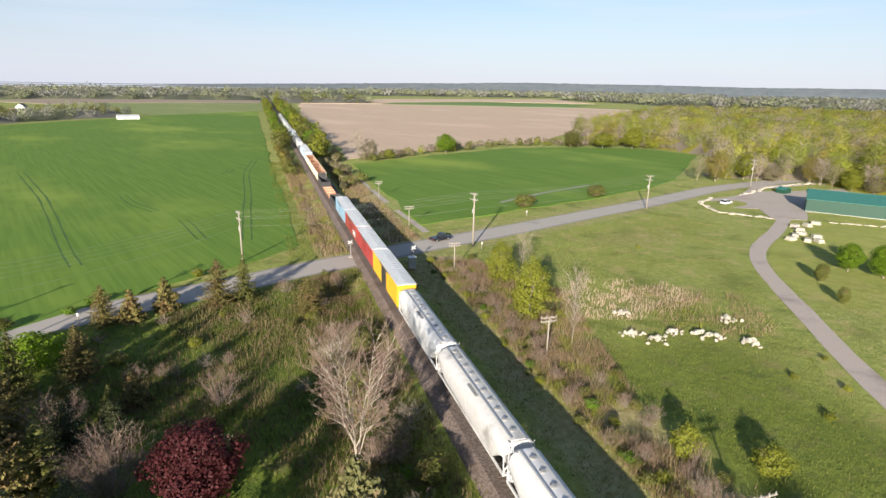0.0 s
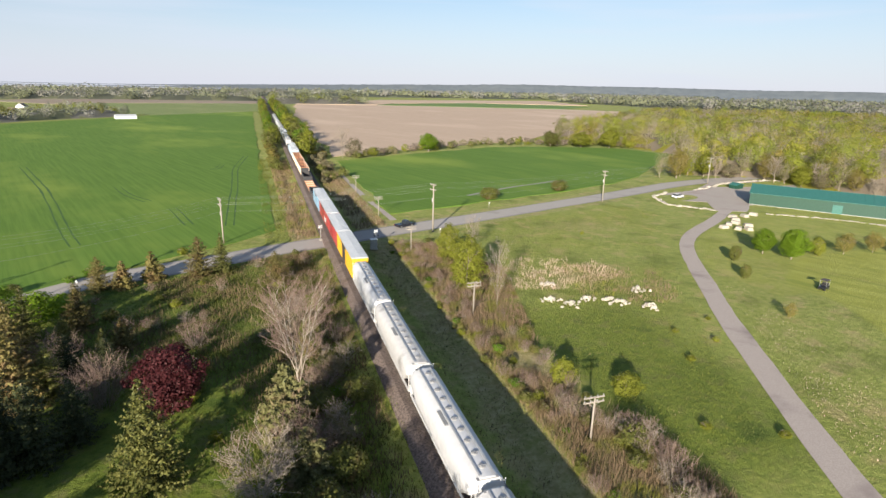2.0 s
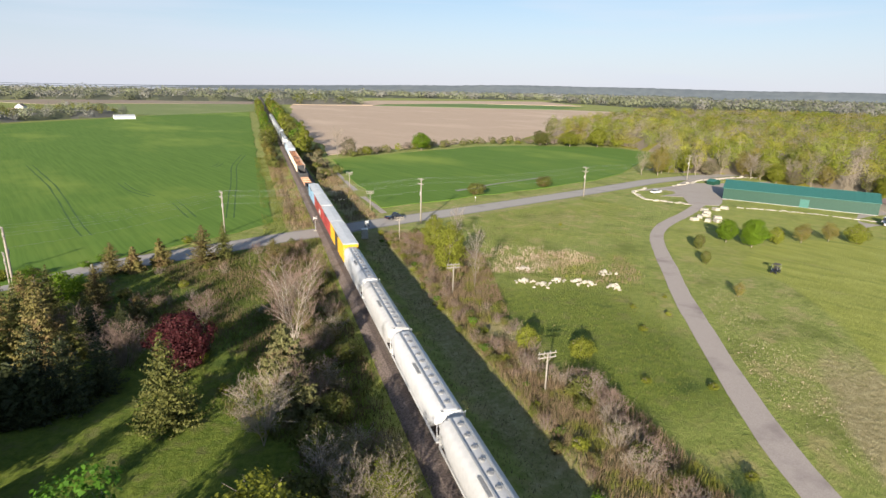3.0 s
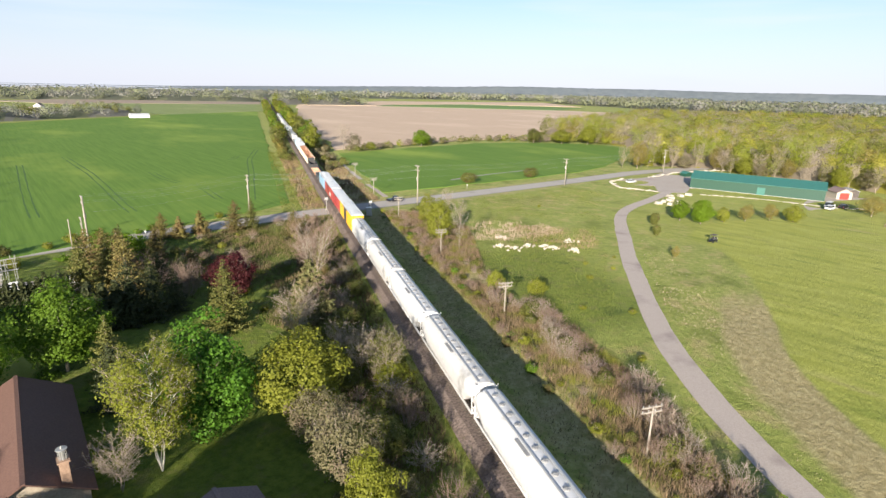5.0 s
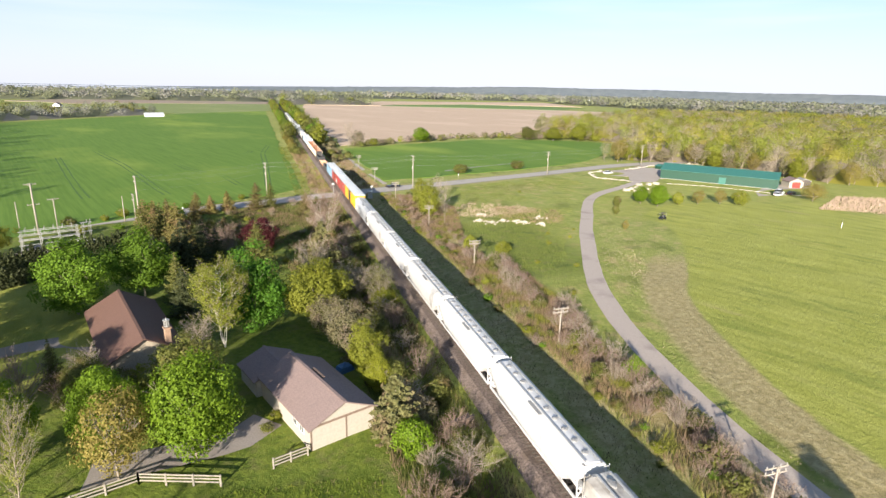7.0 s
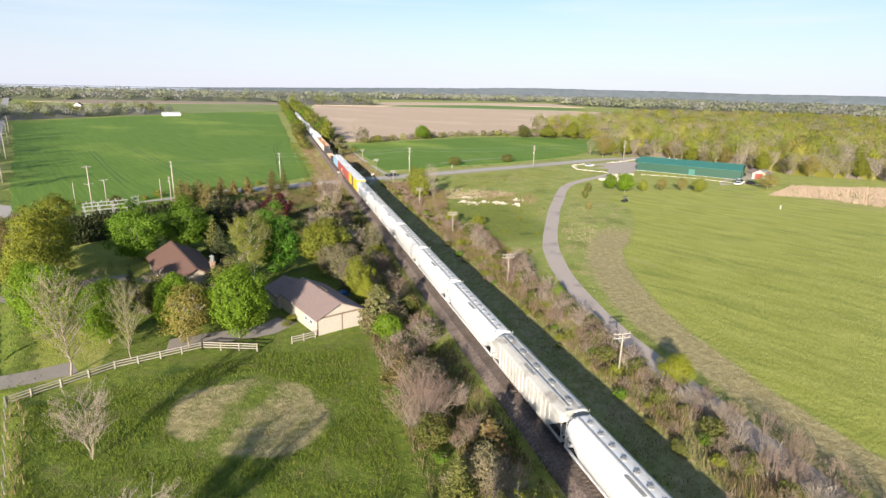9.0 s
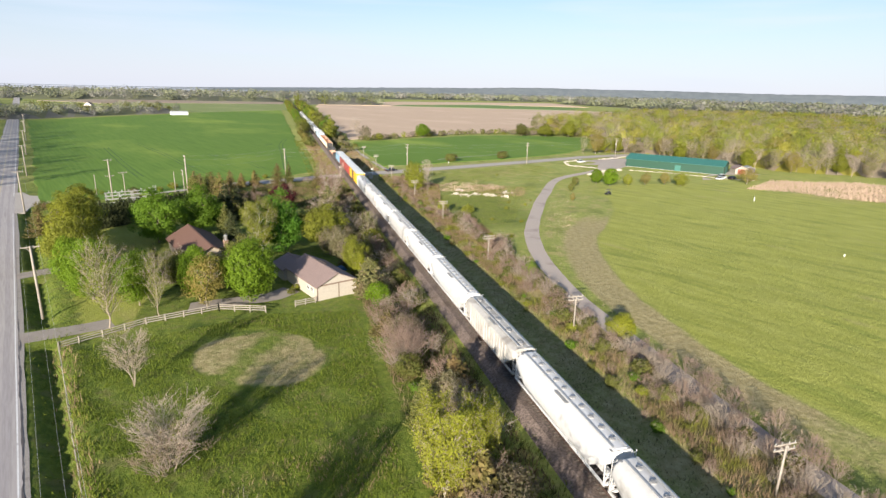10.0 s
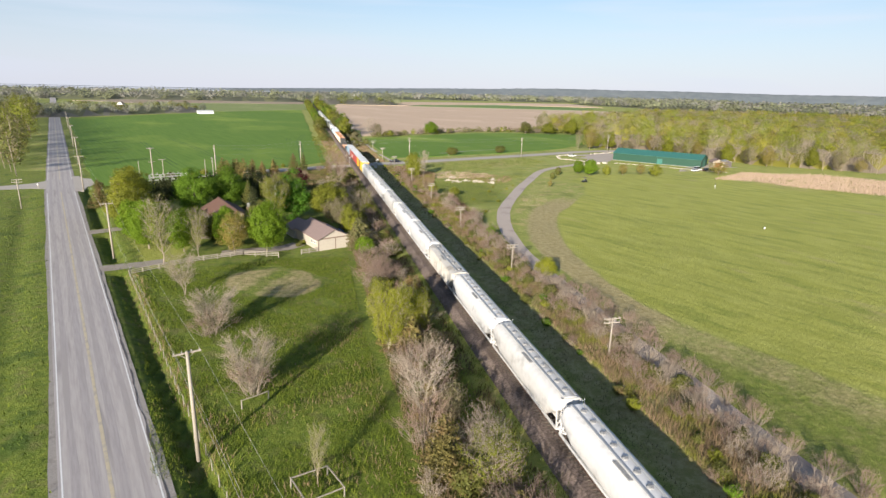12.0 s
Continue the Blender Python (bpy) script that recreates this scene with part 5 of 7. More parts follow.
# ---------------------------------------------------------------- trees of the yard and the lineside
PROTO = {
    "maple": leafy_tree("maple", 9, 8, 101, 0.03, 16200, 0.113), "bright": leafy_tree("bright", 9, 8, 102, 0.09, 17550, 0.108, "egg"), "dark": leafy_tree("dark", 9, 8, 103, 0.02, 14850, 0.122),
    "yellow": leafy_tree("yellow", 8, 7, 104, 0.06, 11475, 0.108), "olive": leafy_tree("olive", 9, 8, 105, 0.04, 12825, 0.113), "red": leafy_tree("red", 7, 6, 106, 0.06, 10125, 0.117),
    "birch": open_tree(10, 8, 107, WHITE_BARK, TWIG, 4, 0.3, 0.22, 40, 1.0, "birch", 13000, 0.075), "grey": leafy_tree("grey", 8, 7, 108, 0.04, 5200, 0.11, "round", None, 8.0, 4),
    "willow": leafy_tree("yellow", 8, 6, 109, 0.02, 5600, 0.12, "egg"), "orange": leafy_tree("orange", 8, 7, 110, 0.12, 4600, 0.11, "egg", None, 8.0, 4),
    "spruce": conifer("spruce", 8, 6.2, 111, 24, 12), "brownspruce": conifer("brownspruce", 7, 6.2, 112, 20, 12, bulge=0.5), "cedar": conifer("cedar", 6, 2.2, 113, 26, 12, 0.1, 0.24, 0.9),
    "gold": leafy_tree("gold", 8, 7, 121, 0.05, 14175, 0.095, "egg", None, 5.0, 4),
    "darkspruce": conifer("cedar", 7, 5.6, 120, 20, 11, bulge=0.5),
    "pine": conifer("pine", 7, 6, 114, None, 11, 0.1, 0.22, 0.8),
    "bare": open_tree(9, 7.4, 115, PALE_BARK, RED_TWIG, 6, 0.36, 0.25, 40, 1.1), "bare_red": thicket(6, 6, 116, RED_TWIG, 120),
    "bare_grey": open_tree(7, 6.4, 117, TWIG, TWIG, 5, 0.34, 0.22, 40, 0.8, "yellow", 250), "bud": open_tree(8, 6, 118, TWIG, TWIG, 1, 0, 0.16, 46, 1.1, "birch", 2600),
    "bare_round": open_tree(7, 6.2, 122, PALE_BARK, TWIG, 8, 0.46, 0.12, 62, 0.75, "yellow", 320), "gold_open": open_tree(8, 7, 123, PALE_BARK, TWIG, 4, 0.3, 0.1, 70, 0.8, "gold", 24000, 0.066),
    "bare_pale": open_tree(8, 6.6, 124, PALE_BARK, TWIG, 6, 0.42, 0.14, 44, 0.8),
    "bare_dark": open_tree(7, 5, 119, BARK, TWIG, 1, 0, 0.2, 30, 0.9),
}
SIZE = {"maple": (9, 8), "bright": (9, 8), "dark": (9, 8), "yellow": (8, 7), "olive": (9, 8), "red": (7, 6), "birch": (10, 8), "grey": (8, 7), "willow": (8, 6), "orange": (8, 7),
        "spruce": (8, 6.2), "brownspruce": (7, 6.2), "cedar": (6, 2.2), "darkspruce": (7, 5.6), "gold": (8, 7), "pine": (7, 6), "bare": (9, 7), "bare_red": (6, 6), "bare_grey": (7, 6), "bud": (8, 6), "bare_dark": (7, 5), "bare_round": (7, 6.2), "gold_open": (8, 7), "bare_pale": (8, 6.6)}
TREE_TEXT = {
    "maple": ("maple_tree", "full green maple with dense fresh leaves", "tree"), "bright": ("maple_tree", "bright green maple in full sunlit leaf", "tree"),
    "dark": ("maple_tree", "deep green broadleaf tree with a dense crown", "tree"), "yellow": ("young_tree", "yellow-green tree with fresh spring leaves", "tree"),
    "olive": ("broadleaf_tree", "olive green tree with reddish young leaves", "tree"), "red": ("red_maple", "dark red-leaved maple with a round crown", "tree"),
    "birch": ("birch_tree", "yellow-green birch with pale white stems", "tree"), "grey": ("budding_tree", "grey-green tree just breaking into leaf", "tree"),
    "willow": ("willow", "light green bushy willow on the meadow", "tree"), "orange": ("budding_tree", "orange-yellow tree breaking into bud", "tree"),
    "spruce": ("spruce", "green spruce with drooping tiers of boughs", "tree"), "brownspruce": ("spruce", "brownish green spruce with thick boughs", "tree"),
    "cedar": ("cedar_hedge_tree", "narrow dark cedar of a clipped hedge row", "hedge"), "gold": ("young_tree", "bright yellow-green tree beside the railway", "tree"), "darkspruce": ("spruce", "dark green spruce with thick low boughs", "tree"), "pine": ("pine_tree", "grey-green open pine beside the railway", "tree"),
    "bare": ("bare_tree", "bare pale-barked tree with fine branches", "tree"), "bare_red": ("bare_shrub", "leafless many-stemmed reddish shrub", "shrub"),
    "bare_grey": ("bare_tree", "bare grey tree with a wide low crown", "tree"), "bud": ("budding_tree", "pale tree with bare branches and first buds", "tree"),
    "bare_round": ("bare_tree", "bare grey tree with a round crown of fine twigs", "tree"), "gold_open": ("young_tree", "yellow-green tree in first leaf beside the railway", "tree"),
    "bare_pale": ("bare_tree", "bare tree with pale spreading boughs", "tree"),
    "bare_dark": ("bare_tree", "thin leafless tree with dark twigs", "tree")}


SMALL = {"olive": (leafy_tree("olive", 4, 4.6, 131, 0.02, 2600, 0.125), (4, 4.6)), "grey": (leafy_tree("grey", 4, 4.6, 132, 0.02, 2200, 0.11), (4, 4.6)),
         "yellow": (leafy_tree("yellow", 4, 4.6, 133, 0.03, 2600, 0.12), (4, 4.6)), "bare_red": (thicket(4, 4.6, 134, RED_TWIG, 60), (4, 4.6)),
         "brownspruce": (conifer("brownspruce", 5, 4.4, 135, 13, 9, needle=0.24, bulge=0.5), (5, 4.4)), "bright": (leafy_tree("bright", 4, 4.6, 136, 0.04, 3000, 0.12), (4, 4.6))}


def stand(rows, group):
    """Trees by kind, plan place, height and width in plan units."""
    for i, (kind, x, y, h, w) in enumerate(rows):
        nm, label, cat = TREE_TEXT[kind]
        mesh_set, (h0, w0) = SMALL[kind] if kind in SMALL and h < 5.2 else (PROTO[kind], SIZE[kind])
        plant(nm, (K * x, K * y), mesh_set, label, cat, group, (i * 77 + x * 13) % 360, (K * w / w0, K * w / w0, K * h / h0))


stand([("bare", 5.6, 38.8, 12.6, 10.4), ("red", -6.6, 36.7, 7.4, 7.0), ("bare_red", -13.5, 40.5, 5.4, 6.8), ("spruce", -6.9, 26.4, 9.6, 7.6), ("pine", 4.0, 28.9, 8.2, 6.0),
       ("bare_red", 4.8, 26.8, 5.0, 5.0), ("bare_grey", 1.6, 20.2, 6.8, 7.6), ("pine", 5.4, 22.6, 5.6, 4.8), ("olive", 6.6, 17.0, 3.2, 4.6), ("brownspruce", -7.6, 79.1, 7.2, 6.2), ("spruce", -4.1, 79.9, 7.3, 4.8), ("brownspruce", -21.6, 75.9, 5.7, 5.0),
       ("brownspruce", -18.4, 76.4, 4.6, 4.0), ("brownspruce", -14.6, 79.2, 5.1, 4.2), ("brownspruce", 4.4, 72.9, 5.6, 6.0), ("brownspruce", -21.2, 40.8, 10.0, 7.8), ("spruce", -24.5, 45.0, 9.2, 6.8)],
      "trees by the crossing")
stand([("bright", -25.9, 64.5, 4.5, 7.4), ("spruce", -15.8, 52.0, 3.5, 3.0), ("brownspruce", -13.9, 53.5, 4.2, 3.4), ("spruce", -20.5, 55.0, 4.5, 4.0), ("brownspruce", -27.6, 56.0, 7.8, 7.0),
       ("maple", -30.5, 66.0, 5.0, 4.6), ("spruce", -25.5, 58.5, 7.6, 5.0), ("brownspruce", -20.5, 61.0, 6.6, 5.0), ("bare_red", -20.0, 50.0, 4.2, 5.6), ("bare_red", -6.0, 52.0, 3.2, 5.0),
       # the next four spruces are added to thicken the shade over the yard
       ("bare_red", 8.0, 62.0, 3.2, 4.4), ("spruce", -27.0, 41.0, 10.0, 7.2), ("brownspruce", -24.0, 50.0, 9.0, 7.2), ("spruce", -18.8, 43.5, 6.2, 5.0),
       ("brownspruce", -28.0, 48.5, 9.4, 7.0), ("cedar", -23.6, 30.4, 6.6, 2.6), ("cedar", -21.8, 29.8, 6.4, 2.6), ("cedar", -20.2, 29.6, 6.8, 2.6), ("cedar", -18.6, 29.8, 6.4, 2.6), ("darkspruce", -16.4, 31.6, 8.2, 6.2), ("darkspruce", -14.2, 34.6, 6.4, 5.2), ("darkspruce", -19.6, 34.0, 8.6, 6.4),
       ("darkspruce", -14.5, 47.5, 4.4, 4.6), ("darkspruce", -18.0, 47.0, 5.4, 5.0)], "trees of the old yard")
# the dark spruce at (-16.6, 9.2) is an extra tree that shades the lawn
stand([("maple", -23.3, 18.6, 10.4, 9.6), ("spruce", -18.2, 15.2, 7.6, 5.2), ("darkspruce", -16.6, 9.2, 7.2, 5.6), ("maple", -30.6, 13.0, 10.8, 9.8), ("birch", -10.8, -2.6, 11.2, 9.4), ("dark", -7.4, 2.4, 11.2, 9.6),
       # small trees at y 9.6 to 13.6 are added to shade the trackside
       ("yellow", 0.9, 2.8, 9.0, 9.4), ("bare_grey", -13.4, -4.5, 5.0, 5.2), ("bud", 10.2, 6.6, 5.6, 5.4), ("yellow", 10.6, 6.0, 3.4, 4.4), ("bare_dark", 6.0, 12.0, 5.0, 5.0), ("olive", 4.0, 9.6, 4.4, 5.0), ("grey", 8.0, 13.6, 3.8, 4.6), ("olive", 7.0, 10.0, 3.6, 4.4), ("bare_grey", 7.6, 8.4, 5.6, 4.4), ("grey", 3.3, -8.0, 7.6, 6.2), ("yellow", 4.6, -13.6, 6.8, 4.2), ("gold", 5.4, -17.2, 4.4, 3.6),
       ("pine", 5.3, -26.0, 6.6, 5.6), ("bright", 6.2, -28.6, 3.6, 3.8), ("grey", 1.6, -2.0, 6.0, 5.6)], "trees round the garage")
stand([("bright", -11.9, -24.2, 9.8, 8.4), ("olive", -13.2, -17.4, 8.8, 8.0), ("bright", -26.9, -22.4, 8.4, 6.4), ("bud", -23.4, -28.0, 8.2, 4.2), ("bright", -19.0, -22.0, 8.6, 6.0), ("orange", -17.6, -25.7, 8.4, 6.0),
       ("bud", -28.9, -30.0, 10.0, 7.6), ("bright", -33.6, -19.0, 9.6, 8.6), ("gold", -42.1, 2.4, 11.4, 9.8), ("yellow", -40.0, -4.5, 9.6, 8.4), ("yellow", -43.5, 10.0, 12.0, 9.6), ("bright", -37.6, -13.0, 8.4, 6.0), ("yellow", -53.0, 46.0, 7.0, 7.4), ("brownspruce", -54.6, 24.0, 7.2, 6.0),
       # the yellow tree at (-46, 15.5) is added up-sun to shade the lawn
       ("bare_red", -30.0, -10.0, 5.0, 6.4), ("spruce", -27.4, -7.6, 5.6, 3.6), ("yellow", -46.0, 15.5, 10.0, 7.5), ("olive", -22.8, -13.4, 5.6, 5.0), ("bare_red", -24.5, -13.0, 3.6, 4.0), ("olive", -20.0, -12.4, 3.4, 4.0), ("bare_grey", -24.0, -9.5, 5.0, 4.4)], "trees along the house drive")
stand([("bare_grey", -22.6, -46.4, 6.6, 5.6), ("bare_red", -17.0, -61.5, 3.6, 5.6), ("bare_round", -16.4, -61.0, 6.0, 7.4), ("bare_red", -10.8, -77.4, 4.0, 5.2), ("bare_round", -10.9, -77.6, 7.0, 6.6),
       ("gold_open", 4.4, -70.4, 9.0, 6.8), ("gold_open", 8.3, -67.9, 7.0, 4.2), ("brownspruce", 7.0, -71.6, 5.0, 4.0), ("bare_pale", 5.2, -86.0, 8.0, 6.8), ("brownspruce", 5.1, -94.3, 6.3, 5.8), ("bud", 8.6, -97.0, 5.2, 5.6), ("bare_red", 5.6, -48.6, 5.6, 6.8),
       ("bare_red", 6.4, -44.0, 4.2, 5.6), ("spruce", 5.2, -60.5, 5.6, 4.2), ("bud", -4.7, -93.0, 5.0, 2.0), ("bare_red", 7.4, -79.0, 4.6, 5.4), ("bare_red", 9.0, -104, 5, 6)], "trees on the lawn's edge")
stand([("willow", 34.0, 63.4, 8.8, 6.4), ("willow", 35.6, 77.0, 7.4, 5.4), ("bare_dark", 35.3, 53.8, 9.6, 4.0), ("bare_dark", 42.0, 82.0, 7.0, 4.0), ("yellow", 38.9, 27.4, 2.8, 3.4), ("yellow", 33.5, 31.5, 3.4, 3.0),
       ("bright", 100.2, 67.0, 5.4, 5.0), ("bright", 102.7, 62.4, 6.4, 6.2), ("yellow", 110.4, 63.2, 4.2, 3.4), ("yellow", 129.0, 58.8, 4.8, 5.0), ("orange", 117.0, 62.5, 4.6, 4.0), ("orange", 124.5, 61.9, 4.6, 4.0), ("olive", 90.2, 64.3, 3.4, 2.8), ("orange", 75.5, 39.0, 2.6, 1.8),
       ("orange", 159.0, 60.0, 6.0, 8.0), ("olive", 84.1, 55.6, 2.8, 2.2), ("gold", 35.2, -47.6, 3.6, 4.2), ("bright", 33.6, -22.5, 3.2, 2.4)], "trees on the meadow and golf course")

# low scrub west of the track, added to darken ground that lies in tree shade
low_r = np.random.default_rng(41)
stand([(("olive", "bare_red", "grey", "bare_dark", "olive")[i % 5], low_r.uniform(5.5, 11.5), y + low_r.uniform(-1, 1), low_r.uniform(2.2, 3.6), low_r.uniform(3.2, 4.8)) for i, y in enumerate(np.arange(-30, 66, 2.6))],
      "low scrub beside the track")

# scrub between the paddock and the track
scrub_r = np.random.default_rng(37)
stand([(("bare_red", "olive", "bare_dark", "bare_grey", "bare_red", "grey", "brownspruce")[i % 7], scrub_r.uniform(4.6, 10.6), y + scrub_r.uniform(-1, 1), scrub_r.uniform(2.6, 4.8), scrub_r.uniform(3.6, 5.6)) for i, y in enumerate(np.arange(-112, -34, 2.1))],
      "scrub between paddock and railway")

# bare and budding trees along the front of the wood
edge_r = np.random.default_rng(29)
front = straight_line([(157, 163), (171, 156), (185, 149), (187.5, 128), (192, 107), (204, 83), (238, 56)], 4.2)
stand([(("bare_dark", "bud", "yellow", "bare_grey", "grey", "bud", "orange", "bare_dark")[i % 8], x + edge_r.normal(0, 1.4), y + edge_r.normal(0, 1.4), edge_r.uniform(6, 11.5), edge_r.uniform(5.5, 8.5)) for i, (x, y) in enumerate(front)],
      "trees on the edge of the wood")

# hedge of cedars behind the house
for i in range(26):
    t = i / 25
    x, y = -45.5 + 17.5 * t, 26.0 + 12.0 * t
    plant("cedar_hedge_tree", (K * x, K * y), PROTO["cedar"], TREE_TEXT["cedar"][1], "hedge", "cedar hedge row", i * 50, (0.95, 0.95, 1.02 + 0.08 * ((i * 7) % 5) / 2))

# ---------------------------------------------------------------- woods and hedgerows
W_MATS = [LEAF["wood_gold"], LEAF["wood_lime"], LEAF["birch"], LEAF["wood_bare"], LEAF["orange"], LEAF["olive"]]
r = np.random.default_rng(31)
near_wood = at((160, 166), (173, 160), (188, 152), (191, 128), (196, 108), (208, 86), (240, 60), (330, 10), (330, 345), (300, 432), (212, 350), (184, 306), (206, 272), (215, 224), (180, 186))
woods("woods_edge", jitter_grid(near_wood, 9.0, r), 14.5, 12.0, W_MATS, [0.20, 0.20, 0.14, 0.32, 0.06, 0.08], 1000, 0.27, r, "spring wood of yellow-green and bare grey trees", TWIG, 0.04, (3,), near_wood)
mid_wood = at((330, 0), (700, -150), (1000, 300), (760, 620), (560, 700), (420, 560), (300, 440), (330, 345))
woods("woods_middle", jitter_grid(mid_wood, 15, r), 13, 18, W_MATS, [0.17, 0.20, 0.13, 0.38, 0.04, 0.08], 300, 0.50, r, "distant spring wood in fresh leaf", None, 0.1, (3,), mid_wood, 11)
hedge = at((38, 226), (60, 240), (78, 250), (122, 275), (150, 276), (190, 264), (212, 246), (220, 270), (205, 300), (150, 292), (115, 283), (74, 258), (36, 232))
woods("hedgerow_between_fields", jitter_grid(hedge, 6.5, r), 4.2, 6.5, [LEAF["olive"], LEAF["grey"], LEAF["yellow"], DARK_TWIG], [0.3, 0.3, 0.25, 0.15], 130, 0.38, r, "low hedgerow of shrubs between the fields", None, 0.0)
stand([("bright", 84, 254, 9.0, 10.5), ("grey", 44, 236, 9, 8), ("bare_dark", 38, 232, 12, 9), ("yellow", 52, 236, 4.5, 6), ("orange", 153, 156, 11.5, 9.5), ("yellow", 158, 160, 10, 8), ("bud", 147, 158, 8, 6), ("olive", 66, 131, 4, 7), ("olive", 94, 140, 4, 6.5),
       ("yellow", 176, 262, 9, 12), ("yellow", 192, 258, 12, 12), ("olive", 160, 268, 9, 10)], "field trees")
east_row = [(K * 23 + r.normal(0, 1.6), y) for y in np.arange(262, 900, 6.5)]
west_row = [(K * 9.5 + r.normal(0, 1.4), y) for y in np.r_[np.arange(300, 420, 7), np.arange(470, 1000, 7)]]
woods("lineside_trees_east", east_row, 13, 9, [LEAF["yellow"], LEAF["olive"], LEAF["maple"]], [0.5, 0.3, 0.2], 330, 0.5, r, "row of yellow-green trees along the railway", BARK, 0.05)
woods("lineside_trees_west", west_row, 10, 8, [LEAF["yellow"], LEAF["maple"], LEAF["olive"]], [0.3, 0.3, 0.4], 300, 0.45, r, "row of green trees along the railway", BARK, 0.05)
low_row = [(K * 8 + r.normal(0, 1.5), y) for y in np.arange(222, 330, 4.5)] + [(K * 27 + r.normal(0, 2.5), y) for y in np.arange(190, 300, 5)]
woods("lineside_shrubs", low_row, 4.2, 5.5, [LEAF["olive"], LEAF["grey"], LEAF["orange"]], [0.4, 0.4, 0.2], 220, 0.35, r, "tan and olive shrubs along the railway", None, 0.0)
left_far = [(-112, 612), (-128, 588), (-168, 545), (-215, 468), (-262, 436), (-300, 500), (-262, 560), (-200, 600), (-150, 640)]
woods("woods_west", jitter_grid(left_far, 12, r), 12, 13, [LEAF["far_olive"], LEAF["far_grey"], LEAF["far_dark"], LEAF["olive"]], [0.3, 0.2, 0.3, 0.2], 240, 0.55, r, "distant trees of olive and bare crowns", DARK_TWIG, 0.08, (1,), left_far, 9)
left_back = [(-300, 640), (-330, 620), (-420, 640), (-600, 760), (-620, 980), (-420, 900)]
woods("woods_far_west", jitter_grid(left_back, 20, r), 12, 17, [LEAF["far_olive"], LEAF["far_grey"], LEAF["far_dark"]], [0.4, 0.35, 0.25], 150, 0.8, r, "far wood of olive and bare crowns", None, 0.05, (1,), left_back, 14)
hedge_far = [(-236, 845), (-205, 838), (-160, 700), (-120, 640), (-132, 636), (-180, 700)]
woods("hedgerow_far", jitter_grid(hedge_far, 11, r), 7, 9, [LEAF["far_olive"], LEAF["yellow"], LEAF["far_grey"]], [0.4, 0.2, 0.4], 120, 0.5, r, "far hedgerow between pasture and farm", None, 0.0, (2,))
road_trees = [(-97 - 0.365 * (y - 79) + r.normal(0, 1.2), y) for y in np.arange(78, 420, 9.5)]
woods("roadside_trees", np.array([(K * x, K * y) for x, y in road_trees] + [(K * (x - 13), K * (y + 5)) for x, y in road_trees]), 21, 12, [LEAF["olive"], LEAF["birch"], LEAF["grey"]], [0.5, 0.2, 0.3], 460, 0.4, r,
      "tall olive green trees lining the road", BARK, 0.1, (2,))
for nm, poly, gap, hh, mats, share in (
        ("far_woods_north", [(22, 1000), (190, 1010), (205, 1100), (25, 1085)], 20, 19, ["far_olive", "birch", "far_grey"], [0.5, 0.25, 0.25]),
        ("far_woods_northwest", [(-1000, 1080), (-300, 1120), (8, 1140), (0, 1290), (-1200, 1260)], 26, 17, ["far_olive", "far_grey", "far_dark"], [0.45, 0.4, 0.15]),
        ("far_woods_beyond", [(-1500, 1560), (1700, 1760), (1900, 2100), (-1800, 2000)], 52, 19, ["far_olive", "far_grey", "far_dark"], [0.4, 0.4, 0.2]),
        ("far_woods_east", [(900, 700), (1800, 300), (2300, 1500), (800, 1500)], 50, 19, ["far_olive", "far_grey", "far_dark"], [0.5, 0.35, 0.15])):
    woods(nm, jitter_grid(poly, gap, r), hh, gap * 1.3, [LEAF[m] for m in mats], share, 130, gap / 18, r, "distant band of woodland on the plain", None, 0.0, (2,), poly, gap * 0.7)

# ridges on the skyline; their blue-grey is distance haze put into the colour
HAZED_HILL = surface("far_hill", (0.12, 0.145, 0.165), (0.16, 0.185, 0.20), 0.02, 0.004, 1.0, bump=0, dirt=(0.185, 0.20, 0.20), dirt_amount=0.5)
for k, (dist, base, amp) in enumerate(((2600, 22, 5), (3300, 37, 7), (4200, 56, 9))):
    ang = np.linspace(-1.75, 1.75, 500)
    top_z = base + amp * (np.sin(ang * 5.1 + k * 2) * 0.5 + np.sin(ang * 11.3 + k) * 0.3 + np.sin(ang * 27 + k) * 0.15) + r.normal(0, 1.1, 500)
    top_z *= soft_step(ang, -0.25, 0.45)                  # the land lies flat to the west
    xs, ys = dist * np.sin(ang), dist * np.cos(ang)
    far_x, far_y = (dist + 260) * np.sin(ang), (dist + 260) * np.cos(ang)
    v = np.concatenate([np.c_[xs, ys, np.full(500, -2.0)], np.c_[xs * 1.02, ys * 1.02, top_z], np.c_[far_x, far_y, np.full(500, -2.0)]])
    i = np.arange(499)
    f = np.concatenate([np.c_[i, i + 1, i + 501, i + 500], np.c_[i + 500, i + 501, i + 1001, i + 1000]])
    structure("backdrop", data_mesh("backdrop", v, f, HAZED_HILL, smooth=True), "wooded ridge on the skyline", "hills")

# ---------------------------------------------------------------- buildings
SHINGLE = surface("brown_shingle", (0.20, 0.145, 0.135), (0.27, 0.20, 0.185), 6, 0.5, 0.85, bump=0.3, dirt=(0.17, 0.13, 0.125), dirt_amount=0.4)
RED_SHINGLE = surface("red_brown_shingle", (0.115, 0.062, 0.048), (0.16, 0.088, 0.067), 6, 0.5, 0.85, bump=0.3, dirt=(0.115, 0.068, 0.054), dirt_amount=0.4)
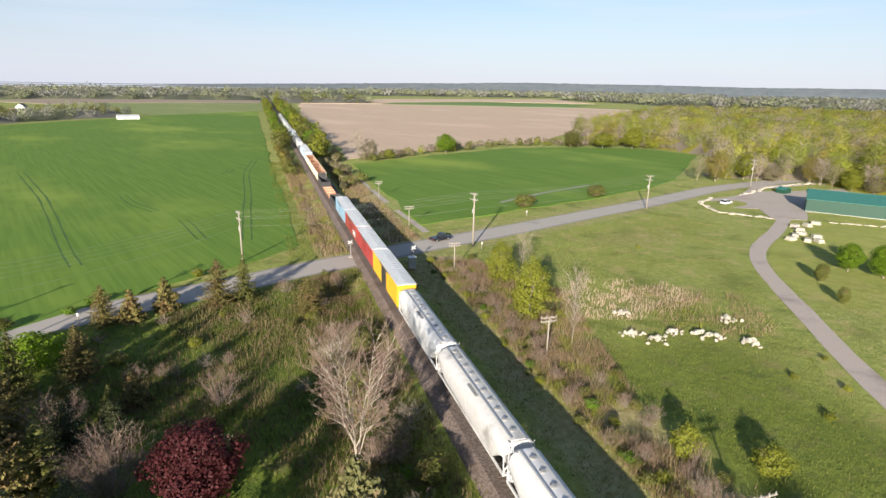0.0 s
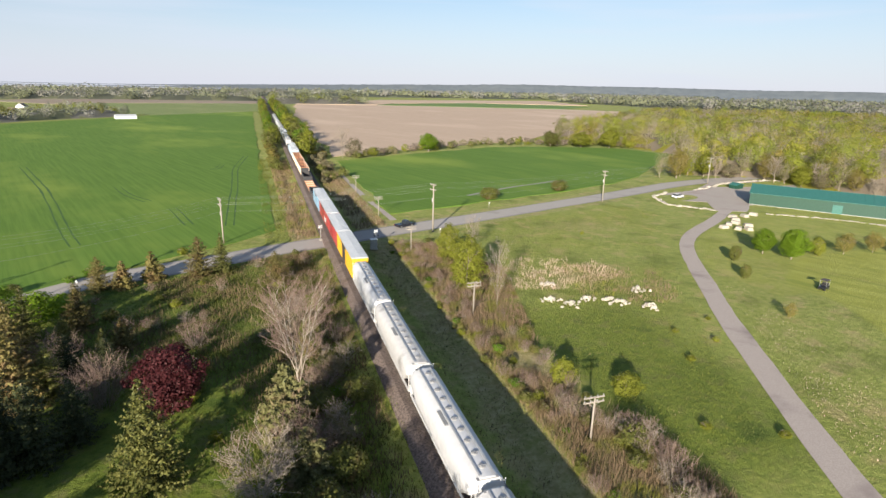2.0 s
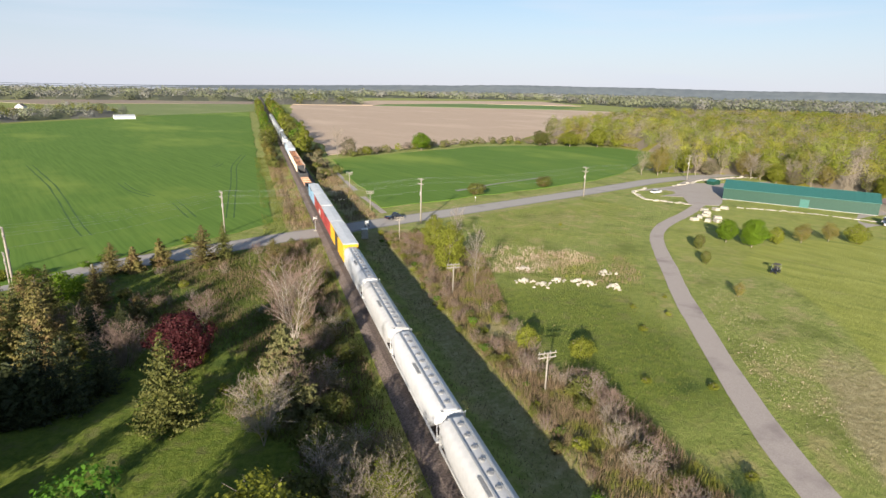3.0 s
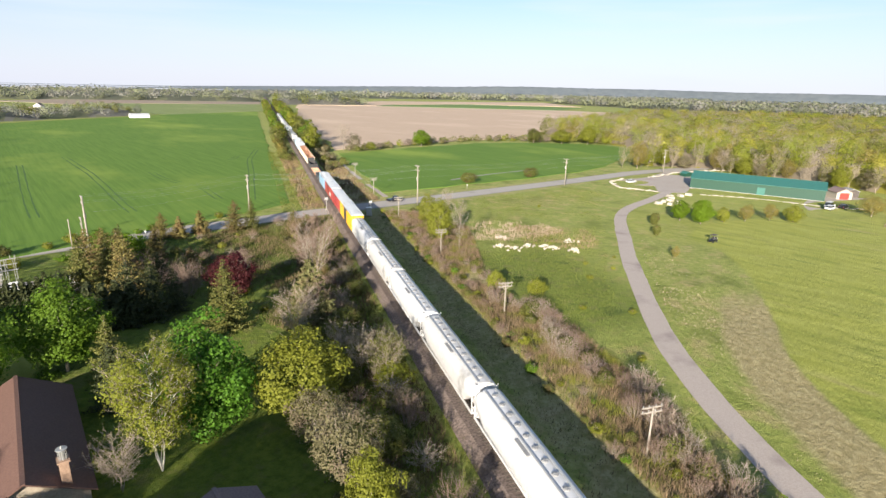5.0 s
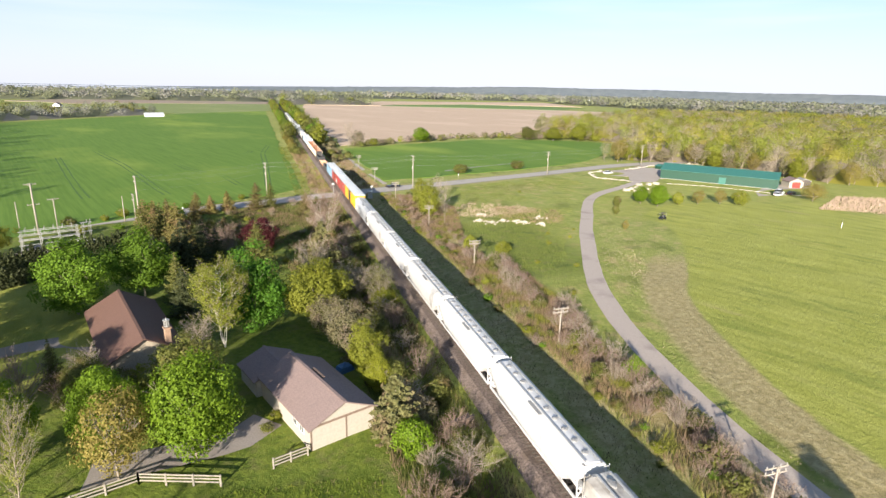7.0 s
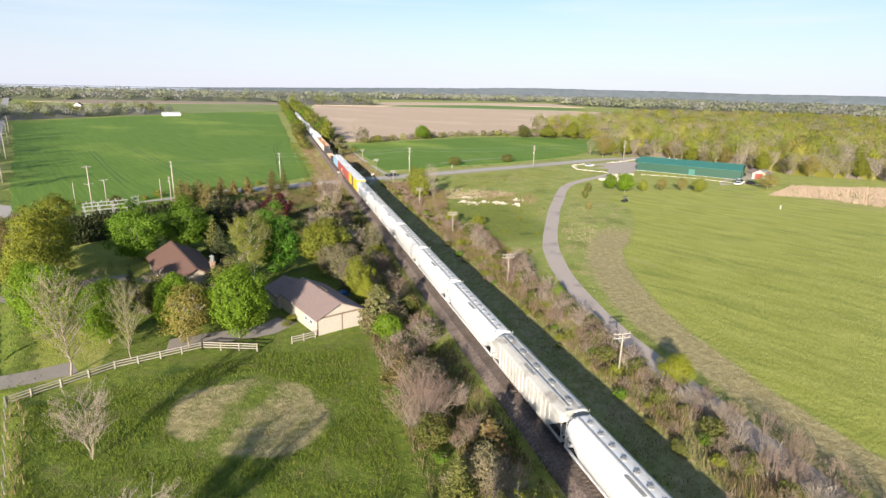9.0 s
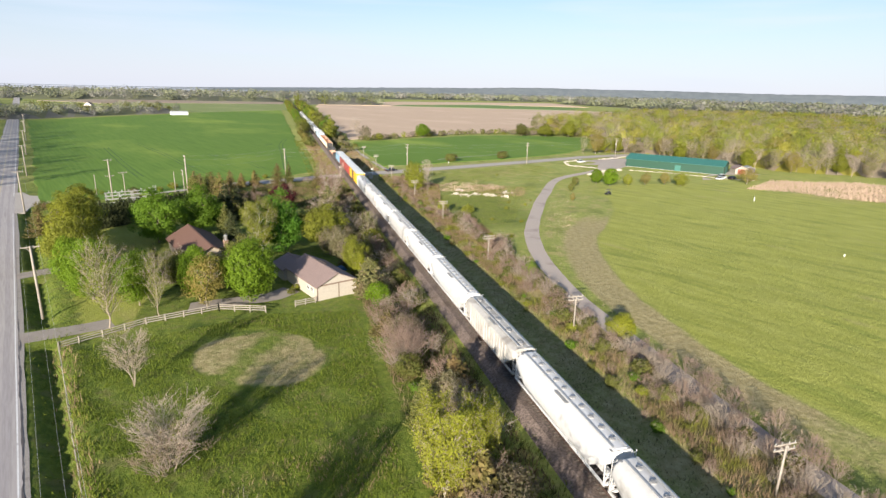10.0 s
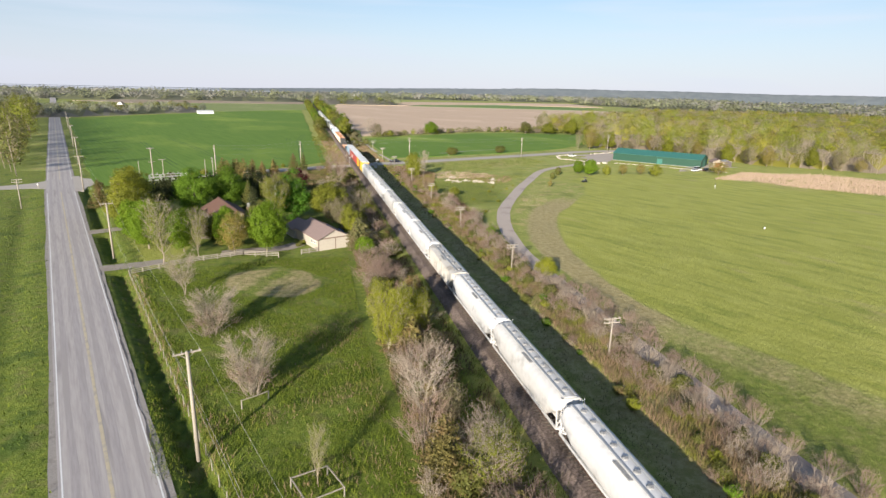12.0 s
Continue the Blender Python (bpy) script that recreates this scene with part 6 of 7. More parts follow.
SIDING = surface("cream_siding", (0.40, 0.355, 0.305), (0.46, 0.415, 0.355), 3, 0.6, 0.7, bump=0.05, dirt=(0.42, 0.37, 0.30), dirt_amount=0.3)
TRIM_BROWN = surface("brown_trim", (0.16, 0.11, 0.085), (0.22, 0.155, 0.12), 4, 1, 0.7, bump=0.05)
GREEN_ROOF = surface("green_metal_roof", (0.03, 0.135, 0.11), (0.045, 0.165, 0.14), 2, 0.15, 0.5, metal=0.0, bump=0.05, dirt=(0.05, 0.14, 0.125), dirt_amount=0.4)
GREEN_WALL = surface("green_metal_wall", (0.008, 0.052, 0.032), (0.013, 0.066, 0.042), 2, 0.3, 0.5, bump=0.05)
WHITE_WALL = surface("white_wall_paint", (0.72, 0.72, 0.70), (0.8, 0.8, 0.78), 3, 0.6, 0.6, bump=0.05)
BRICK = surface("tan_brick", (0.30, 0.19, 0.13), (0.40, 0.27, 0.19), 7, 1, 0.9, bump=0.3)
GLASS = surface("dark_glass", (0.02, 0.025, 0.03), (0.03, 0.035, 0.04), 2, 1, 0.08, bump=0)
BLUE_TARP = surface("blue_tarp", (0.03, 0.10, 0.22), (0.05, 0.15, 0.30), 3, 1, 0.5, bump=0.3)


def gable_roof(top, w, ln, eave, ridge, over, material, seam=0.0, step=0.9):
    """Two thick roof slopes over a plan 0..w by 0..ln; the ridge runs along y."""
    for sx in (-1, 1):
        xe = w / 2 + sx * (w / 2 + over)
        drop = (ridge - eave) * over / (w / 2)
        t = 0.14
        a = [(w / 2, -over, ridge), (xe, -over, eave - drop), (xe, -over, eave - drop - t), (w / 2, -over, ridge - t)]
        s = Shape().loft([a, [(x, ln + over, z) for x, y, z in a]])
        slope = part("roof_slope", s, material, top)
        if seam:
            n_s = int(ln / seam)
            for k in range(n_s + 1):
                y = -over + 0.1 + k * (ln + 2 * over - 0.2) / n_s
                part("roof_seam", Shape().beam((w / 2 + sx * 0.02, y, ridge + 0.02), (xe, y, eave - drop + 0.02), 0.05, 0.05), material, slope)
    part("ridge_cap", Shape().beam((w / 2, -over - 0.02, ridge + 0.01), (w / 2, ln + over + 0.02, ridge + 0.01), 0.35, 0.06), material, top)


def gable_walls(top, w, ln, eave, ridge, material, thick=0.2):
    for y0, y1 in ((0, thick), (ln - thick, ln)):
        ring = [(0, eave), (0, 0), (w, 0), (w, eave), (w / 2, ridge - 0.12)]
        part("gable_wall", Shape().loft([[(x, y0, z) for x, z in ring], [(x, y1, z) for x, z in ring]]), material, top)
    for x0, x1 in ((0.003, thick), (w - thick, w - 0.003)):
        part("side_wall", Shape().box(x0, x1, thick, ln - thick, 0, eave), material, top)


def window(top, c, size, axis_x, frame_mat, depth=0.06):
    """A window in a wall: casing, pane and bar. c: its centre; axis_x: whether it lies along x."""
    w, h = size
    cx, cy, cz = c
    s, pane = Shape(), Shape()
    for a, b, z0, z1 in ((-w / 2, w / 2, -h / 2, -h / 2 + 0.08), (-w / 2, w / 2, h / 2 - 0.08, h / 2), (-w / 2, -w / 2 + 0.08, -h / 2 + 0.08, h / 2 - 0.08),
                         (w / 2 - 0.08, w / 2, -h / 2 + 0.08, h / 2 - 0.08), (-0.02, 0.02, -h / 2 + 0.08, h / 2 - 0.08)):
        if axis_x:
            s.box(cx + a, cx + b, cy - depth, cy + depth, cz + z0, cz + z1)
        else:
            s.box(cx - depth, cx + depth, cy + a, cy + b, cz + z0, cz + z1)
    if axis_x:
        pane.box(cx - w / 2 + 0.05, cx + w / 2 - 0.05, cy - 0.03, cy + 0.03, cz - h / 2 + 0.05, cz + h / 2 - 0.05)
    else:
        pane.box(cx - 0.03, cx + 0.03, cy - w / 2 + 0.05, cy + w / 2 - 0.05, cz - h / 2 + 0.05, cz + h / 2 - 0.05)
    f = part("window", s, frame_mat, top)
    part("pane", pane, GLASS, f, "dark window glass")


HOUSE_WALL = surface("tan_stone_wall", (0.30, 0.25, 0.19), (0.42, 0.36, 0.28), 5, 0.8, 0.9, bump=0.3)
garage = empty("garage", pose(-2.65, -29.3, 0, 0, 0, 21), "cream-sided garage with a brown gable roof and brown trim", "garage")
gable_walls(garage, 7.4, 12.8, 2.75, 4.5, SIDING)
gable_roof(garage, 7.4, 12.8, 2.75, 4.5, 0.35, SHINGLE)
part("trim_board", Shape().box(0, 7.4, -0.03, 0.0, 2.55, 2.8), TRIM_BROWN, garage)
for x in (0.05, 3.95, 7.35):
    part("trim_board", Shape().box(x - 0.09, x + 0.09, -0.04, 0.002, 0, 2.55), TRIM_BROWN, garage)
for x0, x1 in ((0.15, 3.85), (4.05, 7.25)):
    part("sliding_door", Shape().box(x0, x1, -0.025, 0.0, 0.05, 2.5), SIDING, garage)
for y in (2.0, 3.6):
    window(garage, (0, y, 1.6), (1.0, 0.8), False, WHITE_WALL)
part("roof_vent", Shape().box(4.2, 4.5, 5.6, 8.2, 4.25, 4.42, 0.03), TRIM_BROWN, garage)
annex = empty("garage_annex", pose(-2.65, -29.3, 0, 0, 0, 21) @ pose(-0.6, 12.95, 0), "low shingled annex behind the garage", "shed")
gable_walls(annex, 6.2, 5.0, 2.3, 3.6, SIDING)
gable_roof(annex, 6.2, 5.0, 2.3, 3.6, 0.35, SHINGLE)

house = empty("house", pose(-24.7, -9.6, 0, 0, 0, 19.6), "low house with a red-brown shingled gable roof", "house")
gable_walls(house, 8.4, 19.6, 2.6, 4.9, HOUSE_WALL)
gable_roof(house, 8.4, 19.6, 2.6, 4.9, 0.5, RED_SHINGLE)
for y in (3, 7, 12):
    window(house, (8.4, y, 1.5), (1.4, 1.1), False, WHITE_WALL)
    window(house, (0, y, 1.5), (1.4, 1.1), False, WHITE_WALL)
chim = part("chimney", Shape().box(6.6, 7.3, 0.1, 0.9, 0, 5.3, 0.03).box(6.5, 7.4, 0.0, 1.0, 5.3, 5.45), BRICK, house, "tan brick chimney")
cap = Shape()
cap.tube((6.95, 0.5, 6.35), (6.95, 0.5, 6.42), 0.42, 0.42, 10).tube((6.95, 0.5, 6.40), (6.95, 0.5, 6.7), 0.1, 0.02, 6).tube((6.95, 0.5, 5.45), (6.95, 0.5, 6.38), 0.18, 0.18, 8)
cap_ob = part("chimney_cap", cap, GALV, house, "tall silver metal chimney cap")
for i in range(8):
    a = 6.2832 * i / 8
    bar = Shape().beam((6.95 + 0.3 * math.cos(a), 0.5 + 0.3 * math.sin(a), 5.45), (6.95 + 0.3 * math.cos(a), 0.5 + 0.3 * math.sin(a), 6.35), 0.05, 0.05)
    part("cap_bar", bar, GALV, cap_ob)
patio = Shape()
for i in range(7):
    patio.box(-3 + i * 0.9, -2.15 + i * 0.9, -3.2 + 0.2 * (i % 2), -2.2, -0.1, 0.5 + 0.1 * (i % 3), 0.08)
tagged(new("stone_wall", patio.mesh("stone_wall", STONE)), "low pale stone garden wall by the house", "garden wall").matrix_world = pose(-20.5, -8.6, 0, 0, 0, 25)

BARN_A, BARN_B = Vector((K * 140.6, K * 109.8, 0)), Vector((K * 166.0, K * 79.6, 0))
barn_len, barn_turn = (BARN_B - BARN_A).length, math.degrees(math.atan2(BARN_B.y - BARN_A.y, BARN_B.x - BARN_A.x))
barn = empty("barn", pose(BARN_A.x, BARN_A.y, 0, 0, 0, barn_turn + 90) @ pose(0, -barn_len, 0), "long green metal barn with a green sheet roof", "barn")
gable_walls(barn, 14.0, barn_len, 4.0, 6.0, GREEN_WALL)
gable_roof(barn, 14.0, barn_len, 4.0, 6.0, 0.3, GREEN_ROOF, 2.2)
part("plinth", Shape().box(-0.06, -0.003, 0, barn_len, 0, 0.14), GALV, barn, "pale base board")
part("plinth", Shape().box(14.003, 14.06, 0, barn_len, 0, 0.14), GALV, barn, "pale base board")
for x in (-0.02, 14.02):
    part("sliding_door", Shape().box(x - 0.06, x + 0.06, barn_len * 0.42, barn_len * 0.42 + 2.6, 0.05, 2.7), GREEN_ROOF, barn, "paler green sliding door")
for y in (-0.03, barn_len + 0.03):
    part("end_door", Shape().box(5.0, 9.0, y - 0.05, y + 0.05, 0.05, 3.6), GREEN_ROOF, barn)


def shed(name, xy, turn, w, ln, eave, ridge, wall, roof, label, door=None):
    s = empty(name, yaw_at(xy, turn), label, "shed")
    gable_walls(s, w, ln, eave, ridge, wall)
    gable_roof(s, w, ln, eave, ridge, 0.25, roof)
    if door:
        part("door", Shape().box(w * 0.2, w * 0.8, -0.06, 0.0, 0, eave * 0.9), door, s)
    return s


shed("garden_shed", (K * 174, K * 82), -20, 5.5, 6.0, 2.6, 3.9, SIDING, SHINGLE, "small pale shed with a red-brown door", BOX["rust"])
shed("tool_shed", (K * 181, K * 84), -20, 4.5, 4.5, 2.4, 3.2, UNDER, GALV, "small dark grey shed")
shed("dumpster_shed", (K * 157.5, K * 131.5), 10, 4.0, 3.0, 1.6, 2.2, GREEN_WALL, GREEN_ROOF, "small green storage hut on the gravel")
shed("farm_shed", (-120, 566), -70, 8, 17, 2.6, 4.0, WHITE_WALL, ROOF_SHEET, "white farm shed at the wheat field's far edge")
for x, y, w, ln, turn in ((-190, 560, 8, 10, 20), (-205, 590, 7, 9, 60), (-158, 640, 7, 9, 10), (-240, 700, 8, 11, 0)):
    shed("farmhouse", (x, y), turn, w, ln, 4.5, 7.5, WHITE_WALL, SHINGLE, "distant white farmhouse among trees")
for x, y, w, ln, turn in ((385, 2160, 22, 40, 70), (600, 1900, 18, 70, 80), (640, 1980, 14, 30, 80), (980, 1560, 14, 32, 85), (1015, 1560, 12, 14, 60)):
    shed("distant_farm", (x, y), turn, w, ln, 7, 12, WHITE_WALL, ROOF_SHEET, "pale farm building far across the fields")

# ---------------------------------------------------------------- poles and wires


def pole(xy, h, arms, group, label, material=None, arm_len=2.4, turn=0.0, lean=0.0, transformer=False, name="utility_pole"):
    top = empty(name, yaw_at(xy, turn) @ pose(0, 0, 0, 0, lean, 0), label, "utility pole", group)
    m = material or POLE
    part("shaft", Shape().tube((0, 0, -0.2), (0, 0, h), 0.17 * h / 11 + 0.04, 0.11 * h / 11 + 0.03, 8), m, top, smooth=True)
    ends = []
    for z in arms:
        arm = part("crossarm", Shape().box(-arm_len / 2, arm_len / 2, 0.08, 0.2, z - 0.07, z + 0.07), m, top)
        for x in (-arm_len / 2 + 0.12, -arm_len / 6, arm_len / 6, arm_len / 2 - 0.12):
            part("insulator", Shape().tube((x, 0.14, z + 0.06), (x, 0.14, z + 0.28), 0.05, 0.035, 6), INSUL, arm)
        for sx in (-1, 1):
            part("brace", Shape().beam((sx * 0.65, 0.14, z - 0.06), (0, 0.14, z - 0.6), 0.03, 0.05), m, top)
        ends += [(x, 0.14, z + 0.28) for x in (-arm_len / 2 + 0.12, arm_len / 2 - 0.12)]
    if transformer:
        part("transformer_can", Shape().tube((0.35, -0.1, h * 0.62), (0.35, -0.1, h * 0.62 + 0.9), 0.26, 0.26, 10), GALV, top)
    world_m = top.matrix_world
    return [world_m @ Vector(e) for e in ends] + [world_m @ Vector((0, 0, h * 0.72))]


def cable(name, a, b, sag, radius=0.009):
    steps = 14
    pts = [a.lerp(b, i / steps) - Vector((0, 0, 4 * sag * (i / steps) * (1 - i / steps))) for i in range(steps + 1)]
    side = (b - a).cross(Vector((0, 0, 1))).normalized() * radius
    s = Shape().loft([[p - side, p + side, p + Vector((0, 0, 1.7 * radius))] for p in pts])
    return tagged(new(name, s.mesh(name, WIRE)), "thin overhead wire between the poles", "wire", "overhead wires")


def line_of(spots, h, arms, turn, group, label, sag=0.9, wired=True, **more):
    last = None
    for i, xy in enumerate(spots):
        hh = h[i] if isinstance(h, (list, tuple)) else h
        ends = pole(xy, hh, [hh - d for d in arms], group, label, turn=turn, **more)
        if last and wired:
            for a, b in zip(last, ends):
                cable("overhead_wire", a, b, sag)
        last = ends


line_of(at((-32.4, 66.5), (-4.9, 99.5), (39.2, 99.4), (98.5, 122.4), (157.9, 145.2), (214, 156)), (12.4, 10.4, 12.2, 10.2, 10.2, 10), (0.25, 1.5), 112, "poles along the cross road",
        "weathered wooden utility pole with crossarms by the road", transformer=True)
line_of(at((8, -147), (-14.4, -87.4), (-38.3, -24.2), (-65.5, 46.4), (-86.5, 107), (-109, 170), (-131, 232), (-153, 293)), 11.2, (0.2,), 20, "poles along the main road", "pale wooden utility pole with one crossarm", 0.9)
for xy, h, arms, turn in ((at((-50.6, 62.0))[0], 12.0, (0.3, 5.0), 30), (at((-48.5, 66.6))[0], 7.4, (0.2,), 30), (at((-56.0, 68.0))[0], 6.5, (), 0), (at((-33.6, 68.5))[0], 7.6, (0.3, 1.6), 112),
                          (at((-36.4, 71.0))[0], 6.6, (), 0), (at((-71.8, 23.5))[0], 8.0, (0.2, 0.9), 20)):
    pole(xy, h, [h - d for d in arms], "poles by the substation", "wooden utility pole beside the substation", turn=turn)
line_of(at((30.2, -112), (30.2, -77), (30.2, -44), (29.9, -12), (30.6, 21), (31.0, 52.4), (30.6, 86), (30.4, 117), (30.4, 151)), 5.6, (0.2, 0.75), 0, "railway telegraph poles",
        "short brown telegraph pole with two crossarms", 0.5, False, material=POLE, name="telegraph_pole")
for x, y, h in ((-24.8, 76.7, 1.9), (40.0, 96.5, 1.7), (62, 121.5, 1.6), (-60.5, 53.5, 1.8), (-79, 52, 1.6)):
    post = empty("marker_post", yaw_at((K * x, K * y)), "thin pale marker post at the road", "post")
    part("stake", Shape().box(-0.05, 0.05, -0.05, 0.05, 0, h), POLE, post)
    part("plate", Shape().box(-0.14, 0.14, -0.075, -0.055, h - 0.45, h), WHITE_WALL, post)

# substation
pad = sheet("gravel_pad", at((-52, 38), (-41, 37), (-28, 46), (-29, 51), (-36, 55), (-48, 53)), 0.06, GRAVEL, "pale gravel of the substation", 4, 0.2, 23)


def gantry(x, y, turn, bays, h=5.0, bay=3.2):
    top = empty("steel_gantry", yaw_at((K * x, K * y), turn), "galvanised steel gantry of the substation", "gantry", "substation gantries")
    for i in range(bays + 1):
        s = Shape()
        for dx in (-0.15, 0.15):
            s.beam((i * bay + dx, 0, 0), (i * bay + dx, 0, h), 0.06, 0.06)
        for k in range(6):
            s.beam((i * bay - 0.15, 0, k * h / 6), (i * bay + 0.15, 0, (k + 1) * h / 6), 0.03, 0.03)
        part("column", s, GALV, top)
    for z in (h, h - 0.9, h - 1.9):
        part("beam", Shape().box(-0.4, bays * bay + 0.4, -0.05, 0.05, z - 0.055, z + 0.055), GALV, top)
    for i in range(bays * 2):
        part("insulator", Shape().tube((0.8 + i * bay / 2, 0, h + 0.1), (0.8 + i * bay / 2, 0, h + 0.6), 0.07, 0.05, 6), INSUL, top)


gantry(-46.5, 42.0, 22, 3)
gantry(-47.4, 44.6, 22, 3, 5.2)
gantry(-48.2, 47.2, 22, 3, 4.8)
gantry(-38.0, 46.5, 22, 1, 6.2, 1.2)
for x, y in ((-36.2, 43.2), (-41.0, 38.8)):
    tr = empty("transformer", yaw_at((K * x, K * y), 22), "white steel transformer with cooling fins", "transformer", "substation transformers")
    part("tank", Shape().box(-1.2, 1.2, -0.8, 0.8, 0.3, 2.6, 0.08), WHITE_WALL, tr)
    part("base_slab", Shape().box(-1.5, 1.5, -1.1, 1.1, 0, 0.3), STONE, tr)
    for i in range(8):
        part("cooling_fin", Shape().box(-1.1 + i * 0.3, -1.02 + i * 0.3, -1.25, -0.8, 0.5, 2.3), GALV, tr)
    part("conservator", Shape().tube((-1.0, 0.4, 3.0), (1.0, 0.4, 3.0), 0.3, 0.3, 10), WHITE_WALL, tr)
    for i in range(3):
        part("bushing", Shape().tube((-0.7 + i * 0.7, -0.2, 2.6), (-0.7 + i * 0.7, -0.3, 3.5), 0.09, 0.05, 6), INSUL, tr)
for i, (x, y) in enumerate(((-44, 40.5), (-43, 43.4), (-39.5, 41.0), (-33.5, 46.5), (-31.5, 49.5), (-30.8, 50), (-34.5, 47.5))):
    cab = empty("switch_cabinet", yaw_at((K * x, K * y), 22), "small pale switch cabinet on gravel", "cabinet", "substation cabinets")
    part("case", Shape().box(-0.5, 0.5, -0.4, 0.4, 0.1, 1.0 + 0.3 * (i % 3), 0.04), WHITE_WALL, cab)
    part("base_slab", Shape().box(-0.6, 0.6, -0.5, 0.5, 0, 0.1), STONE, cab)

# ---------------------------------------------------------------- fences and gates
def rail_fence(line, label, h=1.15, gap=2.4, rails=(0.35, 0.7, 1.02), name="rail_fence"):
    top = empty(name, pose(*line[0], 0), label, "fence")
    o = Vector((*line[0], 0))
    spots = straight_line(line, gap)
    for x, y in spots:
        part("post", Shape().box(x - o.x - 0.08, x - o.x + 0.08, y - o.y - 0.08, y - o.y + 0.08, -0.1, h), FENCE, top)
    for (x0, y0), (x1, y1) in zip(spots[:-1], spots[1:]):
        for z in rails:
            part("rail", Shape().beam(Vector((x0, y0, z)) - o, Vector((x1, y1, z)) - o, 0.05, 0.14), FENCE, top)
    return top


rail_fence(at((-32.9, -35.2), (-31.2, -34.0), (-24.7, -29.6), (-16.0, -26.6)), "weathered grey three-rail wooden fence along the drive")
rail_fence(at((-16.0, -26.6), (-9.7, -28.6)), "pale three-rail wooden fence beside the lawn")
rail_fence(at((-5.6, -27.6), (-2.7, -26.6)), "short wooden gate at the garage corner", 1.2, 1.6)
wire_fence = empty("wire_fence", pose(*at((-32.9, -35.4))[0], 0), "old post and wire fence along the ditch", "fence")
o = Vector((*at((-32.9, -35.4))[0], 0))
spots = straight_line(at((-32.9, -35.4), (-25.3, -56.2), (-18.0, -76.0), (-9.0, -100)), 2.6)
for i, (x, y) in enumerate(spots):
    part("post", Shape().tube((x - o.x, y - o.y, -0.1), (x - o.x + 0.05 * ((i * 7) % 3 - 1), y - o.y, 1.15 + 0.05 * (i % 3)), 0.06, 0.05, 6), FENCE, wire_fence)
for z in (0.4, 0.75, 1.05):
    s = Shape().loft([[Vector((x, y, z)) - o, Vector((x + 0.012, y, z)) - o, Vector((x, y, z + 0.012)) - o] for x, y in spots])
    part("wire", s, WIRE, wire_fence)


def guard_frame(corners, h, label, closed):
    """Posts at the corners with one top rail from each to the next."""
    ox, oy = corners[0]
    top = empty("guard_frame", pose(ox, oy, float(ground_z(ox, oy))), label, "frame")
    tops = []
    for i, (x, y) in enumerate(corners):
        tip = Vector((x - ox, y - oy, h - 0.03 * (i % 2)))
        tops.append(tip)
        part("post", Shape().tube(tip - Vector((0.02, -0.02, h + 0.1)), tip + Vector((0, 0, 0.06)), 0.075, 0.065, 7), FENCE, top)
    for a, b in zip(tops, tops[1:] + tops[:1] if closed else tops[1:]):
        part("rail", Shape().beam(a, b, 0.09, 0.09), FENCE, top)


guard_frame([(-7.6, -103.85), (-4.4, -102.8), (-3.1, -106.0), (-6.3, -107.15)], 1.05, "square pale wooden guard frame round a young tree", True)
guard_frame([(-12.95, -89.8), (-10.2, -88.3)], 1.05, "old pale wooden rail on two posts below a bare tree", False)

# ---------------------------------------------------------------- rubble, stones, timber
r = np.random.default_rng(77)


def rock_mesh(seed):
    bm = bmesh.new()
    bmesh.ops.create_icosphere(bm, subdivisions=1, radius=1)
    q = np.random.default_rng(seed)
    for v in bm.verts:
        v.co *= q.uniform(0.7, 1.2)
        v.co.z *= 0.55
    me = bpy.data.meshes.new("rock")
    bm.to_mesh(me)
    bm.free()
    me.materials.append(STONE)
    return me


ROCKS = [rock_mesh(i) for i in range(6)]


def heap(spots, count, spread, size, label, name="stone_heap"):
    for cx, cy in spots:
        top = empty(name, pose(cx, cy, 0), label, "stones", "pale stone heaps")
        for i in range(count):
            ob = new("rock", ROCKS[r.integers(6)])
            ob.parent = top
            d = abs(r.normal(0, 0.5))
            a = r.uniform(0, 6.28)
            s = size * r.uniform(0.5, 1.3)
            ob.matrix_local = Matrix.LocRotScale((spread * d * math.cos(a), spread * d * math.sin(a) * 0.6, s * 0.3 + max(0, 0.5 - 0.5 * d)), Euler((r.uniform(0, 1), r.uniform(0, 1), r.uniform(0, 6))), (s, s, s))


heap(at((44.6, 54.3), (46.8, 52.2), (50.2, 53.2), (53.6, 52.0), (55.0, 50.6), (58.0, 48.0), (47.4, 60.6), (61, 55)), 26, 2.1, 0.36, "heap of pale broken limestone on the meadow")
block = Shape().box(-0.9, 0.9, -0.6, 0.6, 0, 0.5, 0.08).mesh("concrete_block", STONE)


def block_row(line, label, size=0.8):
    q = straight_line(line, 1.15)
    top = empty("block_wall", pose(*q[0], 0), label, "block wall", "rows of pale blocks")
    for (x0, y0), (x1, y1) in zip(q[:-1], q[1:]):
        ob = new("block", block)
        ob.parent = top
        s = size * r.uniform(0.75, 1.1)
        ob.matrix_local = pose((x0 + x1) / 2 - q[0][0] + r.normal(0, 0.3), (y0 + y1) / 2 - q[0][1] + r.normal(0, 0.35), 0, 0, 0, math.degrees(math.atan2(y1 - y0, x1 - x0)) + r.normal(0, 25)) @ Matrix.Diagonal((r.uniform(0.5, 0.95), s, s * r.uniform(0.6, 1.3), 1))


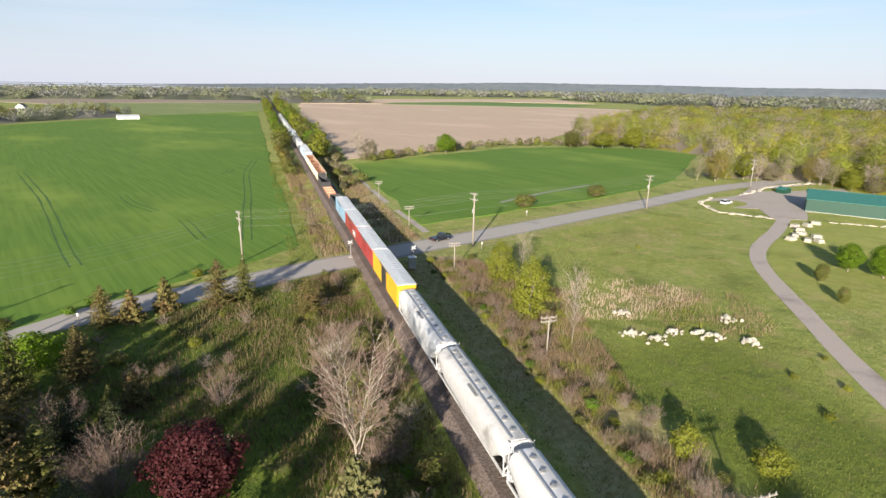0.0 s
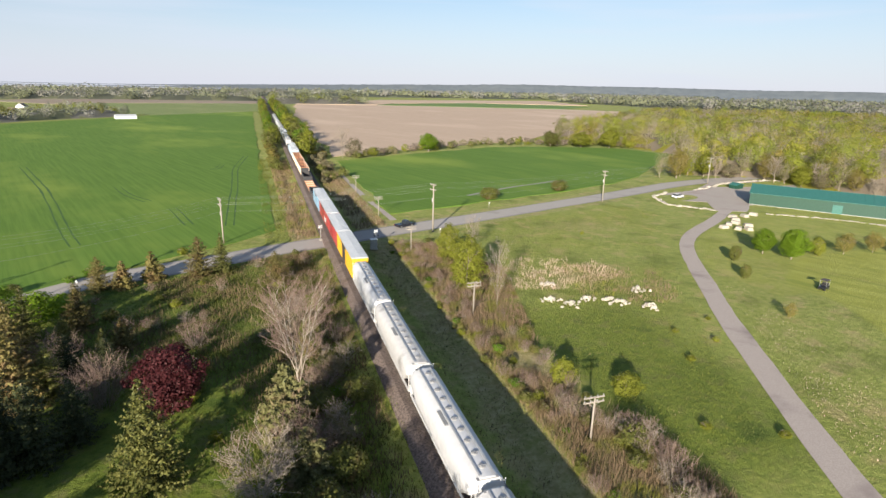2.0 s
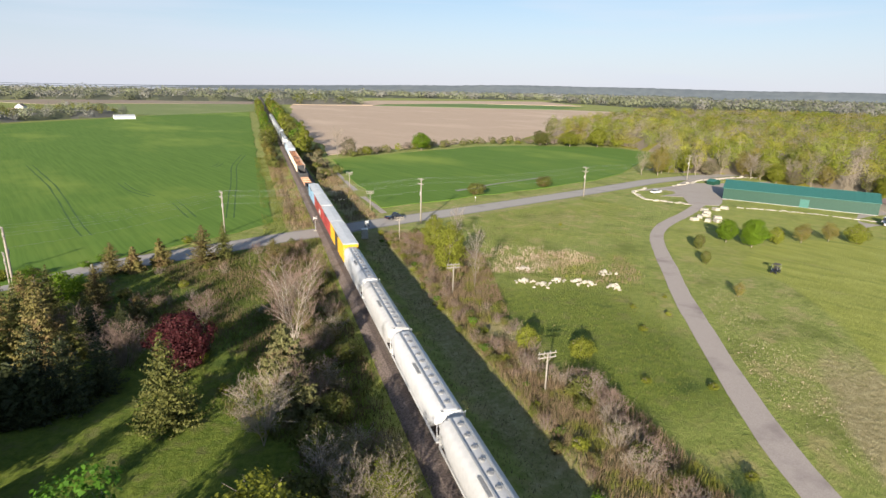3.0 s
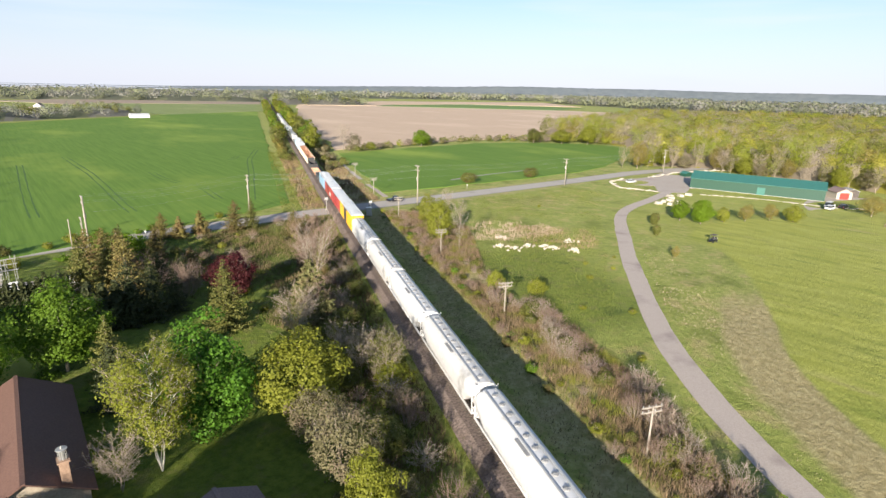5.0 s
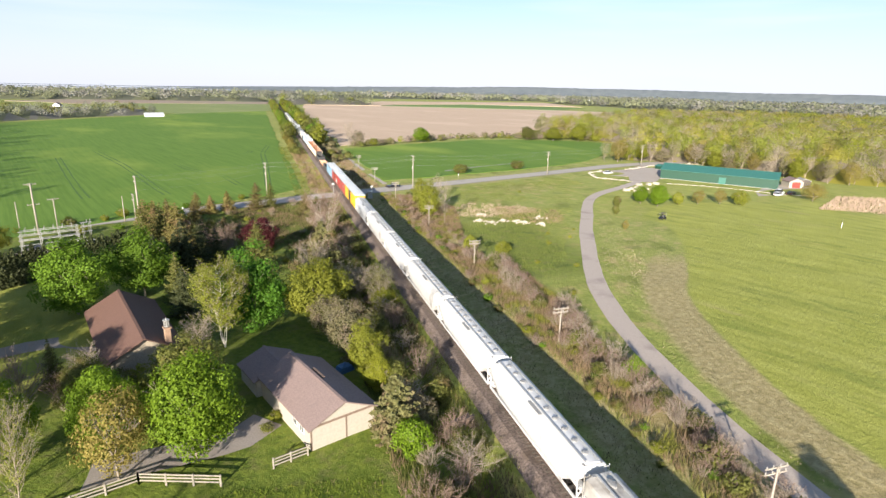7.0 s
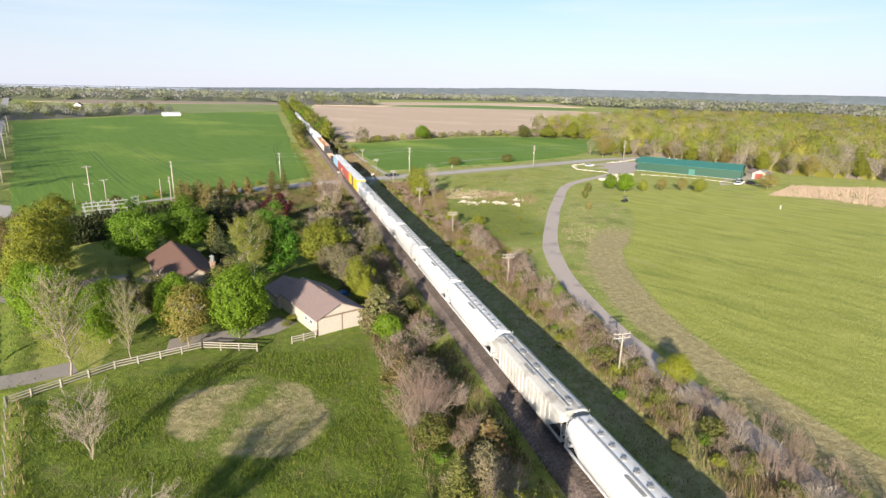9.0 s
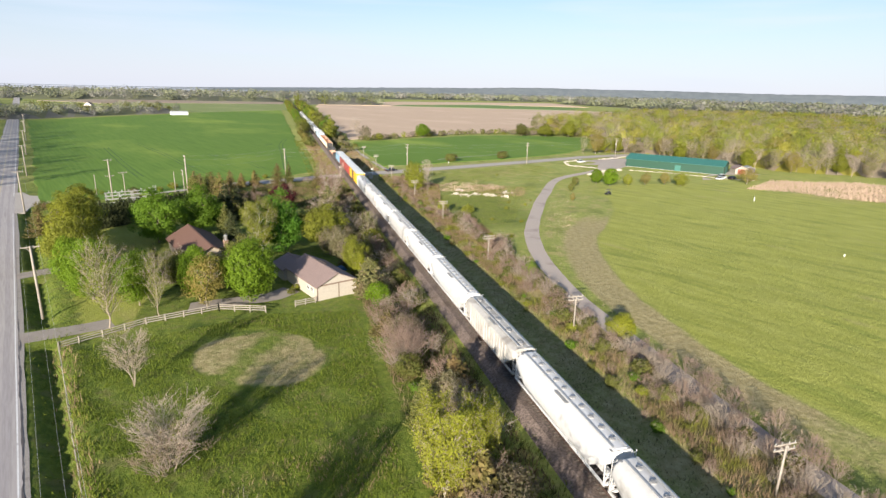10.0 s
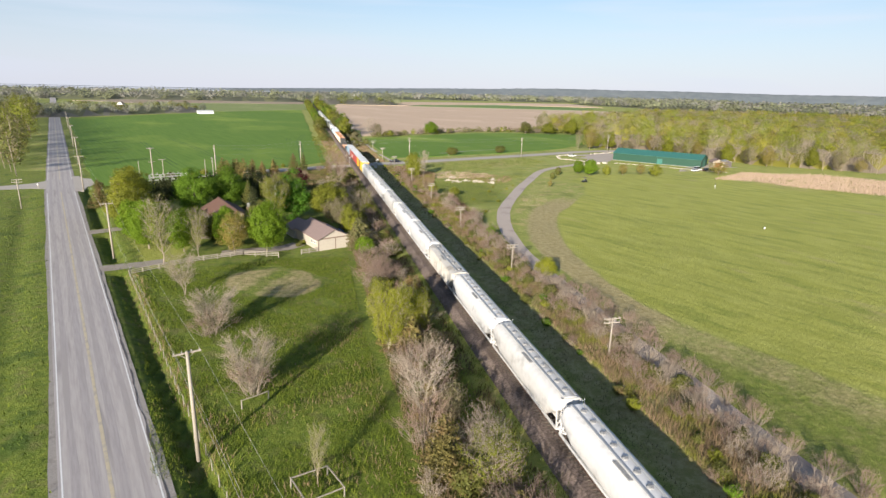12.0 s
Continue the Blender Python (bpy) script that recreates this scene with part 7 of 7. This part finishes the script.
block_row(at((119, 125.5), (114.5, 113.5), (123.4, 104.8)), "row of pale stone blocks edging the gravel yard")
block_row(at((128, 130), (119, 125.8)), "row of pale stone blocks edging the gravel yard")
block_row(at((141.6, 132.5), (162, 142), (185, 145.5), (198, 134)), "long row of pale stone blocks behind the barn")
block_row(at((134, 97), (146, 89), (159, 72), (168, 66)), "low pale stone border below the barn", 0.45)
pallet = Shape().box(-1.2, 1.2, -0.8, 0.8, 0, 0.25).box(-1.0, 1.0, -0.7, 0.7, 0.25, 0.8, 0.05).mesh("stone_pallet", STONE)
for i, (x, y) in enumerate(at((109.5, 87), (112, 85), (114, 84), (116, 90), (119, 93), (121, 96), (113, 89), (125, 96), (129, 97), (117, 87))):
    ob = tagged(new("stone_pallet", pallet), "pallet stacked with pale flat stones", "stone pallet", "stacked stone pallets")
    ob.matrix_world = pose(x, y, 0.0, 0, 0, i * 37)
logs = empty("timber_stack", pose(13.4, -28.4, 0, 0, 0, 20), "stack of old grey railway timbers by the track", "timber")
for i in range(9):
    part("timber", Shape().box(-1.3, 1.3, -0.12, 0.12, 0, 0.22, 0.02), SLEEPER, logs).matrix_local = pose(0.1 * (i % 3), -0.5 + 0.28 * (i % 4), 0.24 * (i // 4), 0, 0, 3 * (i % 3))

# ---------------------------------------------------------------- crossing equipment and vehicles
hut = empty("relay_cabinet", pose(K * 23.6, K * 88.6, 0), "grey steel relay cabinet at the level crossing", "cabinet")
part("case", Shape().box(-0.7, 0.7, -0.5, 0.5, 0.25, 2.3, 0.05), GALV, hut)
part("base_slab", Shape().box(-0.8, 0.8, -0.6, 0.6, 0, 0.25), STONE, hut)
part("roof_lid", Shape().box(-0.78, 0.78, -0.58, 0.58, 2.3, 2.42, 0.03), WHITE_WALL, hut)
for x, y, turn in ((24.6, 91.5, 20), (14.2, 97.6, 200)):
    sg = empty("crossing_signal", yaw_at((K * x, K * y), turn), "grey crossing signal mast with crossed boards", "signal", "level crossing signals")
    part("mast", Shape().tube((0, 0, 0), (0, 0, 3.6), 0.07, 0.06, 8), GALV, sg)
    part("foot", Shape().box(-0.3, 0.3, -0.3, 0.3, 0, 0.2), STONE, sg)
    part("board", Shape().beam((-0.5, -0.1, 3.0), (0.5, -0.1, 3.6), 0.03, 0.22), WHITE_WALL, sg)
    part("board", Shape().beam((-0.5, -0.14, 3.6), (0.5, -0.14, 3.0), 0.03, 0.22), WHITE_WALL, sg)
    for sx in (-0.45, 0.45):
        part("lamp", Shape().tube((sx, -0.12, 2.3), (sx, -0.3, 2.3), 0.16, 0.18, 10), DARK, sg)
CAR_DARK = surface("dark_blue_car_paint", (0.012, 0.014, 0.02), (0.02, 0.022, 0.03), 2, 1, 0.25, bump=0)
CAR_WHITE = surface("white_vehicle_paint", (0.7, 0.7, 0.7), (0.76, 0.76, 0.76), 2, 1, 0.3, bump=0)


def car(xy, turn, paint, label, ln=4.7, w=1.85, h=1.5, pickup=False):
    top = empty("pickup_truck" if pickup else "car", yaw_at(xy, turn, 0.05), label, "car")
    hl = ln / 2
    lower = Shape().loft([[(-hl, -w / 2 + 0.1, 0.45), (-hl, w / 2 - 0.1, 0.45), (-hl, w / 2 - 0.1, 0.85), (-hl, -w / 2 + 0.1, 0.85)],
                          [(-hl + 0.3, -w / 2, 0.3), (-hl + 0.3, w / 2, 0.3), (-hl + 0.3, w / 2, 0.95), (-hl + 0.3, -w / 2, 0.95)],
                          [(hl - 0.4, -w / 2, 0.3), (hl - 0.4, w / 2, 0.3), (hl - 0.4, w / 2, 0.92), (hl - 0.4, -w / 2, 0.92)],
                          [(hl, -w / 2 + 0.15, 0.42), (hl, w / 2 - 0.15, 0.42), (hl, w / 2 - 0.15, 0.75), (hl, -w / 2 + 0.15, 0.75)]])
    part("body", lower, paint, top)
    x0, x1 = (-0.4, 1.5) if pickup else (-hl + 0.35, hl * 0.45)
    cabin = Shape().loft([[(x0, -w / 2 + 0.06, 0.93), (x1, -w / 2 + 0.06, 0.93), (x1, w / 2 - 0.06, 0.93), (x0, w / 2 - 0.06, 0.93)],
                          [(x0 + 0.35, -w / 2 + 0.22, h - 0.05), (x1 - 0.6, -w / 2 + 0.22, h - 0.05), (x1 - 0.6, w / 2 - 0.22, h - 0.05), (x0 + 0.35, w / 2 - 0.22, h - 0.05)]])
    cb = part("cabin", cabin, GLASS, top, "dark glazed cabin")
    part("roof", Shape().box(x0 + 0.33, x1 - 0.58, -w / 2 + 0.2, w / 2 - 0.2, h - 0.05, h, 0.02), paint, cb)
    for x in (-hl * 0.62, hl * 0.62):
        for y in (-w / 2 + 0.1, w / 2 - 0.1):
            wh = part("wheel", Shape().tube((x, y - 0.11, 0.33), (x, y + 0.11, 0.33), 0.33, 0.33, 14), DARK, top)
            part("rim", Shape().tube((x, y - 0.12, 0.33), (x, y + 0.12, 0.33), 0.2, 0.2, 10), GALV, wh)
    for y in (-w / 2 + 0.3, w / 2 - 0.3):
        part("headlight", Shape().box(hl - 0.04, hl + 0.01, y - 0.15, y + 0.15, 0.6, 0.72), INSUL, top)
        part("tail_light", Shape().box(-hl - 0.01, -hl + 0.04, y - 0.12, y + 0.12, 0.65, 0.8), BOX["red"], top)
    return top


car(at((34.0, 105.0))[0], 22, CAR_DARK, "dark car waiting at the level crossing", 5.4, 1.95, 1.75, True)
car(at((125.5, 122.3))[0], 15, CAR_WHITE, "white car parked on the gravel yard")
car(at((155.5, 69.5))[0], 20, CAR_WHITE, "white car parked at the barn end")
car(at((158.5, 72.0))[0], 20, CAR_WHITE, "white van parked at the barn end", 5.2, 1.95, 2.0)
car(at((161.5, 70.0))[0], 20, CAR_DARK, "dark car parked at the barn end")
cart = empty("golf_cart", yaw_at(at((92.6, 47.4))[0], 200), "dark golf cart with a roof on the fairway", "golf cart")
part("body", Shape().box(-1.2, 1.2, -0.6, 0.6, 0.3, 0.75, 0.08), CAR_DARK, cart)
part("seat", Shape().box(-0.5, 0.0, -0.55, 0.55, 0.75, 1.0, 0.05).box(-0.6, -0.45, -0.55, 0.55, 0.75, 1.35, 0.03), DARK, cart)
part("roof", Shape().box(-1.0, 0.8, -0.62, 0.62, 1.85, 1.93, 0.03), UNDER, cart)
for x in (-0.95, 0.75):
    for y in (-0.55, 0.55):
        part("roof_post", Shape().tube((x, y, 0.7), (x, y, 1.86), 0.025, 0.025, 6), GALV, cart)
for x in (-0.85, 0.85):
    for y in (-0.5, 0.5):
        part("wheel", Shape().tube((x, y - 0.1, 0.22), (x, y + 0.1, 0.22), 0.22, 0.22, 12), DARK, cart)
marker = empty("yardage_post", yaw_at((149, 33.8)), "thin white post with a dark top on the fairway", "post")
part("shaft", Shape().tube((0, 0, -0.1), (0, 0, 1.5), 0.09, 0.08, 8), WHITE_WALL, marker)
part("top_band", Shape().tube((0, 0, 1.5), (0, 0, 2.2), 0.1, 0.09, 8), DARK, marker, "dark band at the top")
tee = empty("distance_sign", yaw_at((114.8, -27.1), 20), "small white marker board on the fairway", "sign")
part("board", Shape().box(-0.35, 0.35, -0.03, 0.03, 0.25, 0.75), WHITE_WALL, tee)
part("leg", Shape().box(-0.28, -0.22, -0.02, 0.02, -0.05, 0.25).box(0.22, 0.28, -0.02, 0.02, -0.05, 0.25), POLE, tee)
tarp = empty("tarp_cover", pose(2.8, -13.4, 0, 0, 0, 30), "blue tarpaulin over garden goods", "tarpaulin")
part("cover", Shape().loft([[(-1, -0.8, 0), (1, -0.8, 0), (1, 0.8, 0), (-1, 0.8, 0)], [(-0.8, -0.6, 0.7), (0.8, -0.6, 0.6), (0.7, 0.6, 0.8), (-0.8, 0.6, 0.65)], [(-0.2, -0.1, 1.0), (0.2, -0.1, 0.95), (0.2, 0.1, 1.0), (-0.2, 0.1, 0.98)]]), BLUE_TARP, tarp)

# sleepers of the stretch that the walk passes
sleeper = Shape().box(-1.3, 1.3, -0.115, 0.115, RAIL_Z - 0.36, RAIL_Z - 0.205).mesh("sleeper", SLEEPER)
for i in range(290):
    ob = new("sleeper", sleeper)
    ob.parent = track
    ob.matrix_local = pose(0.02 * ((i * 7) % 5 - 2), -118 + i * 0.58, 0)

# ---------------------------------------------------------------- brush and grass
r = np.random.default_rng(91)
on_road = lambda x, y: (away(x, y, CROSS_ROAD)[0] < 5.2) | (away(x, y, CLUB_DRIVE)[0] < 2.9) | (np.abs(x - RAIL_X) < 3.7)
east = [(30, -150), (38.5, -150), (38.3, -60), (38.4, -25), (40, -12), (42.5, 0), (43, 20), (39.5, 34), (40, 46), (45, 64), (49, 80), (40, 100), (31, 104), (30.8, 20), (31, -60)]
stems("brush_strip_east", scatter(east, 42, r, 0.30, 0.10, on_road), 1.0, 0.03, TAN_STEM, r, 0.22, "dry tan brush beside the railway")
stems("tall_grass_east", scatter([(30.6, -150), (34, -150), (33, 104), (30.4, 106)], 12, r, 0.3, 0.2, on_road), 0.7, 0.045, GREEN_STEM, r, 0.3, "rough green grass beside the railway", "grass")
west = [(3.5, -150), (14.8, -150), (15.3, 104), (7, 100), (4, 60), (5, 20), (4.5, -30)]
# both western strips take the dark stems to imitate tree shade by the track
stems("brush_strip_west", scatter(west, 16, r, 0.5, 0.12, on_road), 0.95, 0.036, DARK_STEM, r, 0.25, "dry stems and weeds beside the railway")
stems("tall_grass_west", scatter(west, 13, r, 0.3, 0.2, on_road), 0.6, 0.05, DARK_STEM, r, 0.3, "rough grass beside the railway, darkened as if shaded", "grass")
verge_nw = [(9, 108), (16, 108), (15, 260), (7, 260)]
fringe = scatter([(14.4, -150), (16.6, -150), (16.7, 104), (14.6, 104)], 14, r, 0.55, 0.5, lambda x, y: away(x, y, CROSS_ROAD)[0] < 5.2)
stems("ballast_weeds", fringe, 0.55, 0.04, GREEN_STEM, r, 0.35, "weeds creeping over the ballast edge")
stems("field_edge_grass", scatter([(3.5, 104), (9, 110), (9, 260), (2, 260)], 7, r, 0.4, 0.15, on_road), 0.6, 0.06, GREEN_STEM, r, 0.3, "rough grass along the wheat's edge", "grass")
stems("ditch_grass_east", scatter([(23.8, -150), (30.6, -150), (30.4, 104), (23.8, 104)], 7, r, 0.35, 0.25, on_road), 0.4, 0.04, DARK_STEM, r, 0.35, "short rough grass of the railway ditch", "grass")
stems("verge_brush", np.concatenate([scatter(verge_nw, 8, r, 0.35, 0.1, on_road), scatter([(25, 114), (34, 116), (33, 250), (24, 250)], 6, r, 0.4, 0.1, on_road)]), 1.1, 0.07, TAN_STEM, r, 0.25, "tan brush on the railway verge")
old_yard = [(-28, 78), (-10, 90), (6, 98), (12, 100), (13, 40), (5, 20), (-10, 40), (-22, 50)]
stems("yard_weeds", scatter(old_yard, 17, r, 0.45, 0.07, on_road), 0.8, 0.04, DARK_STEM, r, 0.3, "tangle of dry weeds in the old yard")
stems("yard_grass", scatter(old_yard, 5, r, 0.5, 0.11, on_road), 0.4, 0.05, GREEN_STEM, r, 0.3, "rough green grass in the old yard", "grass")
lawn = at((-31, -36), (-9, -29.5), (3, -31), (2, -60), (3, -108), (-13, -108))
dry_spot = lambda x, y: np.hypot((x + 11.2) / 8.7, (y + 47.6 + 0.2 * (x + 11.2)) / 8.1) < 1.0
stems("rough_lawn", scatter(lawn, 38, r, 0.45, 0.16, dry_spot), 0.32, 0.036, LUSH_BLADE, r, 0.35, "long green grass of the paddock", "grass")
stems("dry_tufts", scatter(lawn, 3, r, 0.9, 0.04), 0.3, 0.03, TAN_STEM, r, 0.35, "dry grass tufts in the paddock", "grass")
meadow = [(40, -30), (45, 0), (60, 32), (84, 70), (98, 96), (118, 112), (110, 132), (60, 116), (38, 104), (42, 40)]
stems("paddock_weeds", scatter(at((-12, -64), (2, -60), (3, -108), (-11, -108), (-16, -84)), 8, r, 0.8, 0.14), 0.5, 0.035, TAN_STEM, r, 0.35, "dry brown weeds in the paddock", "grass")
stems("meadow_tufts", scatter(meadow, 7, r, 0.5, 0.05, on_road), 0.26, 0.055, GREEN_STEM, r, 0.35, "rough meadow grass tufts", "grass")
stems("verge_tufts", scatter([(36, -100), (44, -100), (44, -30), (52, -10), (76, 24), (90, 60), (80, 60), (62, 26), (48, -6), (42, -30)], 4, r, 0.7, 0.05, on_road), 0.22, 0.045, REED, r, 0.4, "pale dry grass along the drive", "grass")
stems("reeds", scatter([(44, 68), (57, 64), (72, 70), (70, 80), (52, 86)], 8, r, 0.6, 0.2), 0.8, 0.04, REED, r, 0.12, "stand of pale pinkish reeds", "reeds")
stems("reeds_east", scatter([(166, 55), (194, 71), (230, 60), (262, 10), (236, -22), (208, 8), (188, 30), (179, 47)], 7, r), 1.0, 0.07, REED, r, 0.12, "broad bed of pale reeds", "reeds")
stems("weed_patch", scatter([(56, 60), (74, 52), (78, 70), (62, 80)], 6, r, 0.5, 0.2), 0.7, 0.06, TAN_STEM, r, 0.3, "brown weeds round the stone heaps")
ditch = [q for q in straight_line(MAIN_ROAD, 3) if q[1] < 50]
side = np.array([(x + (6 + 7 * r.random()) * 0.937, y + 3 * r.random()) for x, y in ditch for _ in range(60)])
stems("ditch_grass", side, 0.3, 0.06, LUSH_BLADE, r, 0.3, "long grass along the ditch", "grass")
hedge_line = straight_line(at((-32.9, -35.6), (-21.5, -66), (-9.5, -98), (-4, -112)), 2)
over_fence = np.array([(x + r.normal(0, 0.7), y + r.uniform(0, 2)) for x, y in hedge_line for _ in range(34)])
stems("fence_brush", over_fence, 0.95, 0.04, TAN_STEM, r, 0.3, "dry weeds grown through the wire fence")
far_side = np.array([(x - (5.5 + 26 * r.random()) * 0.937, y + 3 * r.random()) for x, y in ditch for _ in range(70)])
stems("crop_edge_grass", far_side, 0.4, 0.07, LUSH_BLADE, r, 0.3, "long green grass beside the road", "grass")

# shrubs along the line
SHRUB = thicket(3.0, 4.0, 201, RED_TWIG, 46)
SHRUB_GREY = thicket(3.2, 3.8, 202, TWIG, 46)
BUSH = leafy_tree("yellow", 2.2, 3.0, 203, 0.0, 900, 0.125)
BUSH_GREEN = leafy_tree("maple", 2.0, 3.0, 204, 0.0, 900, 0.125)
BUSH_OLIVE = leafy_tree("olive", 2.2, 3.2, 205, 0.0, 900, 0.125)


def shrubs(kinds, spots, group):
    for i, (x, y, s) in enumerate(spots):
        me, nm, label = kinds[i % len(kinds)]
        plant(nm, (x, y), me, label, "shrub", group, (i * 67) % 360, (s, s, s * (0.85 + 0.3 * ((i * 5) % 4) / 4)))


bare_kind = (SHRUB, "bare_shrub", "leafless reddish brown shrub beside the railway")
grey_kind = (SHRUB_GREY, "bare_shrub", "leafless grey shrub of many thin stems")
gold_kind = (BUSH, "bush", "yellow-green leafy bush in the brush")
green_kind = (BUSH_GREEN, "bush", "fresh green leafy bush in the brush")
olive_kind = (BUSH_OLIVE, "bush", "olive leafy bush in the brush")
rows = [(r.uniform(33.6, 38.4) + (2.4 if -14 < y < 24 else 0), y + r.uniform(-1, 1), r.uniform(0.6, 1.05) * (1.2 if -45 < y < 26 else 1)) for y in np.arange(-128, 30, 1.15)]
shrubs([bare_kind, grey_kind, bare_kind, olive_kind], rows, "bare shrubs east of the railway")
rows = [(x + r.normal(0, 0.5), y + r.uniform(-1, 1), r.uniform(0.55, 0.95)) for y in np.arange(-128, -56, 2.6) for x in (37.8, 41.4)]
shrubs([grey_kind, bare_kind], rows, "bare shrubs along the drive")
rows = [(r.uniform(29.8, 34.2), y + r.uniform(-1, 1), r.uniform(0.3, 0.68)) for y in np.arange(-128, 104, 2.0)]
shrubs([gold_kind, olive_kind, green_kind, bare_kind, olive_kind], rows, "bushes east of the railway")
rows = [(r.uniform(31.5, 41), y + r.uniform(-1, 1), r.uniform(0.35, 0.75)) for y in np.arange(30, 102, 1.3)]
shrubs([bare_kind, olive_kind, bare_kind], rows, "brush east of the railway")
rows = [(8.0 + r.normal(0, 1.7), y + r.uniform(-1, 1), r.uniform(0.45, 0.95)) for y in np.arange(-128, 60, 2.9)]
shrubs([olive_kind, bare_kind, grey_kind, green_kind, bare_kind], rows, "brush west of the railway")
rows = [(x, y, r.uniform(0.4, 0.9)) for x, y in scatter(old_yard, 0.018, r)]
shrubs([bare_kind, olive_kind, grey_kind, bare_kind, gold_kind], rows, "brush of the old yard")
rows = [(x, y, r.uniform(0.3, 0.55)) for x, y in ((48, 22.3), (55.2, 18.6), (62, 44), (66, 40), (58, 36), (71, 47), (46, 4), (80, 100))]
shrubs([(BUSH, "bush", "pale green weed clump on the meadow")], rows, "weed clumps on the meadow")
rows = [(K * x + r.normal(0, 1), K * y + r.normal(0, 1), r.uniform(0.7, 1.3)) for x, y in ((-38, 76), (-34, 78), (-28, 82), (-42, 72), (-46, 70), (-24, 84), (-12, 92), (-60, 56), (-37, 62), (-41, 60), (-63, 50))]
shrubs([gold_kind, olive_kind, green_kind], rows, "bushes at the cross road")
rows = [(-6.8 + 0.9 * i, -24.5 + 2.0 * i, 0.55) for i in range(2)] + [(-23.5, -11.6, 1.3), (-20.6, -12.0, 1.35), (-26.6, -11.4, 1.4), (-17.6, -11.0, 1.1), (6.5, 37, 0.8)]
shrubs([olive_kind, gold_kind], rows, "garden bushes")
